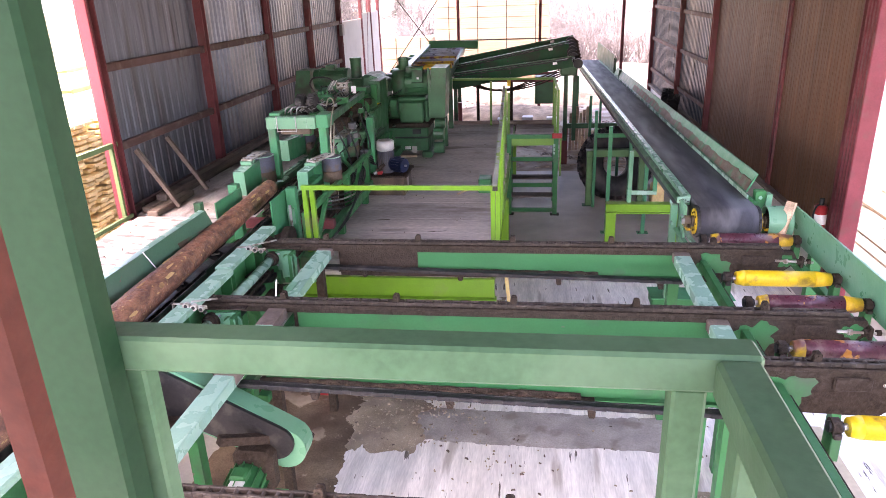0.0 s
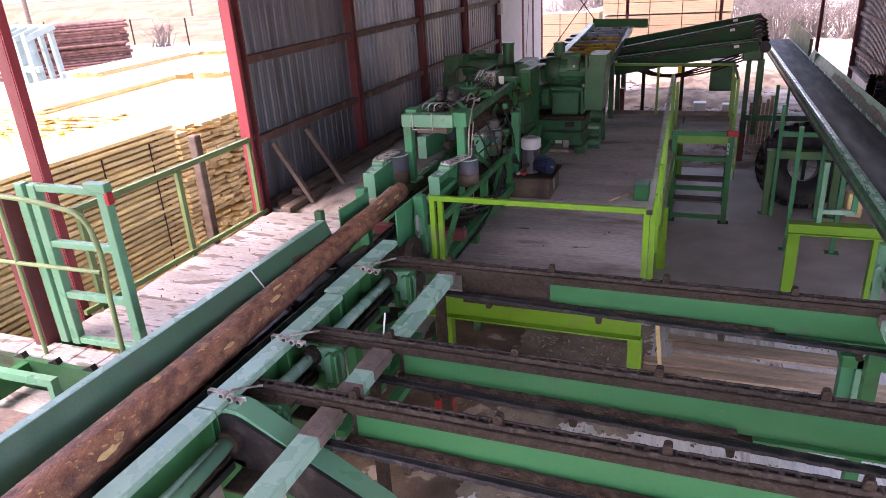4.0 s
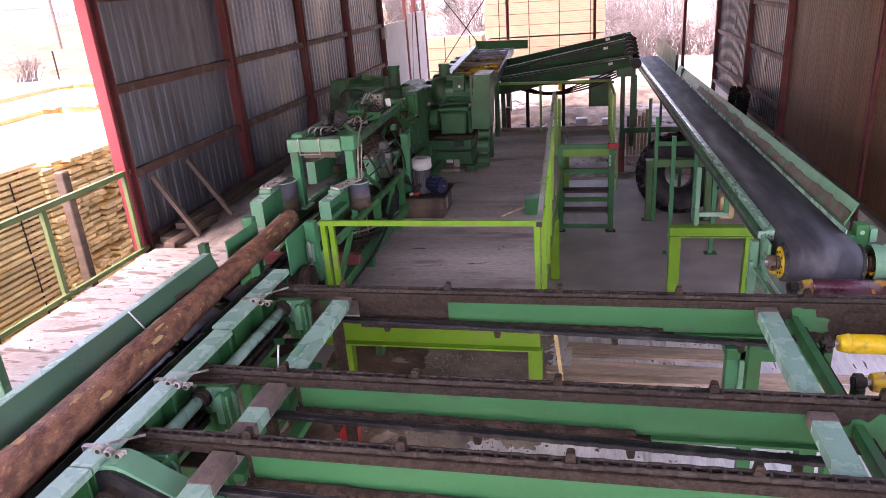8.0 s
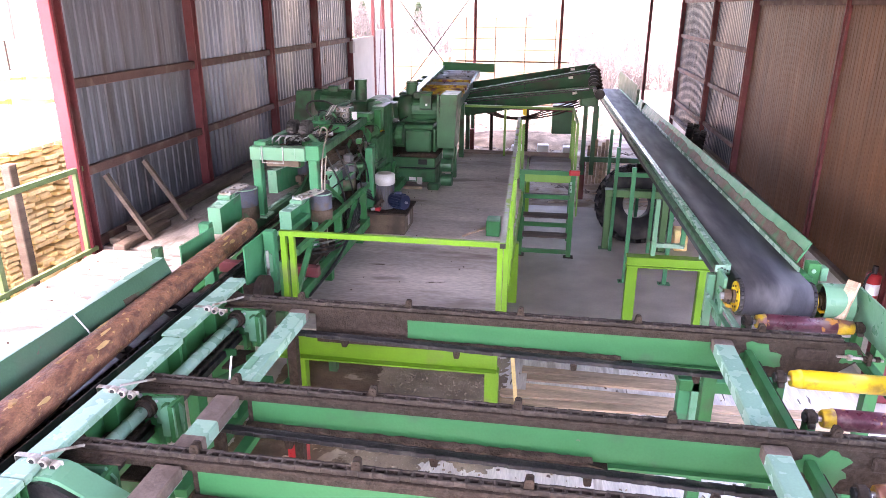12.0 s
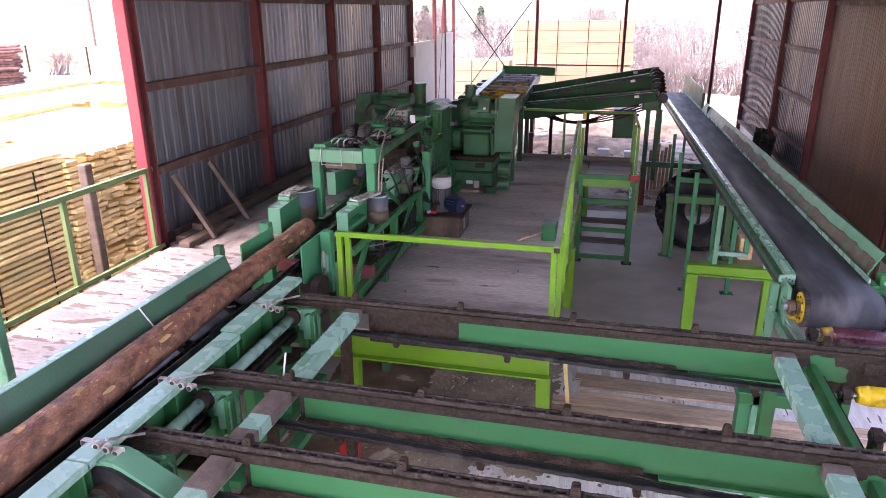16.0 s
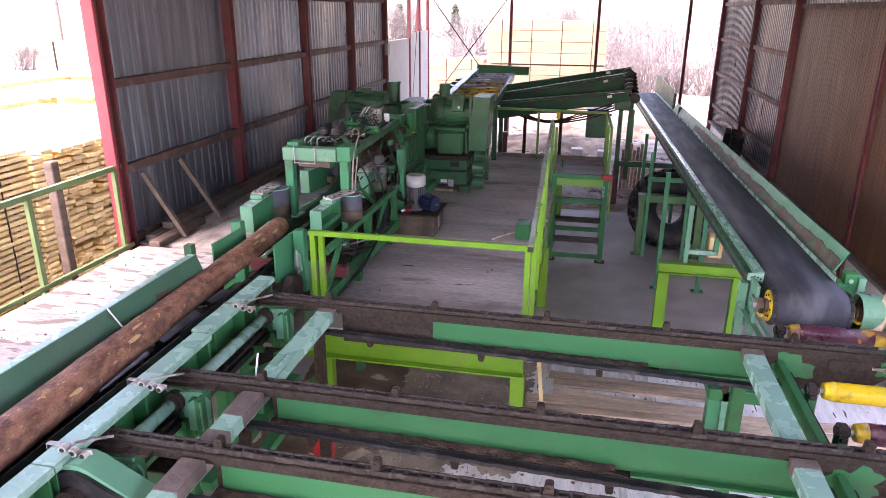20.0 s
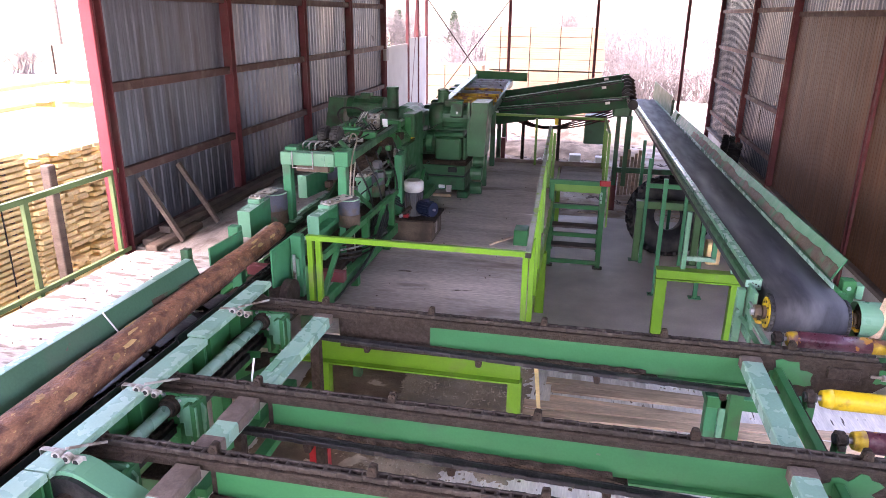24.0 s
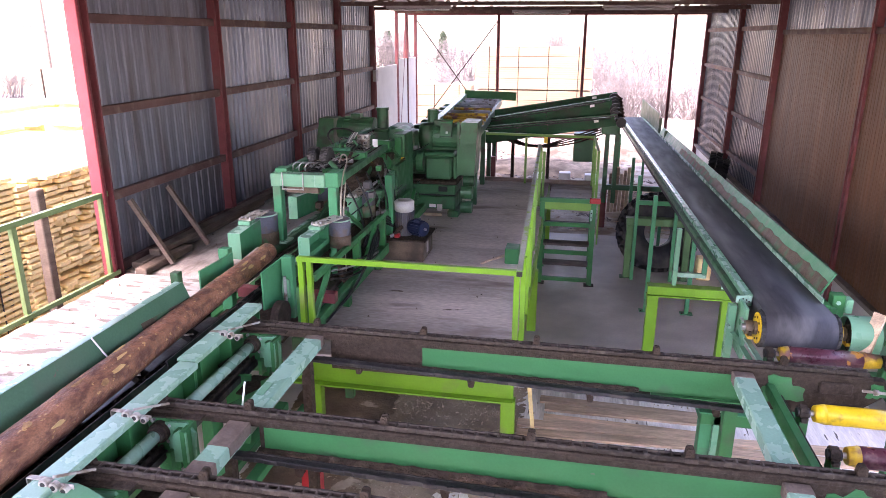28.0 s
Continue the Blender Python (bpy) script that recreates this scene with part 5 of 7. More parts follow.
# base rails, struts and pipes under the feed line
for x in (-3.70, -2.58):
    part("base_rail", B(((x - 0.05, 6.35, 1.40), (x + 0.05, 12.2, 1.54), 0.006)), "green", saw)
    for y in (6.6, 7.9, 9.3, 10.9):
        part("base_leg", B(((x - 0.05, y - 0.05, 0), (x + 0.05, y + 0.05, 1.40))), "green", saw)
for y in (6.6, 8.4, 9.6, 10.8):
    part("strut", R(((-2.56, y, 1.42), (-2.56, y + 0.7, 1.95), 0.05, 0.05)), "green", saw)
    part("upright", B(((-2.64, y - 0.04, 1.5), (-2.55, y + 0.04, 2.0), 0.005)), "green", saw)
part("side_bar", R(((-2.58, 6.9, 1.98), (-2.58, 11.2, 1.98), 0.05, 0.07)), "green", saw)
for k in range(4):
    hose("hose", [(-2.50, 7.0 + 0.25 * k, 1.45), (-2.46, 8.0 + 0.2 * k, 1.55 + 0.05 * k), (-2.5, 8.8 + 0.1 * k, 1.85), (-2.62, 9.3, 1.8 + 0.04 * k)], 0.014, "black", saw)
    hose("hose", [(-2.62, 7.5, 1.75 + 0.05 * k), (-2.55, 8.1, 1.6 + 0.06 * k), (-2.55, 9.2, 1.50 + 0.03 * k)], 0.012, "steel" if k == 2 else "black", saw)
for x in (-3.52, -3.02):
    part("bed_rail", B(((x - 0.05, 7.2, 1.80), (x + 0.05, 12.0, 1.94), 0.006)), "dark", saw)
    # lip colour carries the sheen on the rail's edge
    part("rail_lip", B(((x - 0.06, 7.2, 1.94), (x - 0.01, 9.6, 1.952))), "palemint", saw, "rail lip with its sheen painted pale")
for x in (-3.38, -3.22):
    bm = chain_run(6.9, 11.8, 0, 0)
    bmesh.ops.rotate(bm, cent=(0, 0, 0), matrix=Matrix.Rotation(math.pi / 2, 3, "Z"), verts=bm.verts)
    bmesh.ops.translate(bm, vec=(x, 0, 1.86), verts=bm.verts)
    part("bed_chain", bm, "chain", saw)
part("tray", B(((-3.6, 6.3, 1.50), (-2.7, 12.0, 1.56))), "grime", saw, "oily tray under the feed line")
part("red_cross_beam", B(((-3.6, 7.15, 1.60), (-2.45, 7.25, 1.72), 0.006)), "oxide", saw, "dull red cross beam")
part("chip_guard", B(((-3.5, 10.2, 1.6), (-2.9, 12.0, 2.1), 0.02)), "grime", saw, "saw housing caked in sawdust")
part("press_drum", T(((-3.45, 9.9, 2.35), (-2.9, 9.9, 2.35), 0.16, 20)), "grime", saw)
part("press_drum", T(((-3.45, 10.7, 2.45), (-2.9, 10.7, 2.45), 0.16, 20)), "grime", saw)


# small fittings, brackets and unions along the frame
rnd = random.Random(21)
for k in range(80):
    side = rnd.choice((-2.62, -2.85, -3.45, -3.2))
    y, z = rnd.uniform(8.5, 12.1), rnd.uniform(2.05, 2.92) if side != -2.62 else rnd.uniform(1.5, 2.7)
    s_ = rnd.uniform(0.02, 0.06)
    kind = rnd.random()
    c = Vector((side + rnd.uniform(-0.06, 0.06), y, z))
    if kind < 0.4:
        part("fitting", B((c - Vector((s_, s_ * 1.3, s_)), c + Vector((s_, s_ * 1.3, s_)), 0.006)), rnd.choice(("dark", "green", "grime", "motorgrey")), saw)
    elif kind < 0.75:
        d = Vector((rnd.uniform(-1, 1), rnd.uniform(-1, 1), rnd.uniform(-1, 1))).normalized() * s_ * 1.8
        part("union", T((c - d, c + d, s_ * 0.55, 10)), rnd.choice(("dark", "steel", "grime", "dark")), saw)
    else:
        hose("hose", [c, c + Vector((rnd.uniform(-0.1, 0.1), 0.25, rnd.uniform(-0.15, 0.12))), c + Vector((rnd.uniform(-0.15, 0.15), 0.6, rnd.uniform(-0.1, 0.1)))], 0.010, rnd.choice(("black", "black", "motorgrey")), saw)


def centering_arm(x0, x1, y0, y1, z0, z1, zb, drum, window=False):
    """A box arm with a dark drum (x, y, radius, foot, top) at its end and a drilled plate on top."""
    t = thing("centering_arm", ((x0 + x1) / 2, y0, 1.5), "sea green box arm holding a dark feed drum", "machine part", "centering arms")
    o = [(y0, z0), (y0, z1), (y1, zb), (y1, zb - (z1 - z0))]
    if window:
        lip = 0.055
        for name, q in (("top_plate", [(y0, z1 - 0.02), (y0, z1), (y1, zb), (y1, zb - 0.02)]),
                        ("bottom_plate", [(y0, z0), (y0, z0 + lip), (y1, zb - (z1 - z0) + lip), (y1, zb - (z1 - z0))])):
            bm = bmesh.new()
            prism(bm, q, "x", x0, x1)
            part(name, bm, "sea", t)
        bm = bmesh.new()
        prism(bm, [(y0 + 0.01, z0 + 0.03), (y0 + 0.01, z1 - 0.02), (y1, zb - 0.02), (y1, zb - (z1 - z0) + 0.03)], "x", x0 + 0.01, x0 + 0.02)
        part("far_plate", bm, "sea", t)
        bm = bmesh.new()
        prism(bm, [(y1 - 0.05, zb - (z1 - z0) + lip), (y1 - 0.05, zb - 0.02), (y1, zb - 0.02), (y1, zb - (z1 - z0) + lip)], "x", x0 + 0.02, x1)
        part("end_plate", bm, "sea", t)
    else:
        bm = bmesh.new()
        prism(bm, o, "x", x0, x1)
        part("arm", bm, "sea", t)
    # front and top get paler sheets that paint in the light they catch
    part("front_cover", B(((x0 - 0.002, y0 - 0.008, z0 - 0.004), (x1 + 0.002, y0 - 0.0005, z1 + 0.004))), "mint", t)
    part("top_cover", R((((x0 + x1) / 2, y0, z1 + 0.004), ((x0 + x1) / 2, y1, zb + 0.004), x1 - x0 + 0.004, 0.005)), "palemint", t, "top face painted pale for the light on it")
    dx, dy, dr, dz0_, dz1_ = drum
    cx = (x0 + x1) / 2
    part("bracket_base", B(((cx - 0.075, y1 - 0.30, zb - 0.005), (cx + 0.075, y1 - 0.16, zb + 0.045), 0.008)), "mint", t)
    part("bracket", R(((cx, y1 - 0.26, zb + 0.055), (dx + (cx - dx) * 0.1, dy + 0.02, dz1_ + 0.035), 0.15, 0.022)), "steelplate", t, "drilled pale steel bracket")
    for k in range(3):
        u = 0.45 + 0.2 * k
        c = Vector((cx, y1 - 0.26, zb + 0.055)).lerp(Vector((dx, dy, dz1_ + 0.035)), u)
        part("hole", T((c + Vector((0.02 * (-1) ** k, 0, 0.0125)), c + Vector((0.02 * (-1) ** k, 0, 0.0145)), 0.02, 12)), "black", t)
        part("bolt", T(((cx - 0.05 + 0.05 * k, y1 - 0.23, zb + 0.045), (cx - 0.05 + 0.05 * k, y1 - 0.23, zb + 0.085), 0.013, 8)), "steel", t)
    part("drum", T(((dx, dy, dz0_), (dx, dy, dz1_), dr, 28)), "drumgrey", t, "", True)
    part("drum_dirt", T(((dx, dy, dz0_), (dx, dy, dz0_ + (dz1_ - dz0_) * 0.45), dr + 0.002, 28)), "rustworn", t, "brown rubbed foot of the drum", True)
    part("rim", T(((dx, dy, dz1_), (dx, dy, dz1_ + 0.012), dr + 0.006, 28)), "palemint", t, "pale drum rim")
    part("rim_inside", T(((dx, dy, dz1_ + 0.012), (dx, dy, dz1_ + 0.014), dr - 0.012, 28)), "drumgrey", t)
    part("pivot", T(((dx, dy, 1.54), (dx, dy, dz0_), 0.05, 12)), "grime", t)
    return t


centering_arm(-3.76, -3.615, 7.35, 7.90, 1.98, 2.275, 2.31, (-3.66, 8.05, 0.175, 1.96, 2.33))
centering_arm(-2.92, -2.79, 7.35, 7.98, 2.05, 2.275, 2.27, (-2.68, 8.05, 0.13, 1.99, 2.31), True)
centering_arm(-3.71, -3.59, 8.95, 9.75, 2.04, 2.34, 2.28, (-3.56, 9.85, 0.13, 1.95, 2.30))
centering_arm(-2.95, -2.82, 9.15, 9.40, 1.97, 2.27, 2.28, (-2.82, 9.58, 0.13, 1.97, 2.34))


def guide_plate(xa, ya, xb, yb, z0, z1, post):
    t = thing("guide_plate", ((xa + xb) / 2, ya, 1.4), "upright green steel log guide plate on a post", "guide", "log guides")
    bm = bmesh.new()
    d = Vector((xb - xa, yb - ya, 0)).normalized()
    n = Vector((d.y, -d.x, 0)) * 0.009
    q = [Vector((xa, ya, z0)), Vector((xa, ya, z1 - 0.035)), Vector((xb, yb, z1)), Vector((xb, yb, z0 - 0.06))]
    lo, hi = [bm.verts.new(p - n) for p in q], [bm.verts.new(p + n) for p in q]
    bm.faces.new(lo), bm.faces.new(hi[::-1])
    for k in range(4):
        bm.faces.new((lo[k], hi[k], hi[(k + 1) % 4], lo[(k + 1) % 4]))
    bmesh.ops.recalc_face_normals(bm, faces=bm.faces)
    part("plate", bm, "sea", t)
    px, py = post
    part("post", B(((px - 0.06, py - 0.04, 1.35), (px + 0.06, py + 0.06, z1 + 0.03), 0.008)), "sea", t)
    part("hinge", B(((px - 0.05, py - 0.075, 1.80), (px + 0.03, py - 0.04, 2.0), 0.006)), "mint", t)
    part("hinge_pin", T(((px - 0.01, py - 0.08, 1.76), (px - 0.01, py - 0.08, 2.04), 0.018, 8)), "steel", t)
    wheel = T(((xa + 0.08 * (1 if px > xa else -1), ya + 0.12, 1.66), (xa + 0.16 * (1 if px > xa else -1), ya + 0.12, 1.66), 0.17, 22))
    part("chain_wheel", wheel, "chain", t)


guide_plate(-3.56, 6.35, -3.475, 6.88, 1.93, 2.215, (-3.58, 6.92))
guide_plate(-2.947, 6.45, -2.905, 6.86, 1.77, 2.205, (-2.825, 6.82))

# main saw motor unit, west-facing drum and belt guard
unit = thing("saw_motor_unit", (-2.3, 12.6, PLAT), "dark green gearbox with a large electric motor and belt guard", "machine", "saw motor units")
part("base", B(((-2.80, 12.40, PLAT + 0.12), (-2.02, 13.2, 1.64), 0.015)), "dark", unit)
part("base_foot", B(((-2.80, 12.36, PLAT), (-2.62, 13.2, 1.45), 0.012)), "dark", unit)
part("base_foot", B(((-2.15, 12.30, PLAT), (-1.95, 13.2, 1.40), 0.015)), "dark", unit)
part("bed", B(((-2.95, 12.36, 1.68), (-2.02, 13.2, 1.86), 0.015)), "dark", unit)
part("bed_top", B(((-2.97, 12.34, 1.86), (-1.98, 13.2, 1.94), 0.02)), "grime", unit, "sawdust-caked top of the machine bed")
part("bed_block", B(((-2.32, 12.33, 1.74), (-2.16, 12.36, 1.83), 0.004)), "black", unit)
part("slide", B(((-2.78, 12.42, 1.64), (-2.02, 13.1, 1.68))), "black", unit)
part("gearbox", B(((-2.58, 12.42, 1.94), (-2.11, 13.0, 2.34), 0.03)), "dark", unit)
part("gearbox_lid", B(((-2.62, 12.46, 2.34), (-2.06, 13.04, 2.42), 0.03)), "dark", unit)
part("gearbox_arm", B(((-2.09, 12.5, 1.94), (-2.02, 12.9, 2.36), 0.02)), "dark", unit)
part("side_casting", T(((-2.86, 12.7, 2.2), (-2.62, 12.7, 2.2), 0.22, 20)), "dark", unit)
motor(unit, (-2.36, 12.75, 2.67), (-1, 0, 0), 0.225, 0.68)
part("motor_drum", T(((-2.72, 12.75, 2.67), (-2.46, 12.75, 2.67), 0.245, 26, None, 0.02)), "dark", unit, "", True)
part("top_motor", T(((-2.537, 12.9, 2.85), (-2.537, 12.9, 3.08), 0.098, 18)), "dark", unit)
part("top_motor_cap", T(((-2.537, 12.9, 3.08), (-2.537, 12.9, 3.14), 0.11, 18, None, 0.02)), "dark", unit)
bm = bmesh.new()
prism(bm, [(-2.985, 2.30), (-2.985, 2.74), (-2.96, 2.80), (-2.91, 2.825), (-2.79, 2.825), (-2.745, 2.80), (-2.72, 2.74), (-2.72, 2.55), (-2.78, 2.30)], "y", 12.20, 12.55)
part("round_guard", bm, "dark", unit)
part("guard_label", B(((-2.80, 12.194, 2.68), (-2.77, 12.199, 2.74))), "white", unit)
part("gear_lobe", T(((-2.72, 12.45, 2.24), (-2.60, 12.45, 2.24), 0.18, 18)), "dark", unit)
part("gear_lobe", T(((-2.92, 12.42, 2.16), (-2.74, 12.42, 2.16), 0.12, 18)), "dark", unit)
part("terminal_box", R(((-2.20, 12.42, 2.71), (-2.20, 12.50, 2.97), 0.20, 0.12, (1, 0, 0))), "dark", unit)
part("terminal_lid", R(((-2.20, 12.42, 2.955), (-2.20, 12.56, 2.99), 0.21, 0.02, (1, 0, 0))), "green", unit)
part("terminal_label", R(((-2.18, 12.372, 2.77), (-2.18, 12.384, 2.81), 0.04, 0.004, (1, 0, 0))), "white", unit)
bm = bmesh.new()
prism(bm, [(-1.99, 2.03), (-1.69, 2.03), (-1.64, 2.97), (-1.93, 2.97)], "y", 12.42, 13.05)
part("belt_guard", bm, "dark", unit)
part("guard_rim", B(((-2.0, 12.415, 2.03), (-1.96, 12.42, 2.97))), "dark", unit)
for y, z, rr in ((12.36, 1.72, 0.12), (12.36, 1.45, 0.11), (12.6, 1.88, 0.10)):
    part("lobe", T(((-1.92, y + 0.1, z), (-1.72, y + 0.1, z), rr, 16)), "dark", unit)
part("plate_label", B(((-2.50, 12.394, 1.43), (-2.38, 12.397, 1.49))), "white", unit, "pale rating plate")
part("plate_label", B(((-2.36, 12.394, 1.36), (-2.26, 12.397, 1.49))), "board", unit, "grey rating plate")
part("plate_label", B(((-2.80, 12.394, 1.39), (-2.66, 12.397, 1.43))), "blue", unit, "pale blue label strip")
part("chips", B(((-2.6, 12.32, PLAT), (-2.25, 12.39, PLAT + 0.05), 0.02)), "sawdust", unit, "heap of wood chips")

unit2 = thing("saw_motor_unit", (-4.2, 13.2, DECK), "dark green motor unit with a tilted belt guard", "machine", "saw motor units")
bm = bmesh.new()
prism(bm, [(-4.86, 2.15), (-4.48, 2.15), (-4.44, 2.92), (-4.72, 2.92)], "y", 12.9, 13.3)
part("belt_guard", bm, "dark", unit2)
motor(unit2, (-4.05, 13.1, 2.72), (-1, 0, 0), 0.21, 0.72)
part("gearbox", B(((-4.35, 12.9, 1.55), (-3.75, 13.4, 2.5), 0.03)), "dark", unit2)
part("top_motor", T(((-3.54, 13.1, 2.75), (-3.54, 13.1, 3.08), 0.11, 16)), "dark", unit2)
part("top_motor_cap", T(((-3.54, 13.1, 3.08), (-3.54, 13.1, 3.13), 0.12, 16)), "dark", unit2)
part("casting", B(((-3.75, 12.8, 2.3), (-3.3, 13.3, 2.75), 0.04)), "dark", unit2)

mid = thing("saw_housing", (-3.1, 13, PLAT), "dark green saw housing between the motor units", "machine")
part("housing", B(((-3.45, 12.3, 1.3), (-2.9, 13.4, 2.55), 0.03)), "dark", mid)
part("round_cover", T(((-2.96, 12.0, 2.72), (-2.96, 12.5, 2.72), 0.17, 20)), "dark", mid)
part("hood", B(((-3.3, 12.5, 2.55), (-2.95, 13.2, 2.85), 0.05)), "dark", mid)
for k in range(3):
    part("flange", T(((-2.93 + 0.02 * k, 12.1, 1.6 + k * 0.22), (-2.78 + 0.02 * k, 12.1, 1.6 + k * 0.22), 0.06, 12)), "green", mid)

# hydraulic power pack on the platform
hyd = thing("hydraulic_unit", (-2.3, 9.9, PLAT), "oil-stained brown hydraulic tank with blue and white motor", "machine")
part("tank", B(((-2.66, 9.70, PLAT), (-2.02, 10.35, 1.585), 0.012)), "tank", hyd)
part("tank_lid", B(((-2.70, 9.66, 1.585), (-1.98, 10.39, 1.615), 0.006)), "grime", hyd)
part("level_plate", B(((-2.018, 9.92, 1.36), (-2.012, 10.02, 1.52))), "board", hyd, "pale level plate on the tank side")
pm = part("pump_motor", T(((-2.355, 9.95, 1.615), (-2.355, 9.95, 1.97), 0.118, 22)), "motorgrey", hyd, "dark grey ribbed motor body")
for k in range(22):
    a = k / 22 * math.tau
    part("fin", R(((-2.355 + math.cos(a) * 0.124, 9.95 + math.sin(a) * 0.124, 1.66), (-2.355 + math.cos(a) * 0.124, 9.95 + math.sin(a) * 0.124, 1.965), 0.006, 0.02, (-math.sin(a), math.cos(a), 0))), "drumgrey", pm)
wc = part("white_cowl", T(((-2.355, 9.95, 1.97), (-2.355, 9.95, 2.13), 0.145, 26, None, 0.018)), "cowl", hyd, "white fan cowl", True)
part("cowl_grille", T(((-2.355, 9.95, 2.1305), (-2.355, 9.95, 2.1325), 0.10, 22)), "board", wc)
motor(hyd, (-2.13, 9.82, 1.76), (-0.85, 0.5, 0), 0.10, 0.27, "blue", "blue_motor")
part("pump", B(((-2.46, 9.72, 1.615), (-2.38, 9.80, 1.67), 0.01)), "red", hyd)
for k in range(3):
    part("coupling", T(((-2.52 + 0.05 * k, 9.74, 1.63 + 0.05 * k), (-2.44 + 0.05 * k, 9.76, 1.66 + 0.06 * k), 0.028, 12)), "grime" if k else "steel", hyd)
for k in range(4):
    hose("hose", [(-2.5, 9.85 + 0.06 * k, 1.75), (-2.62, 9.6, 1.86 + 0.03 * k), (-2.75, 9.3, 1.72 - 0.05 * k), (-2.72, 8.9, 1.55)], 0.014, "black", hyd)

single("junction_box", B(((-0.86, 9.85, PLAT), (-0.66, 10.15, PLAT + 0.23), 0.01)), "green", "small green steel box on the platform", "box")
for k, (a, b) in enumerate((((-1.18, 9.75), (-0.9, 10.2)), ((-1.12, 9.8), (-0.84, 10.16)))):
    single("wood_offcut", R(((a[0], a[1], PLAT + 0.02 + 0.02 * k), (b[0], b[1], PLAT + 0.022 + 0.02 * k), 0.03, 0.02)), "wetboard", "brown wooden offcut lying on the platform", "offcut", "", "offcuts")

# roller outfeed conveyor behind the saw
outc = thing("outfeed_conveyor", (-2.6, 17, 0), "green roller conveyor with yellow and steel rollers", "conveyor")


def ox(y):
    return -2.80 - (y - 13) * 0.05


part("rail", R(((ox(13.2), 13.2, 2.60), (ox(20.6), 20.6, 2.72), 0.14, 0.16)), "mint", outc)
part("rail", R(((ox(14) + 0.95, 14.0, 2.50), (ox(20.6) + 1.05, 20.6, 2.60), 0.10, 0.16)), "dark", outc)
for k in range(11):
    y = 13.8 + k * 0.63
    part("roller", T(((ox(y) + 0.05, y, 2.66), (ox(y) + 1.02, y, 2.66), 0.055, 14)), "yworn" if k in (2, 3, 4, 6) else "steel", outc, "", True)
for k in range(8):
    y = 13.4 + k * 0.95
    part("side_arm", B(((ox(y) - 0.52, y - 0.2, 2.42), (ox(y) - 0.06, y + 0.2, 2.56), 0.04)), "dark", outc)
    if k % 2 == 0:
        part("leg", B(((ox(y) - 0.05, y - 0.05, 0), (ox(y) + 0.05, y + 0.05, 2.5))), "dark", outc)
        part("leg", B(((ox(y) + 0.95, y - 0.05, 0), (ox(y) + 1.05, y + 0.05, 2.45))), "dark", outc)
part("end_stop", R(((ox(20.7) + 0.0, 20.7, 2.78), (ox(20.7) + 1.5, 20.7, 2.74), 0.03, 0.24)), "green", outc)

# cross chute
chute = thing("cross_chute", (-0.5, 16.5, 0), "dark green inclined cross conveyor on steel legs", "conveyor")
for y, o in ((16.3, [(-2.2, 2.345), (0.92, 2.715), (0.92, 2.52), (-1.87, 2.04), (-2.2, 2.04)]),
             (17.0, [(-2.25, 2.445), (0.82, 3.01), (0.86, 2.66), (-2.25, 2.12)]),
             (18.0, [(-2.32, 2.575), (0.98, 3.125), (1.02, 2.89), (-2.3, 2.22)])):
    bm = bmesh.new()
    prism(bm, o, "y", y - 0.02, y + 0.02)
    rib = part("side_plate", bm, "chutegreen", chute)
    (xa, za), (xb, zb) = o[0], o[1]
    sl = (zb - za) / (xb - xa)
    if y < 17.9:
        part("chain_guide", R(((xa, y + 0.07, za + 0.018), (xb - 0.1, y + 0.07, zb + 0.012), 0.12, 0.03, (0, 1, 0))), "black", rib, "black greasy chain guide")
        part("chain_strand", R(((xa, y + 0.03, za + 0.04), (xb, y + 0.03, zb + 0.04), 0.05, 0.02, (0, 1, 0))), "dark", rib)
        part("groove", R(((xa + 0.05, y - 0.0225, za - 0.035), (xb - 0.12, y - 0.0225, zb - 0.035), 0.004, 0.022, (0, 1, 0))), "black", rib)
    for u in ((0.30, 0.52) if y < 17.9 else (0.42, 0.60)):
        x = xa + (xb - xa) * u
        for q in (0.05, 0.13):
            part("clip", B(((x - 0.012, y - 0.034, za + (x - xa) * sl - q - 0.02), (x + 0.012, y - 0.021, za + (x - xa) * sl - q + 0.02), 0.003)), "black", rib)
    for u in ((0.07, 0.86) if y < 17.9 else (0.84,)):
        x = xa + (xb - xa) * u
        z = za + (x - xa) * sl - 0.06
        part("tag", R(((x - 0.05, y - 0.027, z - 0.007), (x + 0.05, y - 0.027, z + 0.009), 0.004, 0.055, (0, 1, 0))), "white", rib, "small white tag")
part("bed", R(((-2.2, 17.2, 2.16), (0.8, 17.2, 2.56), 1.5, 0.05, (0, 1, 0))), "black", chute)
for k in range(6):
    y, z = 16.42 + 0.27 * k, 2.70 + 0.055 * k
    part("sprocket", T(((0.92, y, z), (0.92, y + 0.07, z), 0.13, 14)), "black", chute)
    part("chain_lug", R(((0.96, y + 0.03, z + 0.07), (1.10, y + 0.03, z - 0.02), 0.06, 0.07)), "grime", chute)
part("head_shaft", T(((0.92, 16.2, 2.66), (0.92, 17.9, 2.99), 0.04, 12)), "steel", chute)
part("head_box", B(((0.62, 16.34, 2.30), (1.0, 17.2, 2.54), 0.03)), "dark", chute)
part("head_wheel", T(((1.02, 16.12, 2.60), (1.02, 16.27, 2.60), 0.11, 18)), "black", chute)
for x in (0.78, 1.0):
    part("leg", B(((x - 0.05, 16.75, 0.65), (x + 0.05, 16.87, 2.55))), "dark", chute)
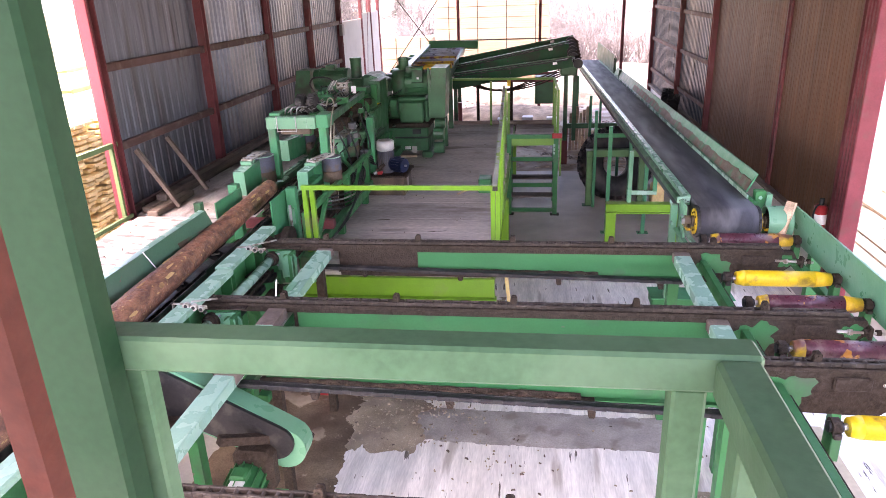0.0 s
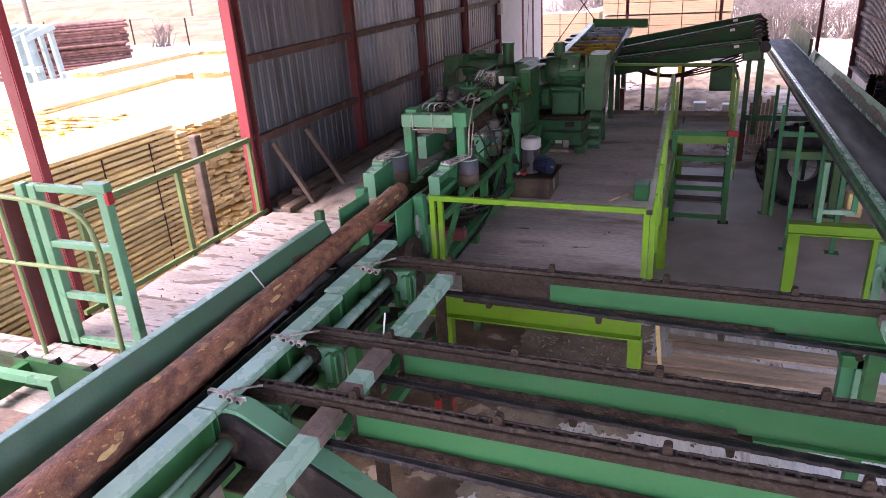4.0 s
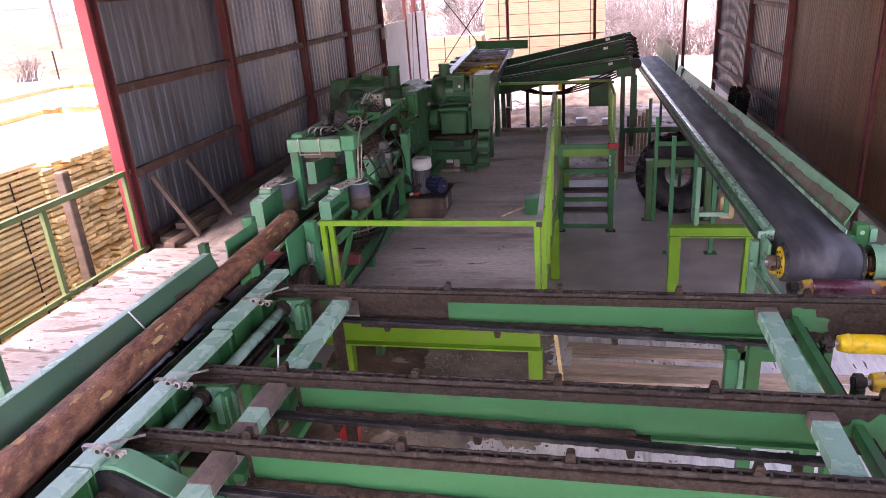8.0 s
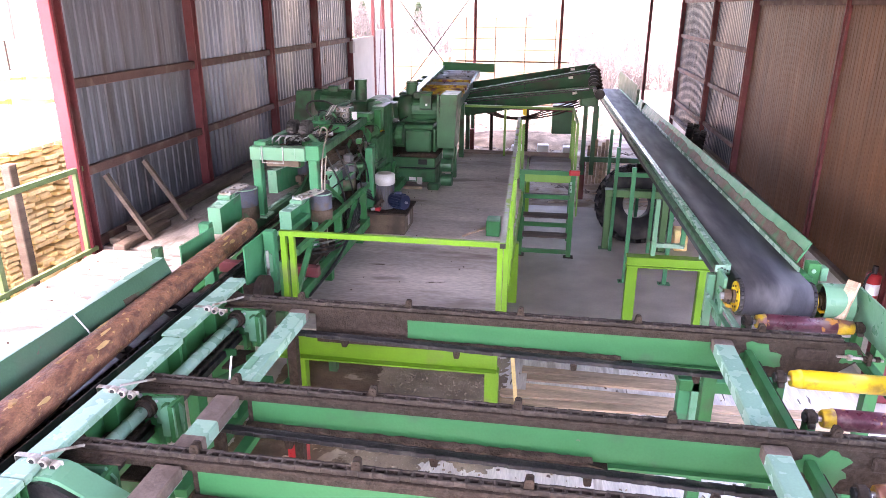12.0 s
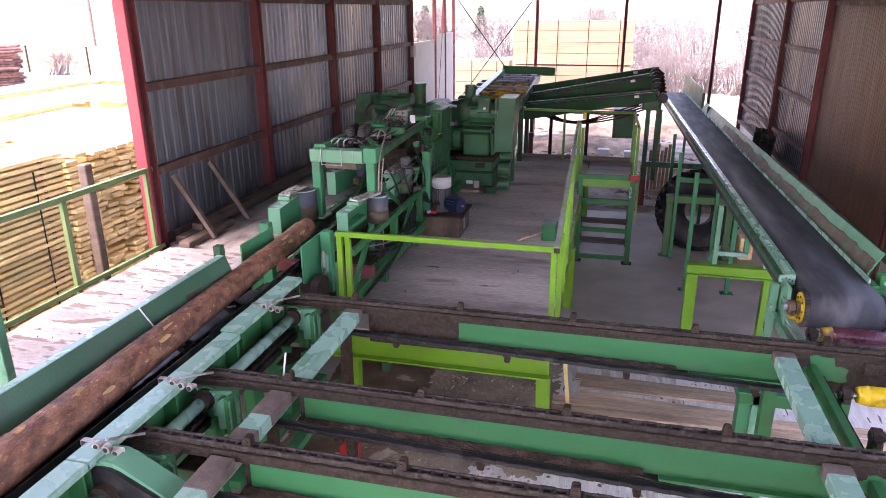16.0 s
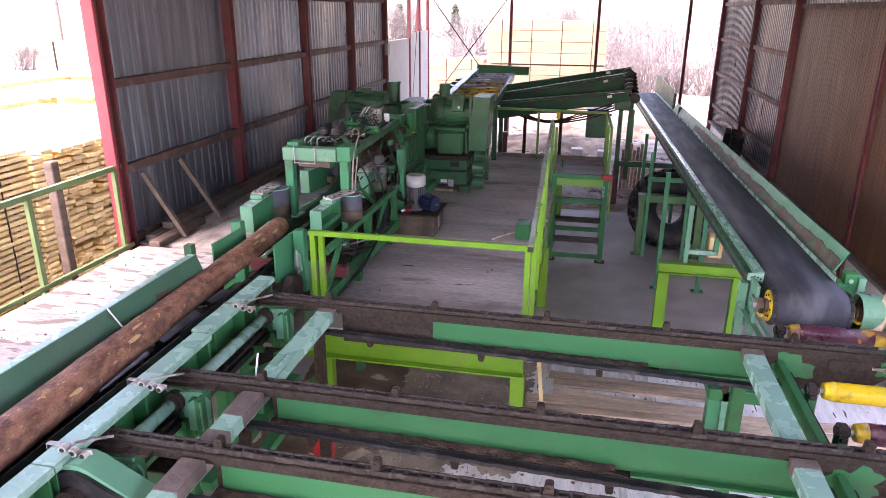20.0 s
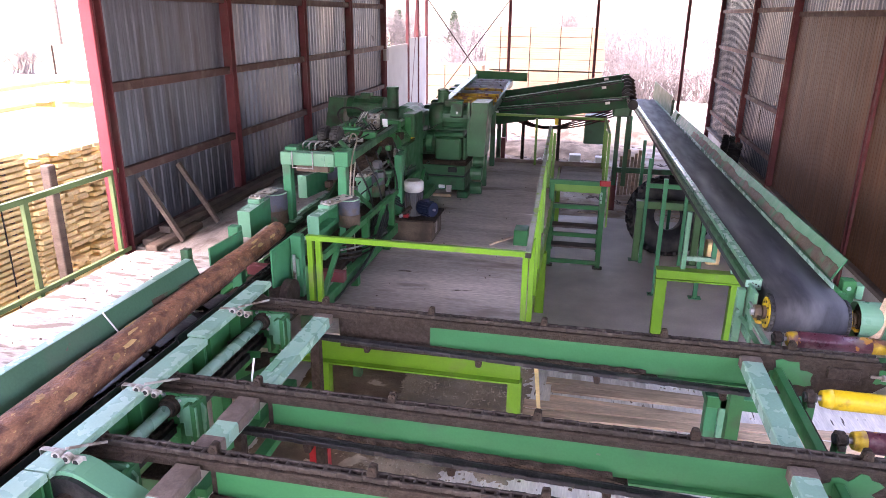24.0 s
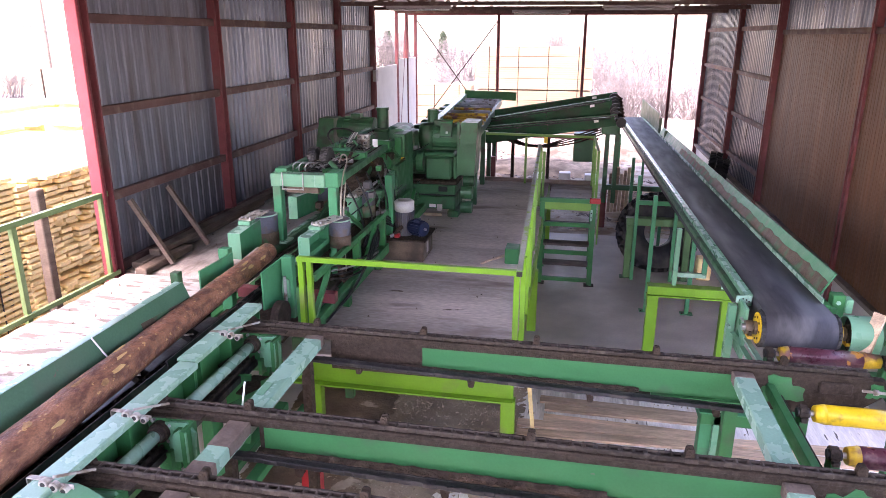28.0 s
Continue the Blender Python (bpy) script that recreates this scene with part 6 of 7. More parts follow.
part("red_leg", B(((0.72, 16.9, 0), (0.86, 17.04, 0.95))), "oxide", chute, "red steel stub leg")
part("cross_tie", B(((0.8, 16.8, 0.95), (2.1, 16.88, 1.07))), "dark", chute)
part("hopper", B(((0.02, 17.9, 1.4), (0.55, 18.5, 2.1), 0.02)), "dark", chute)
for k in range(4):
    hose("hanging_chain", [(-2.0, 16.6 + 0.4 * k, 2.25), (-1.0, 16.6 + 0.4 * k, 1.95 - 0.05 * k), (0.0, 16.6 + 0.4 * k, 2.05), (0.7, 16.6 + 0.4 * k, 2.3)], 0.018, "grime", chute, "slack return chain")
for p, q in (((-2.1, 17.0, 2.15), (0.6, 17.4, 2.05)), ((-2.1, 18.0, 2.05), (0.6, 18.0, 2.2))):
    part("red_tie", R((p, q, 0.05, 0.06)), "oxide", chute)
for x in (-1.5, -0.6):
    part("post", B(((x - 0.04, 18.0, 0), (x + 0.04, 18.1, 2.2))), "grime", chute)
part("red_leg", B(((-2.02, 17.6, 0), (-1.9, 17.75, 1.5))), "oxide", chute)

# steps and landing rail
steps = thing("steps", (0, 12.8, 0), "green steel steps with dark worn wooden treads", "stairs")
for x in (-0.47, 0.44):
    part("post", B(((x - 0.045, 12.68, 0.01), (x + 0.045, 12.76, 1.62), 0.006)), "green", steps)
    part("rear_post", B(((x - 0.04, 13.62, 0.01), (x + 0.04, 13.69, 1.26), 0.006)), "green", steps)
    part("stringer", R(((x, 12.78, 0.10), (x, 13.66, 1.22), 0.04, 0.12)), "dark", steps)
    part("foot", B(((x - 0.09, 12.64, 0), (x + 0.09, 12.80, 0.012))), "grime", steps)
part("top_bar", B(((-0.52, 12.67, 1.56), (0.49, 12.77, 1.635), 0.006)), "green", steps)
part("front_plate", B(((-0.425, 12.70, 1.42), (0.395, 12.72, 1.56))), "railgreen", steps)
for z in (1.15, 0.62, 0.10):
    part("cross_bar", B(((-0.425, 12.69, z - 0.04), (0.395, 12.75, z + 0.035), 0.005)), "green", steps)
for y, z in ((12.92, 0.33), (13.17, 0.64), (13.43, 0.95)):
    part("tread", B(((-0.45, y - 0.13, z), (0.42, y + 0.13, z + 0.04), 0.005)), "darktread", steps)
part("red_handle", B(((0.36, 12.62, 1.57), (0.55, 12.68, 1.67), 0.012)), "red", steps, "red grip")
part("latch", B(((0.385, 12.66, 1.25), (0.425, 12.675, 1.45), 0.004)), "palemint", steps)
for z in (1.31, 1.39):
    part("latch_hole", T(((0.405, 12.656, z), (0.405, 12.659, z), 0.012, 8)), "black", steps)
part("side_strip", B(((0.515, 12.70, 0.80), (0.545, 12.73, 1.56), 0.004)), "railgreen", steps)
single("landing", B(((-0.40, 13.7, 1.20), (0.5, 15.7, 1.27))), "plank", "grey plank landing at the head of the steps", "landing", "structure")
lr = thing("landing_railing", (0, 14, PLAT), "dull lime green landing rail of slim bars", "railing")
for x, y in ((0.50, 13.75), (0.46, 14.3), (-0.52, 13.75), (-0.60, 14.2), (-1.0, 15.6), (0.46, 15.6)):
    part("post", B(((x - 0.025, y - 0.025, 1.27), (x + 0.025, y + 0.025, 2.30))), "railgreen", lr)
part("rail", R(((0.50, 13.7, 2.32), (0.46, 15.6, 2.34), 0.05, 0.04)), "railgreen", lr)
part("rail", R(((-2.0, 15.6, 2.36), (0.46, 15.6, 2.34), 0.05, 0.05)), "railgreen", lr)
part("yellow_tag", B(((-0.62, 15.57, 2.18), (-0.54, 15.575, 2.32))), "yellow", lr)

# tyre and table under the belt
def tyre(c, r, w, tilt, label, rim=True):
    t = thing("tyre", (c[0], c[1], 0), label, "tyre", "tyres")
    bm = bmesh.new()
    prof = [(-w * 0.36, r * 0.37), (-w * 0.5, r * 0.66), (-w * 0.47, r * 0.86), (-w * 0.36, r * 0.93), (w * 0.36, r * 0.93), (w * 0.47, r * 0.86), (w * 0.5, r * 0.66), (w * 0.36, r * 0.37)]
    n = 36
    ring = []
    m = Matrix.Translation(c) @ Matrix.Rotation(tilt[2], 4, "Z") @ Matrix.Rotation(tilt[0], 4, "X")
    for k in range(n):
        a = k / n * math.tau
        ring.append([bm.verts.new(m @ Vector((math.cos(a) * q, y, math.sin(a) * q))) for y, q in prof])
    for k in range(n):
        for j in range(len(prof)):
            bm.faces.new((ring[k][j], ring[(k + 1) % n][j], ring[(k + 1) % n][(j + 1) % 8], ring[k][(j + 1) % 8]))
    bmesh.ops.recalc_face_normals(bm, faces=bm.faces)
    part("carcass", bm, "rubber", t, "", True)
    bm = bmesh.new()
    for k in range(26):
        for s in (-1, 1):
            a = (k + 0.25 * s) / 26 * math.tau
            p = Vector((math.cos(a) * r * 0.985, s * w * 0.06, math.sin(a) * r * 0.985))
            q = Vector((math.cos(a + 0.12) * r * 0.955, s * w * 0.49, math.sin(a + 0.12) * r * 0.955))
            bar(bm, m @ p, m @ q, r * 0.10, r * 0.09, tuple(m.to_3x3() @ Vector((-math.sin(a), 0, math.cos(a)))))
    part("tread", bm, "rubber", t)
    return t


tyre((1.74, 14.05, 0.73), 0.77, 0.56, (radians(-15), 0, radians(4)), "large black tractor tyre leaning under the conveyor")
tb = thing("table_frame", (1.6, 12.9, 0), "green steel table frame over the tyre", "frame")
part("top", B(((1.08, 13.30, 1.04), (2.25, 13.42, 1.17), 0.008)), "table", tb)
part("top_flange", B(((1.07, 13.27, 1.17), (2.26, 13.45, 1.185))), "table", tb)
for x in (1.15, 2.20):
    for y in (13.36,):
        part("leg", B(((x - 0.06, y - 0.06, 0.01), (x + 0.06, y + 0.06, 1.04), 0.006)), "table", tb)
        part("foot", B(((x - 0.12, y - 0.09, 0), (x + 0.12, y + 0.09, 0.012))), "dark", tb)
sf = thing("belt_support", (1.7, 9.64, 1.206), "mint green welded support frame standing on the lime portal", "frame")
part("upright", B(((1.43, 9.61, 1.206), (1.49, 9.67, bz(9.6) - 0.10), 0.004)), "mint", sf)
part("upright", B(((1.80, 9.61, 1.36), (1.86, 9.67, bz(9.6) - 0.34), 0.004)), "sea", sf)
part("tie", B(((1.49, 9.61, 1.33), (1.86, 9.67, 1.39), 0.004)), "palemint", sf)
cf = thing("belt_trestle", (1.6, 13.2, 0), "slim green steel trestle under the belt", "trestle")
for x in (1.24, 1.94):
    part("upright", B(((x - 0.03, 13.2, 0), (x + 0.03, 13.26, 2.0), 0.004)), "sea", cf)
part("tie", B(((1.27, 13.2, 1.46), (1.91, 13.26, 1.54), 0.004)), "sea", cf)
single("orange_box", B(((2.45, 13.4, 0), (2.7, 13.7, 0.42), 0.02)), "lumber", "small orange-brown wooden box on the floor", "box")

for c, r in (((3.62, 18.2, 1.1), 0.45), ((3.62, 19.1, 1.12), 0.45), ((3.64, 17.3, 0.45), 0.45)):
    tyre(c, r, 0.3, (0.1, 0, radians(78)), "worn black tyre stacked against the wall")
single("tyre_crate", B(((3.3, 16.8, 0), (3.95, 19.6, 0.65), 0.02)), "oldwood", "old timber crate by the wall", "crate")

ext = thing("fire_extinguisher", (3.865, 8.72, 0.98), "red fire extinguisher hung on the wall end", "extinguisher")
part("cylinder", T(((3.865, 8.72, 1.0), (3.865, 8.72, 1.46), 0.085, 18, None, 0.02)), "red", ext, "", True)
part("valve", T(((3.865, 8.72, 1.46), (3.865, 8.72, 1.55), 0.03, 10)), "black", ext)
part("label_bar", T(((3.865, 8.72, 1.20), (3.865, 8.72, 1.34), 0.0865, 18)), "white", ext, "pale label")
part("bracket", B(((3.85, 8.78, 1.1), (3.99, 8.82, 1.16))), "steel", ext)
hose("hose", [(3.865, 8.72, 1.47), (3.78, 8.67, 1.44), (3.775, 8.67, 1.15)], 0.012, "black", ext)

# ---- west side: rail, gate, stairs ----
wr = thing("walkway_railing", (-5.5, 6, DECK), "dull green steel hand rail along the walkway edge", "railing")
part("top_rail", R(((-5.5, 4.75, 2.58), (-5.5, 7.7, 2.58), 0.05, 0.06)), "olive", wr)
for y in (4.85, 6.22, 7.58):
    part("post", B(((-5.525, y - 0.03, DECK - 0.2), (-5.475, y + 0.03, 2.56))), "olive", wr)
part("toe_rail", R(((-5.47, 4.6, DECK + 0.03), (-5.47, 7.7, DECK + 0.02), 0.04, 0.05)), "olive", wr)

gate = thing("walkway_gate", (-4.8, 4.2, DECK), "mint green ladder-like steel gate across the walkway", "gate")
for x in (-5.24, -5.10, -4.36):
    part("stile", B(((x - 0.045, 4.14, DECK), (x + 0.045, 4.22, 3.06), 0.006)), "mint", gate)
for z in (1.61, 2.06, 2.54, 3.03):
    part("rung", B(((-5.06, 4.15, z - 0.03), (-4.40, 4.21, z + 0.03), 0.005)), "mint", gate)
part("side_latch", B(((-4.50, 4.12, 3.03), (-4.28, 4.20, 3.11), 0.006)), "mint", gate)
part("red_latch", B(((-4.30, 4.115, 2.94), (-4.26, 4.18, 3.04), 0.006)), "red", gate, "red plastic latch")
single("gate_post", B(((-5.50, 4.05, 0), (-5.36, 4.20, 2.95), 0.01)), "oxide", "brown steel post beside the gate", "post")

st = thing("gangway", (-5.6, 4.2, 0), "grey plank gangway with a green edge beam and round pipe rails", "gangway")
for k in range(9):
    part("plank", B(((-4.36 - k * 0.30 - 0.29, 3.90, 1.50), (-4.36 - k * 0.30, 4.13, 1.56), 0.004)), "deckplank", st)
bm = bmesh.new()
prism(bm, [(-4.33, 1.535), (-7.2, 1.56), (-7.2, 1.24), (-5.15, 1.24), (-4.40, 1.44)], "y", 3.84, 3.895)
part("edge_beam", bm, "dark", st)
for k in range(5):
    bm = bmesh.new()
    x = -4.66 - k * 0.40
    prism(bm, [(x - 0.075, 1.545), (x + 0.055, 1.545), (x + 0.03, 1.595)], "y", 3.845, 3.90)
    part("cleat", bm, "black", st)
for x in (-4.5, -7.0):
    part("leg", B(((x - 0.05, 3.95, 0), (x + 0.05, 4.05, 1.50))), "green", st)
hose("hand_rail", [(-7.2, 3.95, 3.08), (-5.5, 3.95, 3.03), (-4.60, 3.95, 2.96), (-4.40, 3.95, 2.90), (-4.31, 3.95, 2.72), (-4.32, 3.95, 2.2), (-4.34, 3.95, 1.55)], 0.022, "olive", st)
part("mid_rail", T(((-7.2, 3.95, 2.42), (-4.34, 3.95, 2.44), 0.018, 10)), "olive", st)
part("rail_post", T(((-5.25, 3.95, 3.0), (-5.25, 3.95, 1.55), 0.018, 10)), "olive", st)
part("rail_post", T(((-6.2, 3.95, 3.04), (-6.2, 3.95, 1.55), 0.018, 10)), "olive", st)
single("tube_barrier", R(((-6.3, 3.60, 1.545), (-4.78, 3.62, 1.555), 0.07, 0.07), ((-4.815, 3.62, 1.52), (-4.815, 3.62, 1.28), 0.06, 0.07, (1, 0, 0))), "mint", "square steel tube barrier below the stairs", "barrier")
low = single("lower_deck", B(((-8.6, 0.5, 1.18), (-3.75, 3.80, 1.28))), "deckplank", "grey lower timber deck", "deck", "structure")
single("deck_support", B(((-5.9, 1.5, 0), (-5.7, 1.7, 1.02)), ((-4.2, 1.5, 0), (-4.0, 1.7, 1.02)), ((-5.9, 3.2, 0), (-5.7, 3.4, 1.02)), ((-4.2, 3.2, 0), (-4.0, 3.4, 1.02))), "oldwood", "timber legs under the lower deck", "support", "structure")
single("timber_post", B(((-6.155, 7.22, 0), (-6.035, 7.34, 2.70), 0.012)), "oldwood", "weathered square timber post in the yard", "post")

# timber braces and boards by the west wall
for y, dy in ((8.07, 0.1), (8.92, 0.14)):
    single("timber_brace", R(((-5.46, y, 2.42), (-5.02, y + dy, DECK + 0.0), 0.09, 0.05)), "oldwood", "grey timber prop leaning on the steel wall", "prop", "", "timber props")
for k, (x, y0, y1, z) in enumerate(((-5.36, 7.9, 11.5, 0.0), (-5.18, 7.7, 8.8, 0.0), (-5.30, 8.2, 13.0, 0.09))):
    single("old_beam", B(((x - 0.08, y0, DECK - 0.02 + z), (x + 0.08, y1, DECK + 0.07 + z), 0.012)), "oldwood", "old grey timber beam lying along the wall", "timber", "", "old beams")
single("cable_box", B(((XL + 0.06, 19.1, 3.2), (XL + 0.16, 19.3, 3.5), 0.01)), "board", "grey electrical box on the wall end", "box")

# chain drive motor below the deck
dm = thing("chain_drive", (-2.0, 3.2, 0.9), "green geared motor with an oval chain guard", "motor")
bm = bmesh.new()
pts = []
p0, p1, rr = Vector((-2.62, 1.83)), Vector((-1.72, 1.36)), 0.20
ang = math.atan2(p1.y - p0.y, p1.x - p0.x)
for k in range(11):
    a = ang + math.pi / 2 + k / 10 * math.pi
    pts.append((p0.x + math.cos(a) * rr, p0.y + math.sin(a) * rr))
for k in range(11):
    a = ang - math.pi / 2 + k / 10 * math.pi
    pts.append((p1.x + math.cos(a) * rr * 0.8, p1.y + math.sin(a) * rr * 0.8))
prism(bm, pts, "y", 3.16, 3.32)
part("chain_guard", bm, "mint", dm)
bm = bmesh.new()
prism(bm, [(p0.x + (x - p0.x) * 0.93, p0.y + (z - p0.y) * 0.86) for x, z in pts], "y", 3.13, 3.159)
part("chain", bm, "black", dm, "greasy black drive chain")
part("sprocket", T(((-2.62, 3.08, 1.83), (-2.62, 3.13, 1.83), 0.08, 16)), "grime", dm)
part("lower_shaft", T(((-2.55, 1.9, 1.82), (-2.62, 3.08, 1.83), 0.045, 14)), "mint", dm, "", True)
motor(dm, (-1.92, 2.86, 1.22), (0.1, -1, 0), 0.125, 0.40, "green", "drive_motor")
part("gearbox", B(((-2.05, 3.0, 1.08), (-1.76, 3.16, 1.42), 0.04)), "grime", dm)
part("name_plate", B(((-1.96, 2.70, 1.355), (-1.86, 2.80, 1.362))), "white", dm)
part("motor_base", B(((-2.1, 2.6, 0.98), (-1.7, 3.1, 1.06))), "green", dm)
part("motor_leg", B(((-2.0, 2.8, 0), (-1.85, 2.95, 0.98))), "green", dm)
part("brace", R(((-2.05, 2.9, 1.6), (-1.6, 3.4, 1.3), 0.06, 0.06)), "grime", dm)
for x, y in ((-2.35, 3.75), (-2.5, 4.7), (-2.36, 5.2)):
    single("flat_bar", R(((x, y, CT - 0.30), (x + 0.15, y + 0.45, CT - 0.34), 0.12, 0.05)), "green", "green flat bar under the bearing brackets", "bar", "", "flat bars")
for y in (4.52,):
    single("steel_peg", R(((-2.22, y, CT - 0.12), (-2.20, y + 0.04, CT + 0.09), 0.010, 0.010)), "white", "thin white marking rod", "rod", "", "marking rods")
for y in (4.62,):
    single("steel_peg", R(((-3.325, y, 2.09), (-3.395, y - 0.06, 2.28), 0.022, 0.010), ((-3.335, y - 0.05, 2.075), (-3.315, y + 0.07, 2.095), 0.02, 0.04)), "white", "thin white T-shaped rod on the trough plate", "rod", "", "marking rods")

# guard rail of the operator's stand, passed at the start
gr = thing("guard_rail", (-0.2, 0.2, 2.2), "green steel guard rail of the operator's stand", "railing")
part("front_bar", B(((-0.74, 0.21, 3.803), (0.33, 0.27, 3.866), 0.006)), "litsage", gr)
part("side_bar", B(((0.262, -1.6, 3.800), (0.325, 0.21, 3.862), 0.006)), "litsage", gr)
part("leg", B(((0.208, 0.215, 2.2), (0.258, 0.265, 3.806), 0.005)), "litsage", gr)
part("leg", B(((0.272, 0.10, 2.2), (0.322, 0.15, 3.803), 0.005)), "litsage", gr)
part("leg", B(((-0.70, 0.225, 2.2), (-0.625, 0.268, 3.803), 0.005)), "litsage", gr)
# shade on the post is put into its darker green
single("stand_post", B(((-0.768, 0.15, 2.2), (-0.640, 0.2095, 5.55), 0.008)), "shadesage", "thick green steel post of the operator's stand, coloured as in shade", "post")
single("door_jamb", R(((-0.492, -0.16, 2.2), (-0.492, -0.16, 5.55), 0.030, 0.028)), "jamb", "brown steel door jamb of the operator's stand", "door jamb")
single("stand_wall", B(((-0.72, -1.9, 2.2), (-0.70, -0.40, 5.55))), "galv", "grey sheet side wall of the operator's stand", "wall", "structure")
# unseen roof and posts, added to keep sun off the guard rail
cab = thing("shade_roof", (0, -1, 5.5), "unseen sheet roof added to shade the operator's stand", "roof", "", "structure")
part("sheet", B(((-1.7, -2.5, 5.56), (1.5, 0.50, 5.60))), "roof", cab)
for x in (-1.6, 1.4):
    part("post", B(((x - 0.05, -2.4, 0), (x + 0.05, -2.3, 5.56))), "oxide", cab)
single("stand_floor", B(((-0.95, -1.9, 2.1), (0.5, 0.32, 2.2))), "plank", "plank floor of the operator's stand", "floor", "structure")
for x in (-0.85, 0.4):
    single("stand_leg", B(((x - 0.06, -1.5, 0), (x + 0.06, -1.38, 2.1))), "green", "green leg of the operator's stand", "leg", "structure")

# ---- yard ----
rnd = random.Random(11)
sa = thing("lumber_stack", (-7.3, 5.2, 0), "tall stack of fresh yellow boards on stickers", "lumber stack", "", "")
part("bearer", B(((-7.7, 3.4, -0.02), (-6.8, 3.55, 0.10)), ((-7.7, 7.0, -0.02), (-6.8, 7.15, 0.10))), "oldwood", sa)
bm_ = bmesh.new()
box(bm_, (-0.105, -2.45, 0), (0.105, 2.45, 0.048), 0.004)
me = mesh_of("board", bm_, "lumber")
for k in range(35):
    z = 0.10 + k * 0.0758
    for j in range(5 if k > 32 else 2):
        piece("board", me, sa, (-6.90 - j * 0.225 + rnd.uniform(-0.012, 0.012), 5.28 + rnd.uniform(-0.05, 0.05), z))
part("core", B(((-7.9, 2.9, 0.1), (-7.33, 7.7, 2.56))), "lumber", sa)
bm_ = bmesh.new()
for y in (3.2, 4.6, 6.0, 7.4):
    for k in range(34):
        box(bm_, (-7.8, y - 0.02, 0.148 + k * 0.0758), (-6.83, y + 0.02, 0.1755 + k * 0.0758))
part("sticker", bm_, "oldwood", sa)["kind"] = "stuff"
part("strap", B(((-6.792, 6.4, 0.1), (-6.786, 6.42, 2.58)), ((-6.792, 7.2, 0.1), (-6.786, 7.22, 2.58))), "black", sa)

sb = thing("lumber_stack", (-8, 9, 0), "stack of loose yellow boards with uneven ends", "lumber stack")
bm_ = bmesh.new()
box(bm_, (-1.4, -0.105, 0), (0, 0.105, 0.052), 0.004)
me = mesh_of("board", bm_, "lumber")
for k in range(33):
    pack = k // 8
    z = 0.02 + k * 0.079 + pack * 0.010
    for j in range(7):
        y = 8.05 + j * 0.238 + rnd.uniform(-0.02, 0.02) + (0.05 if pack % 2 else 0)
        x = -6.72 - rnd.random() ** 2 * 0.16 - (0.05 if (k % 8) == 7 else 0)
        piece("board", me, sb, (x, y, z + rnd.uniform(0, 0.012)), (rnd.uniform(-0.03, 0.03), rnd.uniform(-0.008, 0.008), rnd.uniform(-0.02, 0.02)))
part("core", B(((-8.6, 7.95, 0), (-7.2, 9.6, 2.52))), "lumber", sb)
sb2 = thing("lumber_stack", (-6.9, 7.85, 0), "narrow column of yellow board ends", "lumber stack")
for k in range(33):
    piece("board", me, sb2, (-6.72 - rnd.random() ** 2 * 0.08, 7.80, 0.03 + k * 0.0785), (0, 0, rnd.uniform(-0.02, 0.02)))
part("core", B(((-8.0, 7.74, 0), (-7.3, 7.9, 2.55))), "lumber", sb2)

bm_ = bmesh.new()
box(bm_, (-0.105, 0, 0), (0.105, 4.3, 0.042), 0.003)
me = mesh_of("board", bm_, "lumber")
bm_ = bmesh.new()
box(bm_, (-0.113, 0, 0), (0.113, 4.3, 0.04), 0.003)
# top boards only: glare on the stacks put into their colour
me_top = mesh_of("top_board", bm_, "bleached")
for n, x in enumerate((-8.35, -9.80, -11.25, -12.70, -14.15, -15.6)):
    for m_, y0 in enumerate((10.1, 14.75, 19.4)):
        h = 2.42 - 0.06 * ((n + m_) % 3)
        lean = -0.10
        t = thing("lumber_stack", (x + lean * (y0 - 10), y0 + 2, 0), "stack of fresh boards in a long yard row, top tone washed for glare", "lumber stack", "yard stacks")
        x0 = x + lean * (y0 - 10)
        part("core", R(((x0, y0 + 0.14, (h - 0.05) / 2), (x0 + lean * 4.2, y0 + 4.2, (h - 0.05) / 2), 1.26, h - 0.05)), "lumber", t)
        for k in range(9 if m_ == 0 and n < 5 else 1):
            for j in range(6):
                piece("board", me if k else me_top, t, (x0 - 0.575 + j * 0.232 + rnd.uniform(-0.02, 0.02) * (k > 0), y0 + rnd.uniform(-0.16, 0.06), h - 0.05 - k * 0.066), (0, rnd.uniform(-0.02, 0.02) * (k > 0), -math.atan(lean) + rnd.uniform(-0.006, 0.006)))

pile = thing("log_pile", (-35, 31, 0), "pile of reddish barked logs in the yard", "log pile")
bm_ = bmesh.new()
tube(bm_, (-3.2, 0, 0), (3.2, 0, 0), 0.078, 8)
me = mesh_of("log", bm_, "barkfar")
ax = math.atan2(0.76, 0.65)
for k in range(19):
    for j in range(11 - k // 5):
        o = (j - 5) * 0.25 + (k % 2) * 0.12 + rnd.uniform(-0.03, 0.03)
        piece("log", me, pile, (-35 - math.sin(ax) * o + rnd.uniform(-0.4, 0.4), 31 + math.cos(ax) * o + rnd.uniform(-0.3, 0.3), 0.08 + k * 0.144), (0, 0, ax + rnd.uniform(-0.03, 0.03)))

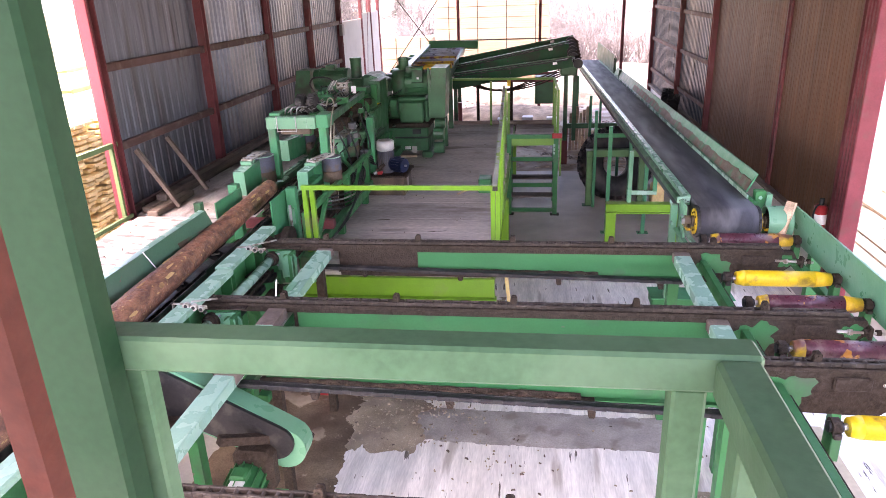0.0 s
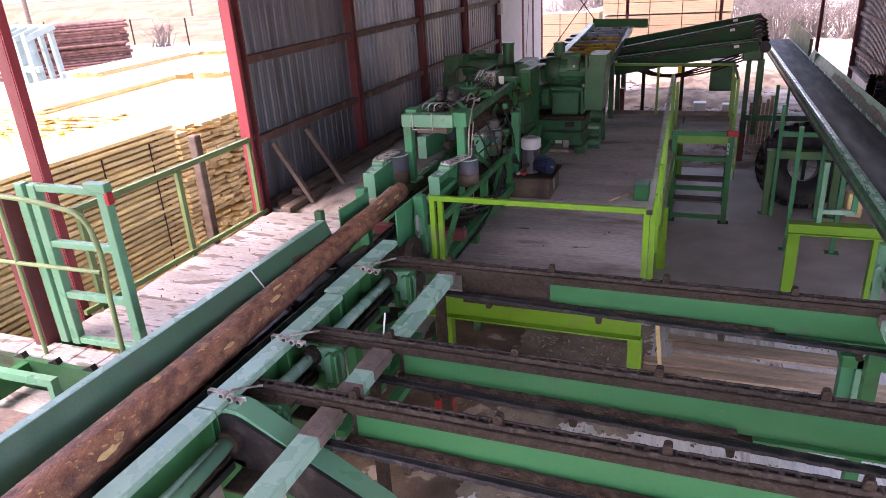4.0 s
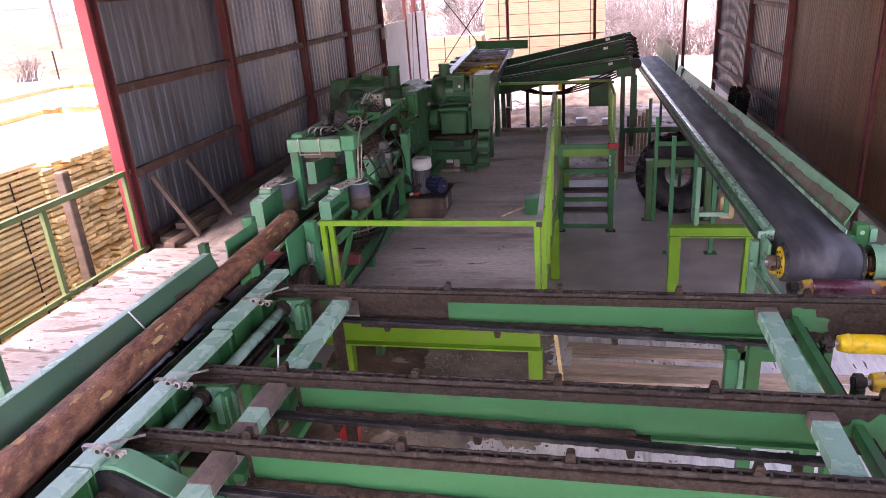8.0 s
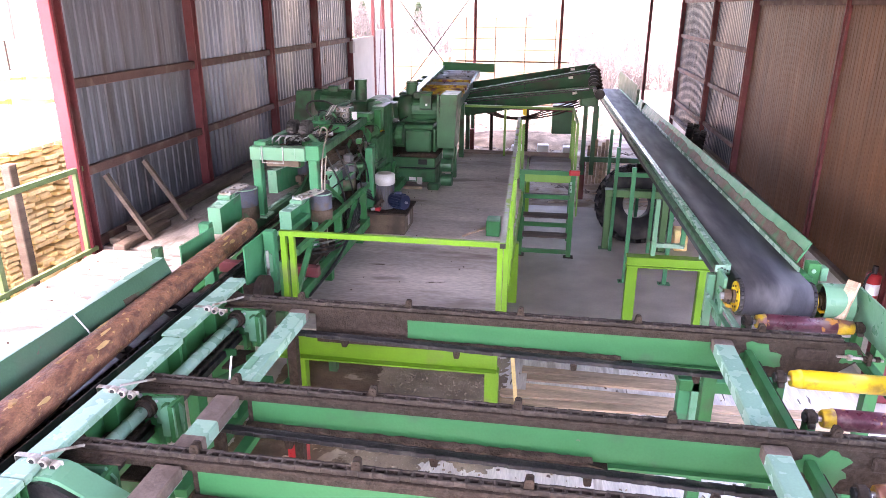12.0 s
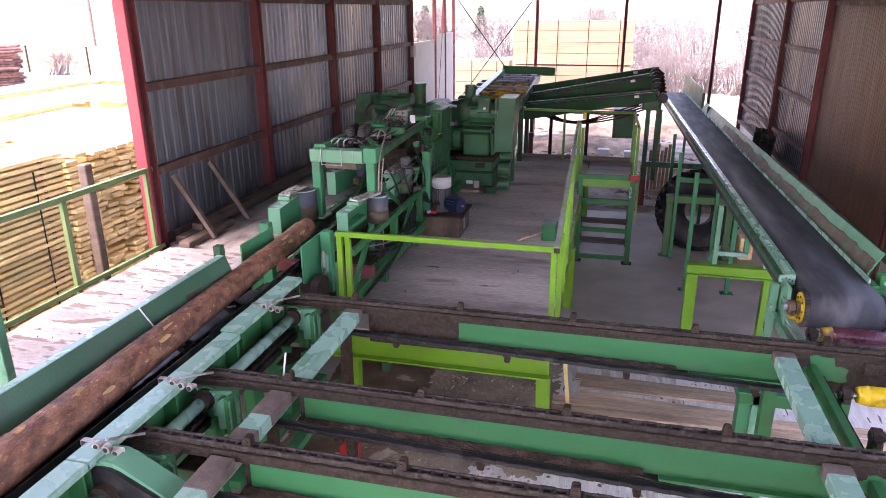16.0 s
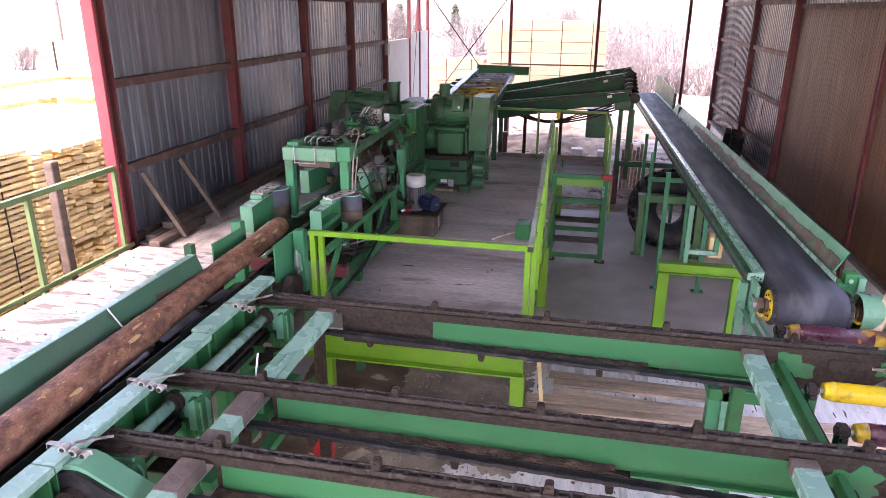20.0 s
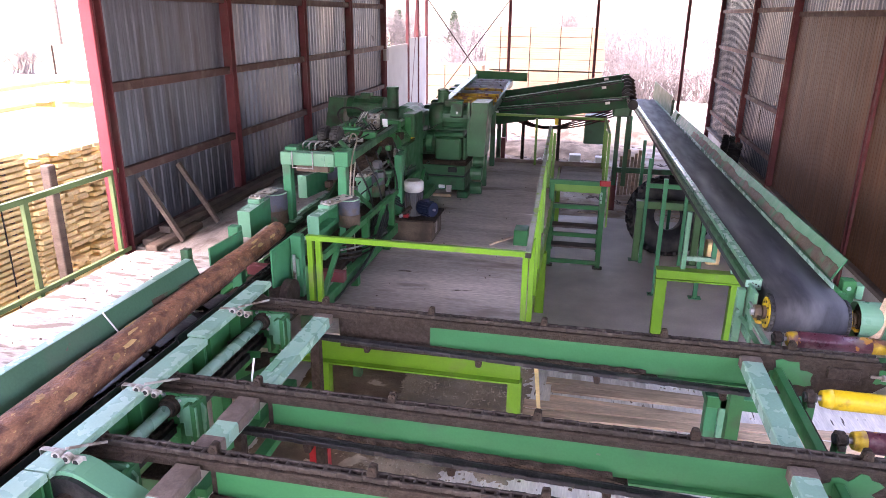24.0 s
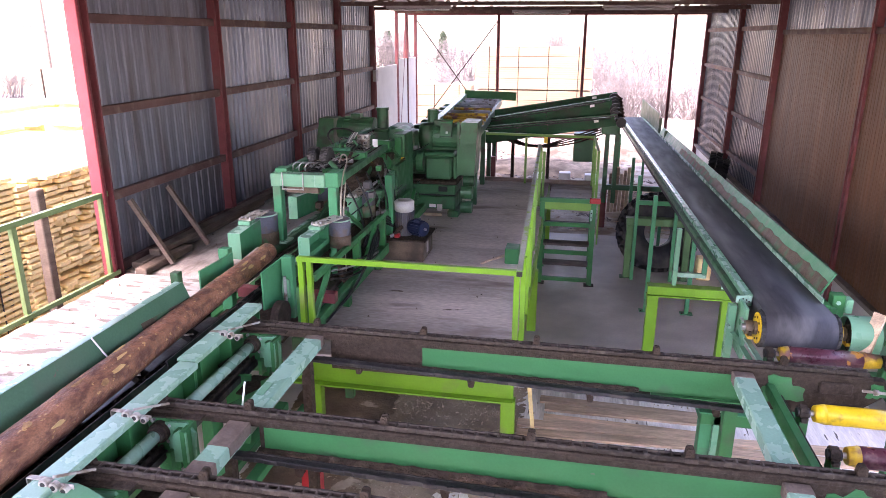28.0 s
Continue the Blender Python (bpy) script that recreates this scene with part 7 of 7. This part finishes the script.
ym = thing("yard_machine", (-32, 26, 0), "pale green steel handling frame in the yard", "machine")
for k in range(4):
    x, y = -33.6 + k * 0.95, 26.0 - k * 0.2
    part("upright", R(((x, y, 0), (x - 0.25, y + 0.1, 2.5 + 0.2 * (k % 2)), 0.28, 0.28)), "tealfar", ym)
    part("back_upright", R(((x + 0.3, y + 1.2, 0), (x + 0.1, y + 1.2, 2.9), 0.22, 0.22)), "tealfar", ym)
    part("arm", R(((x - 0.2, y, 2.4), (x + 0.5, y + 1.2, 2.9), 0.24, 0.26)), "tealfar", ym)
part("beam", R(((-34.0, 26.1, 1.0), (-30.4, 25.4, 1.0), 0.25, 0.3)), "tealfar", ym)
part("beam", R(((-33.9, 27.2, 2.85), (-30.3, 26.5, 2.85), 0.3, 0.3)), "tealfar", ym)

for x, y, h, r in ((-44.4, 46.2, 2.0, 0.06), (-37.8, 44.9, 2.0, 0.06), (-50, 47, 2.0, 0.06), (-56, 48, 2.0, 0.06)):
    single("fence_post", T(((x, y, -0.05), (x, y, h), r, 8)), "grime", "dark fence post at the yard's edge", "post", "", "fence posts")
for x, y, h in ((-48, 40, 9.0), (-62, 75, 9.0)):
    single("utility_pole", T(((x, y, -0.05), (x, y, h), 0.16, 10)), "oldwood", "grey wooden utility pole", "pole", "", "utility poles")
for x0, x1, ya, yb, h, seed in ((-150, -22, 47, 74, 0.7, 1), (-190, -24, 78, 135, 2.6, 2)):
    bm = bmesh.new()
    rows = []
    for i in range(49):
        u = i / 48
        x = x0 + (x1 - x0) * u
        row = []
        for v, q in ((0, -0.05), (0.06, 0.55), (0.16, 0.8), (0.5, 1.0), (0.9, 1.0), (1, -0.05)):
            y = ya + (yb - ya) * v + 3 * noise.noise(Vector((x * 0.05, v * 3, seed)))
            row.append(bm.verts.new((x, y, h * q * (1 + 0.35 * noise.noise(Vector((x * 0.08, v * 4, seed + 5)))) * min(1, 8 * u, 8 * (1 - u)) - 0.03)))
        rows.append(row)
    for a, b in zip(rows[:-1], rows[1:]):
        for k in range(5):
            bm.faces.new((a[k], b[k], b[k + 1], a[k + 1]))
    bmesh.ops.recalc_face_normals(bm, faces=bm.faces)
    single("grass_bank", bm, "drygrass", "low bank of dry brown grass beyond the yard", "bank", "structure", smooth=True)


def house(x, y, w, d, h, rot):
    t = thing("house", (x, y, 0), "pale plastered house, gable roof and windows greyed for glare", "house", "distant houses")
    m = Matrix.Translation((x, y, 0)) @ Matrix.Rotation(rot, 4, "Z")

    def put(name, bm, material, parent=t):
        bmesh.ops.transform(bm, matrix=m, verts=bm.verts)
        return part(name, bm, material, parent)
    put("wall", B(((-w / 2, -d / 2, -0.1), (w / 2, d / 2, h))), "plaster")
    bm = bmesh.new()
    prism(bm, [(-w / 2 - 0.4, h), (w / 2 + 0.4, h), (0, h + w * 0.38)], "y", -d / 2 - 0.4, d / 2 + 0.4)
    # roof and windows take a pale grey to paint in the glare
    put("roof", bm, "board")
    for k in range(int(d / 3)):
        for z in (1.0, 3.6):
            if z + 1.4 < h:
                for sx in (-w / 2, w / 2):
                    put("window", B(((sx - 0.05, -d / 2 + 1 + k * 3, z), (sx + 0.05, -d / 2 + 2.2 + k * 3, z + 1.3))), "board")
                put("window", B(((-w / 2 + 1 + k * 2.4, -d / 2 - 0.05, z), (-w / 2 + 2.1 + k * 2.4, -d / 2 + 0.05, z + 1.3))), "board")


for a in ((-122, 140, 12, 16, 6, 0.4), (-104, 150, 10, 12, 5, 0.1), (-90, 120, 9, 12, 4.5, 0.7), (-55, 150, 10, 14, 5.5, 0.2), (-140, 118, 12, 14, 6, 0.9)):
    house(*a)


def bush(x, y, h, w, n, seed, name="bush", label="bare reddish winter shrub"):
    """Bare twigs fanned out of one foot, forking twice."""
    r = random.Random(seed)
    V, Fc = [], []

    def twig(p, q, ra, rb):
        d = (q - p).normalized()
        s = d.orthogonal().normalized()
        u = d.cross(s)
        o = len(V)
        for c, rad in ((p, ra), (q, rb)):
            for k in range(3):
                a = k / 3 * math.tau
                V.append(c + (s * math.cos(a) + u * math.sin(a)) * rad)
        for k in range(3):
            Fc.append((o + k, o + (k + 1) % 3, o + 3 + (k + 1) % 3, o + 3 + k))
    for k in range(n):
        a, e = r.uniform(0, math.tau), r.uniform(0.15, 1.0)
        foot = Vector((x + r.uniform(-0.25, 0.25) * w, y + r.uniform(-0.25, 0.25) * w, -0.05))
        tip = foot + Vector((math.cos(a) * e * w * 0.5, math.sin(a) * e * w * 0.5, h * (1.1 - 0.45 * e) * r.uniform(0.6, 1)))
        mid_ = foot.lerp(tip, 0.5) + Vector((0, 0, 0.08 * h))
        twig(foot, mid_, 0.02 + h * 0.004, 0.012 + h * 0.002)
        twig(mid_, tip, 0.012 + h * 0.002, 0.006)
        for f in range(9):
            b = mid_.lerp(tip, r.random())
            t2 = b + Vector((r.uniform(-1, 1), r.uniform(-1, 1), r.uniform(-0.1, 0.9))) * h * 0.15
            twig(b, t2, 0.008 + h * 0.0008, 0.004)
    me = bpy.data.meshes.new(name)
    me.from_pydata(V, [], Fc)
    bm = bmesh.new()
    bm.from_mesh(me)
    bpy.data.meshes.remove(me)
    return single(name, bm, "twig", label, "bush", "", "shrubs")


for k, (x, y, h, w, n) in enumerate(((2.6, 40, 3.0, 3.0, 120), (4.6, 42, 2.4, 3.5, 140), (6.5, 41, 2.3, 3.0, 110), (1.6, 46, 3.4, 4, 120), (8.5, 44, 3.0, 4, 130), (-9, 46, 3.2, 4, 80), (10.5, 38, 2.5, 3, 90),
                                   (-44, 42, 2.6, 3, 60), (-40, 44.5, 2.2, 2.5, 50))):
    bush(x, y, h, w, n, k)
for k in range(16):
    bush(-30 + k * 4.6 + rnd.uniform(-1, 1), 66 + rnd.uniform(-6, 8), rnd.uniform(4.5, 7.0), 7, 130, 50 + k, "bare_tree", "leafless reddish-brown tree thicket")


def fir(x, y, h, seed):
    t = thing("fir_tree", (x, y, 0), "dark evergreen tree in the distance", "tree", "evergreens")
    part("trunk", T(((x, y, -0.05), (x, y, h * 0.95), h * 0.022, 8, 0.02)), "oldwood", t)
    r = random.Random(seed)
    V, Fc = [], []
    for k in range(420):
        z = h * (0.12 + 0.86 * r.random() ** 0.8)
        rad = (h - z) * 0.26 * r.uniform(0.5, 1.05)
        a = r.uniform(0, math.tau)
        c = Vector((x + math.cos(a) * rad, y + math.sin(a) * rad, z))
        s = h * 0.05 * r.uniform(0.6, 1.3)
        o = len(V)
        for j in range(3):
            V.append(c + Vector((r.uniform(-s, s), r.uniform(-s, s), r.uniform(-s, s) * 0.6)))
        V.append(c + Vector((math.cos(a) * s * 1.5, math.sin(a) * s * 1.5, -s * 0.6)))
        Fc += [(o, o + 1, o + 2), (o, o + 1, o + 3), (o + 1, o + 2, o + 3), (o, o + 2, o + 3)]
    me = bpy.data.meshes.new("crown")
    me.from_pydata(V, [], Fc)
    bm = bmesh.new()
    bm.from_mesh(me)
    bpy.data.meshes.remove(me)
    part("crown", bm, "fir", t)


for k, (x, y, h) in enumerate(((-23, 85, 5), (-27, 88, 6), (-18, 95, 5))):
    fir(x, y, h, 200 + k)

# far lumber packs behind the open end
def pack_stack(x0, x1, y, rows, h, straps):
    t = thing("lumber_pack_stack", ((x0 + x1) / 2, y, 0), "tall stack of strapped pale planed lumber packs", "lumber stack", "far packs")
    z = 0.05
    part("bearer", B(((x0 + 0.1, y - 0.6, -0.02), (x0 + 0.25, y + 0.6, 0.06)), ((x1 - 0.25, y - 0.6, -0.02), (x1 - 0.1, y + 0.6, 0.06))), "oldwood", t)
    for k in range(rows):
        dz = h / rows
        part("pack", B(((x0 + rnd.uniform(0, 0.08), y - 0.6, z), (x1 - rnd.uniform(0, 0.08), y + 0.6, z + dz - (0.07 if k % 4 == 3 else 0.02)), 0.01)), "wrapped", t)
        for s in range(4):
            zz = z + (s + 1) * dz / 5
            part("board_joint", B(((x0 + 0.1, y - 0.604, zz - 0.004), (x1 - 0.1, y - 0.6005, zz + 0.004))), "oldwood", t)
        z += dz
    for s in range(straps):
        x = x0 + (x1 - x0) * (s + 0.5) / straps
        part("strap", B(((x - 0.018, y - 0.612, 0.05), (x + 0.018, y - 0.605, z - 0.03))), "grime", t)


pack_stack(-4.75, 0.72, 34.0, 8, 3.95, 4)
pack_stack(-8.6, -4.95, 34.5, 4, 2.15, 3)
for x, y in ((-1.0, 22.0), (-0.2, 22.3), (0.6, 22.1)):
    single("white_block", B(((x - 0.18, y - 0.15, -0.02), (x + 0.18, y + 0.15, 0.3), 0.02)), "white", "white block on the ground behind the chute", "block", "", "white blocks")


def mound(name, x, y, rx, ry, h, material, label, seed):
    bm = bmesh.new()
    r = random.Random(seed)
    n, m_ = 22, 7
    rings = [[bm.verts.new((x, y, h + 0.0))] * n]
    for j in range(1, m_ + 1):
        u = j / m_
        row = []
        for k in range(n):
            a = k / n * math.tau
            w = 1 + 0.22 * noise.noise(Vector((math.cos(a) * 1.5, math.sin(a) * 1.5, seed)))
            row.append(bm.verts.new((x + math.cos(a) * rx * u * w, y + math.sin(a) * ry * u * w, h * (1 - u * u) * (1 + 0.3 * r.uniform(-1, 1)) - (0.03 if j == m_ else 0))))
        rings.append(row)
    for k in range(n):
        bm.faces.new((rings[0][0], rings[1][k], rings[1][(k + 1) % n]))
    for p, q in zip(rings[1:-1], rings[2:]):
        for k in range(n):
            bm.faces.new((p[k], q[k], q[(k + 1) % n], p[(k + 1) % n]))
    bmesh.ops.recalc_face_normals(bm, faces=bm.faces)
    return single(name, bm, material, label, "sawdust", "stuff", smooth=True)


mound("sawdust_heap", -0.8, 24.4, 3.2, 1.4, 0.28, "sawdust", "brown heap of sawdust and bark", 3)
mound("sawdust_heap", 1.5, 28, 4.5, 2.0, 0.35, "sawdust", "brown heap of sawdust and bark", 4)


def crust(x0, x1, y0, y1, h, material, label, seed, rough=0.5):
    """A trodden layer whose uneven top sinks into the floor at a ragged rim."""
    nx, ny = max(8, int((x1 - x0) / 0.03)), max(8, int((y1 - y0) / 0.03))
    V, Fc = [], []
    for j in range(ny + 1):
        for i in range(nx + 1):
            u, v = i / nx * 2 - 1, j / ny * 2 - 1
            x, y = x0 + (x1 - x0) * i / nx, y0 + (y1 - y0) * j / ny
            f = 1 - max(abs(u), abs(v)) ** 3
            f += rough * (noise.noise(Vector((x * 1.6, y * 1.6, seed))) + 0.6 * noise.noise(Vector((x * 5, y * 5, seed + 4))) + 0.3 * noise.noise(Vector((x * 15, y * 15, seed + 8)))) - 0.35
            f = min(f, 0.5) if max(abs(u), abs(v)) < 0.999 else -0.2
            V.append((x, y, 0.0085 + h * (f + 0.12 * noise.noise(Vector((x * 22, y * 22, seed + 2))))))
    for j in range(ny):
        for i in range(nx):
            k = j * (nx + 1) + i
            if max(V[k][2], V[k + 1][2], V[k + nx + 1][2], V[k + nx + 2][2]) > 0.006:
                Fc.append((k, k + 1, k + nx + 2, k + nx + 1))
    me = bpy.data.meshes.new("crust")
    me.from_pydata(V, [], Fc)
    bm = bmesh.new()
    bm.from_mesh(me)
    bpy.data.meshes.remove(me)
    return single("sawdust_crust", bm, material, label, "sawdust", "stuff", smooth=True)


crust(-2.8, -0.35, 6.0, 8.7, 0.020, "crust", "trodden grey-brown sawdust below the platform", 5, 0.4)
crust(-3.3, -1.75, 6.2, 9.2, 0.055, "barkground", "dark trodden bark beside the platform legs", 15, 0.35)
crust(-2.8, -1.0, 4.8, 6.5, 0.022, "crust", "trodden grey-brown sawdust below the chain deck", 6)
# this dark bark layer also paints in the shade below the trough
crust(-3.3, -1.7, 1.2, 6.9, 0.050, "barkground", "trodden bark below the trough, dark partly for shade", 11, 0.3)
crust(-1.9, 1.7, 5.1, 5.75, 0.010, "wetfloor", "damp grey strip of trodden dust", 7, 0.35)
crust(0.2, 1.2, 6.3, 7.0, 0.012, "crust", "patch of trodden sawdust", 8, 0.7)
crust(1.2, 2.3, 4.0, 4.6, 0.012, "crust", "patch of trodden sawdust", 9, 0.7)

# boards stacked outside the east side
eb = thing("board_pile", (6.6, 8, 0), "low pile of long bleached boards outside the hall", "lumber stack")
bm_ = bmesh.new()
box(bm_, (-0.10, -3.2, 0), (0.10, 3.2, 0.05), 0.004)
me = mesh_of("board", bm_, "lumberend")
for k in range(7):
    for j in range(17):
        piece("board", me, eb, (4.75 + j * 0.235 + rnd.uniform(-0.03, 0.03), 7.6 + rnd.uniform(-0.8, 0.8) + (j % 3) * 0.6, 0.0 + k * 0.085 - 0.02), (0, 0, rnd.uniform(-0.015, 0.015)))
for k, (x, y, w) in enumerate(((8.6, 30, 2.2), (11, 33, 2.6))):
    pack_stack(x, x + w * 1.6, y, 3, 1.5, 2)

# loose things on the concrete under the deck
for k in range(9):
    y = 7.35 + (k % 6) * 0.19 + rnd.uniform(-0.04, 0.04)
    x0 = -0.35 + rnd.uniform(-0.1, 0.3) + (k // 6) * 1.7
    single("floor_board", R(((x0, y, 0.022), (x0 + rnd.uniform(1.7, 2.4), y + rnd.uniform(-0.12, 0.12), 0.024), 0.15, 0.03)), "wetboard", "wet brown board lying on the floor", "board", "", "loose floor boards")
single("leaning_lath", R(((-0.30, 6.62, 1.36), (-0.24, 7.45, 0.0), 0.04, 0.02)), "lumber", "pale lath leaning on the platform", "lath")
single("leaning_plank", R(((2.48, 6.30, 1.70), (2.635, 6.42, 2.20), 0.10, 0.03)), "wetboard", "short rough brown plank standing by the rollers", "plank")
sd = thing("stool_frame", (1.7, 7.2, 0), "green steel stool frame on the floor", "frame")
part("top", B(((1.40, 6.80, 0.77), (2.30, 7.10, 0.90), 0.008)), "green", sd)
part("top_flange", B(((1.38, 6.78, 0.90), (2.32, 7.12, 0.915), 0.003)), "sea", sd)
for x in (1.48, 2.22):
    part("leg", B(((x - 0.07, 6.84, 0.01), (x + 0.07, 6.98, 0.77), 0.006)), "sea", sd)
    part("foot", B(((x - 0.10, 6.80, 0), (x + 0.10, 7.02, 0.012))), "green", sd)
part("stub", B(((1.62, 6.88, 0.915), (1.70, 6.96, 1.20), 0.005)), "green", sd)
single("timber_bundle", B(((2.1, 3.6, 0), (2.75, 5.2, 0.35), 0.01)), "lumberend", "pale sawn timber stacked below the rollers", "timber")


def litter(name, spots, zfun, n, seed, material, label, smin, smax):
    """Bark flakes and chips, too many to count."""
    r = random.Random(seed)
    V, Fc = [], []
    hubs = [(r.uniform(*s[:2]), r.uniform(*s[2:])) for s in spots for j in range(8)]
    for k in range(n):
        x0, x1, y0, y1 = spots[r.randrange(len(spots))]
        x, y = r.uniform(x0, x1), r.uniform(y0, y1)
        if k % 3 == 0:
            hub = hubs[r.randrange(len(hubs))]
            x, y = hub[0] + r.gauss(0, 0.14), hub[1] + r.gauss(0, 0.10)
        z = zfun
        s = r.uniform(smin, smax)
        a = r.uniform(0, math.tau)
        d, e = Vector((math.cos(a), math.sin(a), 0)) * s, Vector((-math.sin(a), math.cos(a), 0)) * s * r.uniform(0.15, 0.5)
        o = len(V)
        c = Vector((x, y, z + 0.001))
        for p in (-d - e, d - e * 0.6, d * 0.7 + e, -d * 0.8 + e):
            V.append(c + p)
            V.append(c + p * 0.8 + Vector((0, 0, r.uniform(0.006, 0.02))))
        Fc += [(o, o + 2, o + 3, o + 1), (o + 2, o + 4, o + 5, o + 3), (o + 4, o + 6, o + 7, o + 5), (o + 6, o, o + 1, o + 7), (o + 1, o + 3, o + 5, o + 7), (o, o + 6, o + 4, o + 2)]
    me = bpy.data.meshes.new(name)
    me.from_pydata(V, [], Fc)
    bm = bmesh.new()
    bm.from_mesh(me)
    bpy.data.meshes.remove(me)
    return single(name, bm, material, label, "chips", "stuff")


litter("bark_flakes", ((-2.6, 2.8, 2.5, 8.4), (-2.3, 0.2, 4.6, 8.0), (-2.6, 2.8, 2.5, 8.4)), 0.009, 260, 1, "cake", "dark bark flakes scattered on the floor", 0.005, 0.024)
litter("wood_chips", ((-2.6, 2.8, 2.5, 8.4), (-2.5, -0.5, 5, 8.6), (-2.5, -0.5, 5, 8.6), (-2.4, -0.9, 5.2, 8.2)), 0.012, 1300, 2, "chippale", "pale wood chips scattered on the floor", 0.004, 0.020)
litter("yard_debris", ((-4.5, 4.0, 16.5, 24), (-3.5, 2.0, 20, 30)), 0.0, 1500, 9, "sawdust", "clumps of bark and sawdust behind the hall", 0.02, 0.13)
litter("yard_debris", ((-4.5, 4.0, 16.5, 24), (-3.5, 2.0, 20, 30)), 0.0, 520, 10, "cake", "brown bark scraps behind the hall", 0.02, 0.10)
for k in range(6):
    single("leaning_board", R(((1.0 + k * 0.09, 18.4 + 0.05 * k, 0.02), (0.95 + k * 0.085, 17.3, 1.25 + 0.08 * (k % 3)), 0.07, 0.025)), "lumberend" if k % 2 else "wetboard", "brown board leaning under the chute", "board", "", "leaning boards")
litter("bark_flakes", ((-5.3, -3.8, 4.4, 7.7), (-5.4, -4.0, 7.8, 12)), DECK + 0.003, 60, 3, "cake", "bark flakes on the walkway", 0.004, 0.014)
litter("bark_flakes", ((-2.6, -0.6, 6.7, 15), (-2.6, -1.6, 9.0, 12.5)), PLAT + 0.003, 26, 4, "cake", "dirt and bark flakes on the platform", 0.004, 0.014)

# ---- boards, planks and slabs of the setting ----
bm_ = bmesh.new()
box(bm_, (-0.018, -0.051, 0), (0.018, 0.051, 3.46), 0.004)
me = mesh_of("wall_board", bm_, "brownwall")
y = 8.72
while y < 16.0:
    if min(abs(y - c) for c in RCOL) > 0.11:
        piece("board", me, wall_e, (XR + 0.02, y, 1.0))
    y += 0.108
bm_ = bmesh.new()
box(bm_, (-1.14, -0.0992, 0), (1.14, 0.0992, 0.045), 0.0015)
me = mesh_of("plank", bm_, "plank")
for k in range(46):
    piece("plank", me, plat, (-1.615 + rnd.uniform(-0.012, 0.012), 6.66 + k * 0.1995, PLAT - 0.045 + rnd.uniform(-0.002, 0.002)), (0, 0, rnd.uniform(-0.002, 0.002)))
bm_ = bmesh.new()
box(bm_, (-0.82, -0.098, 0), (0.82, 0.098, 0.045), 0.003)
me = mesh_of("plank", bm_, "deckplank")
for k in range(17):
    piece("plank", me, deck, (-4.57 + rnd.uniform(-0.02, 0.02), 4.38 + k * 0.2015, DECK - 0.045 + rnd.uniform(-0.003, 0.003)), (0, 0, rnd.uniform(-0.004, 0.004)))
bm_ = bmesh.new()
box(bm_, (-1.62, -1.488, 0), (1.62, 1.488, 0.008), 0.002)
me = mesh_of("slab", bm_, "paleslab")
for i in range(2):
    for j in range(3):
        piece("slab", me, floor, (-1.03 + i * 3.244, 2.0 + j * 2.98, 0.0))
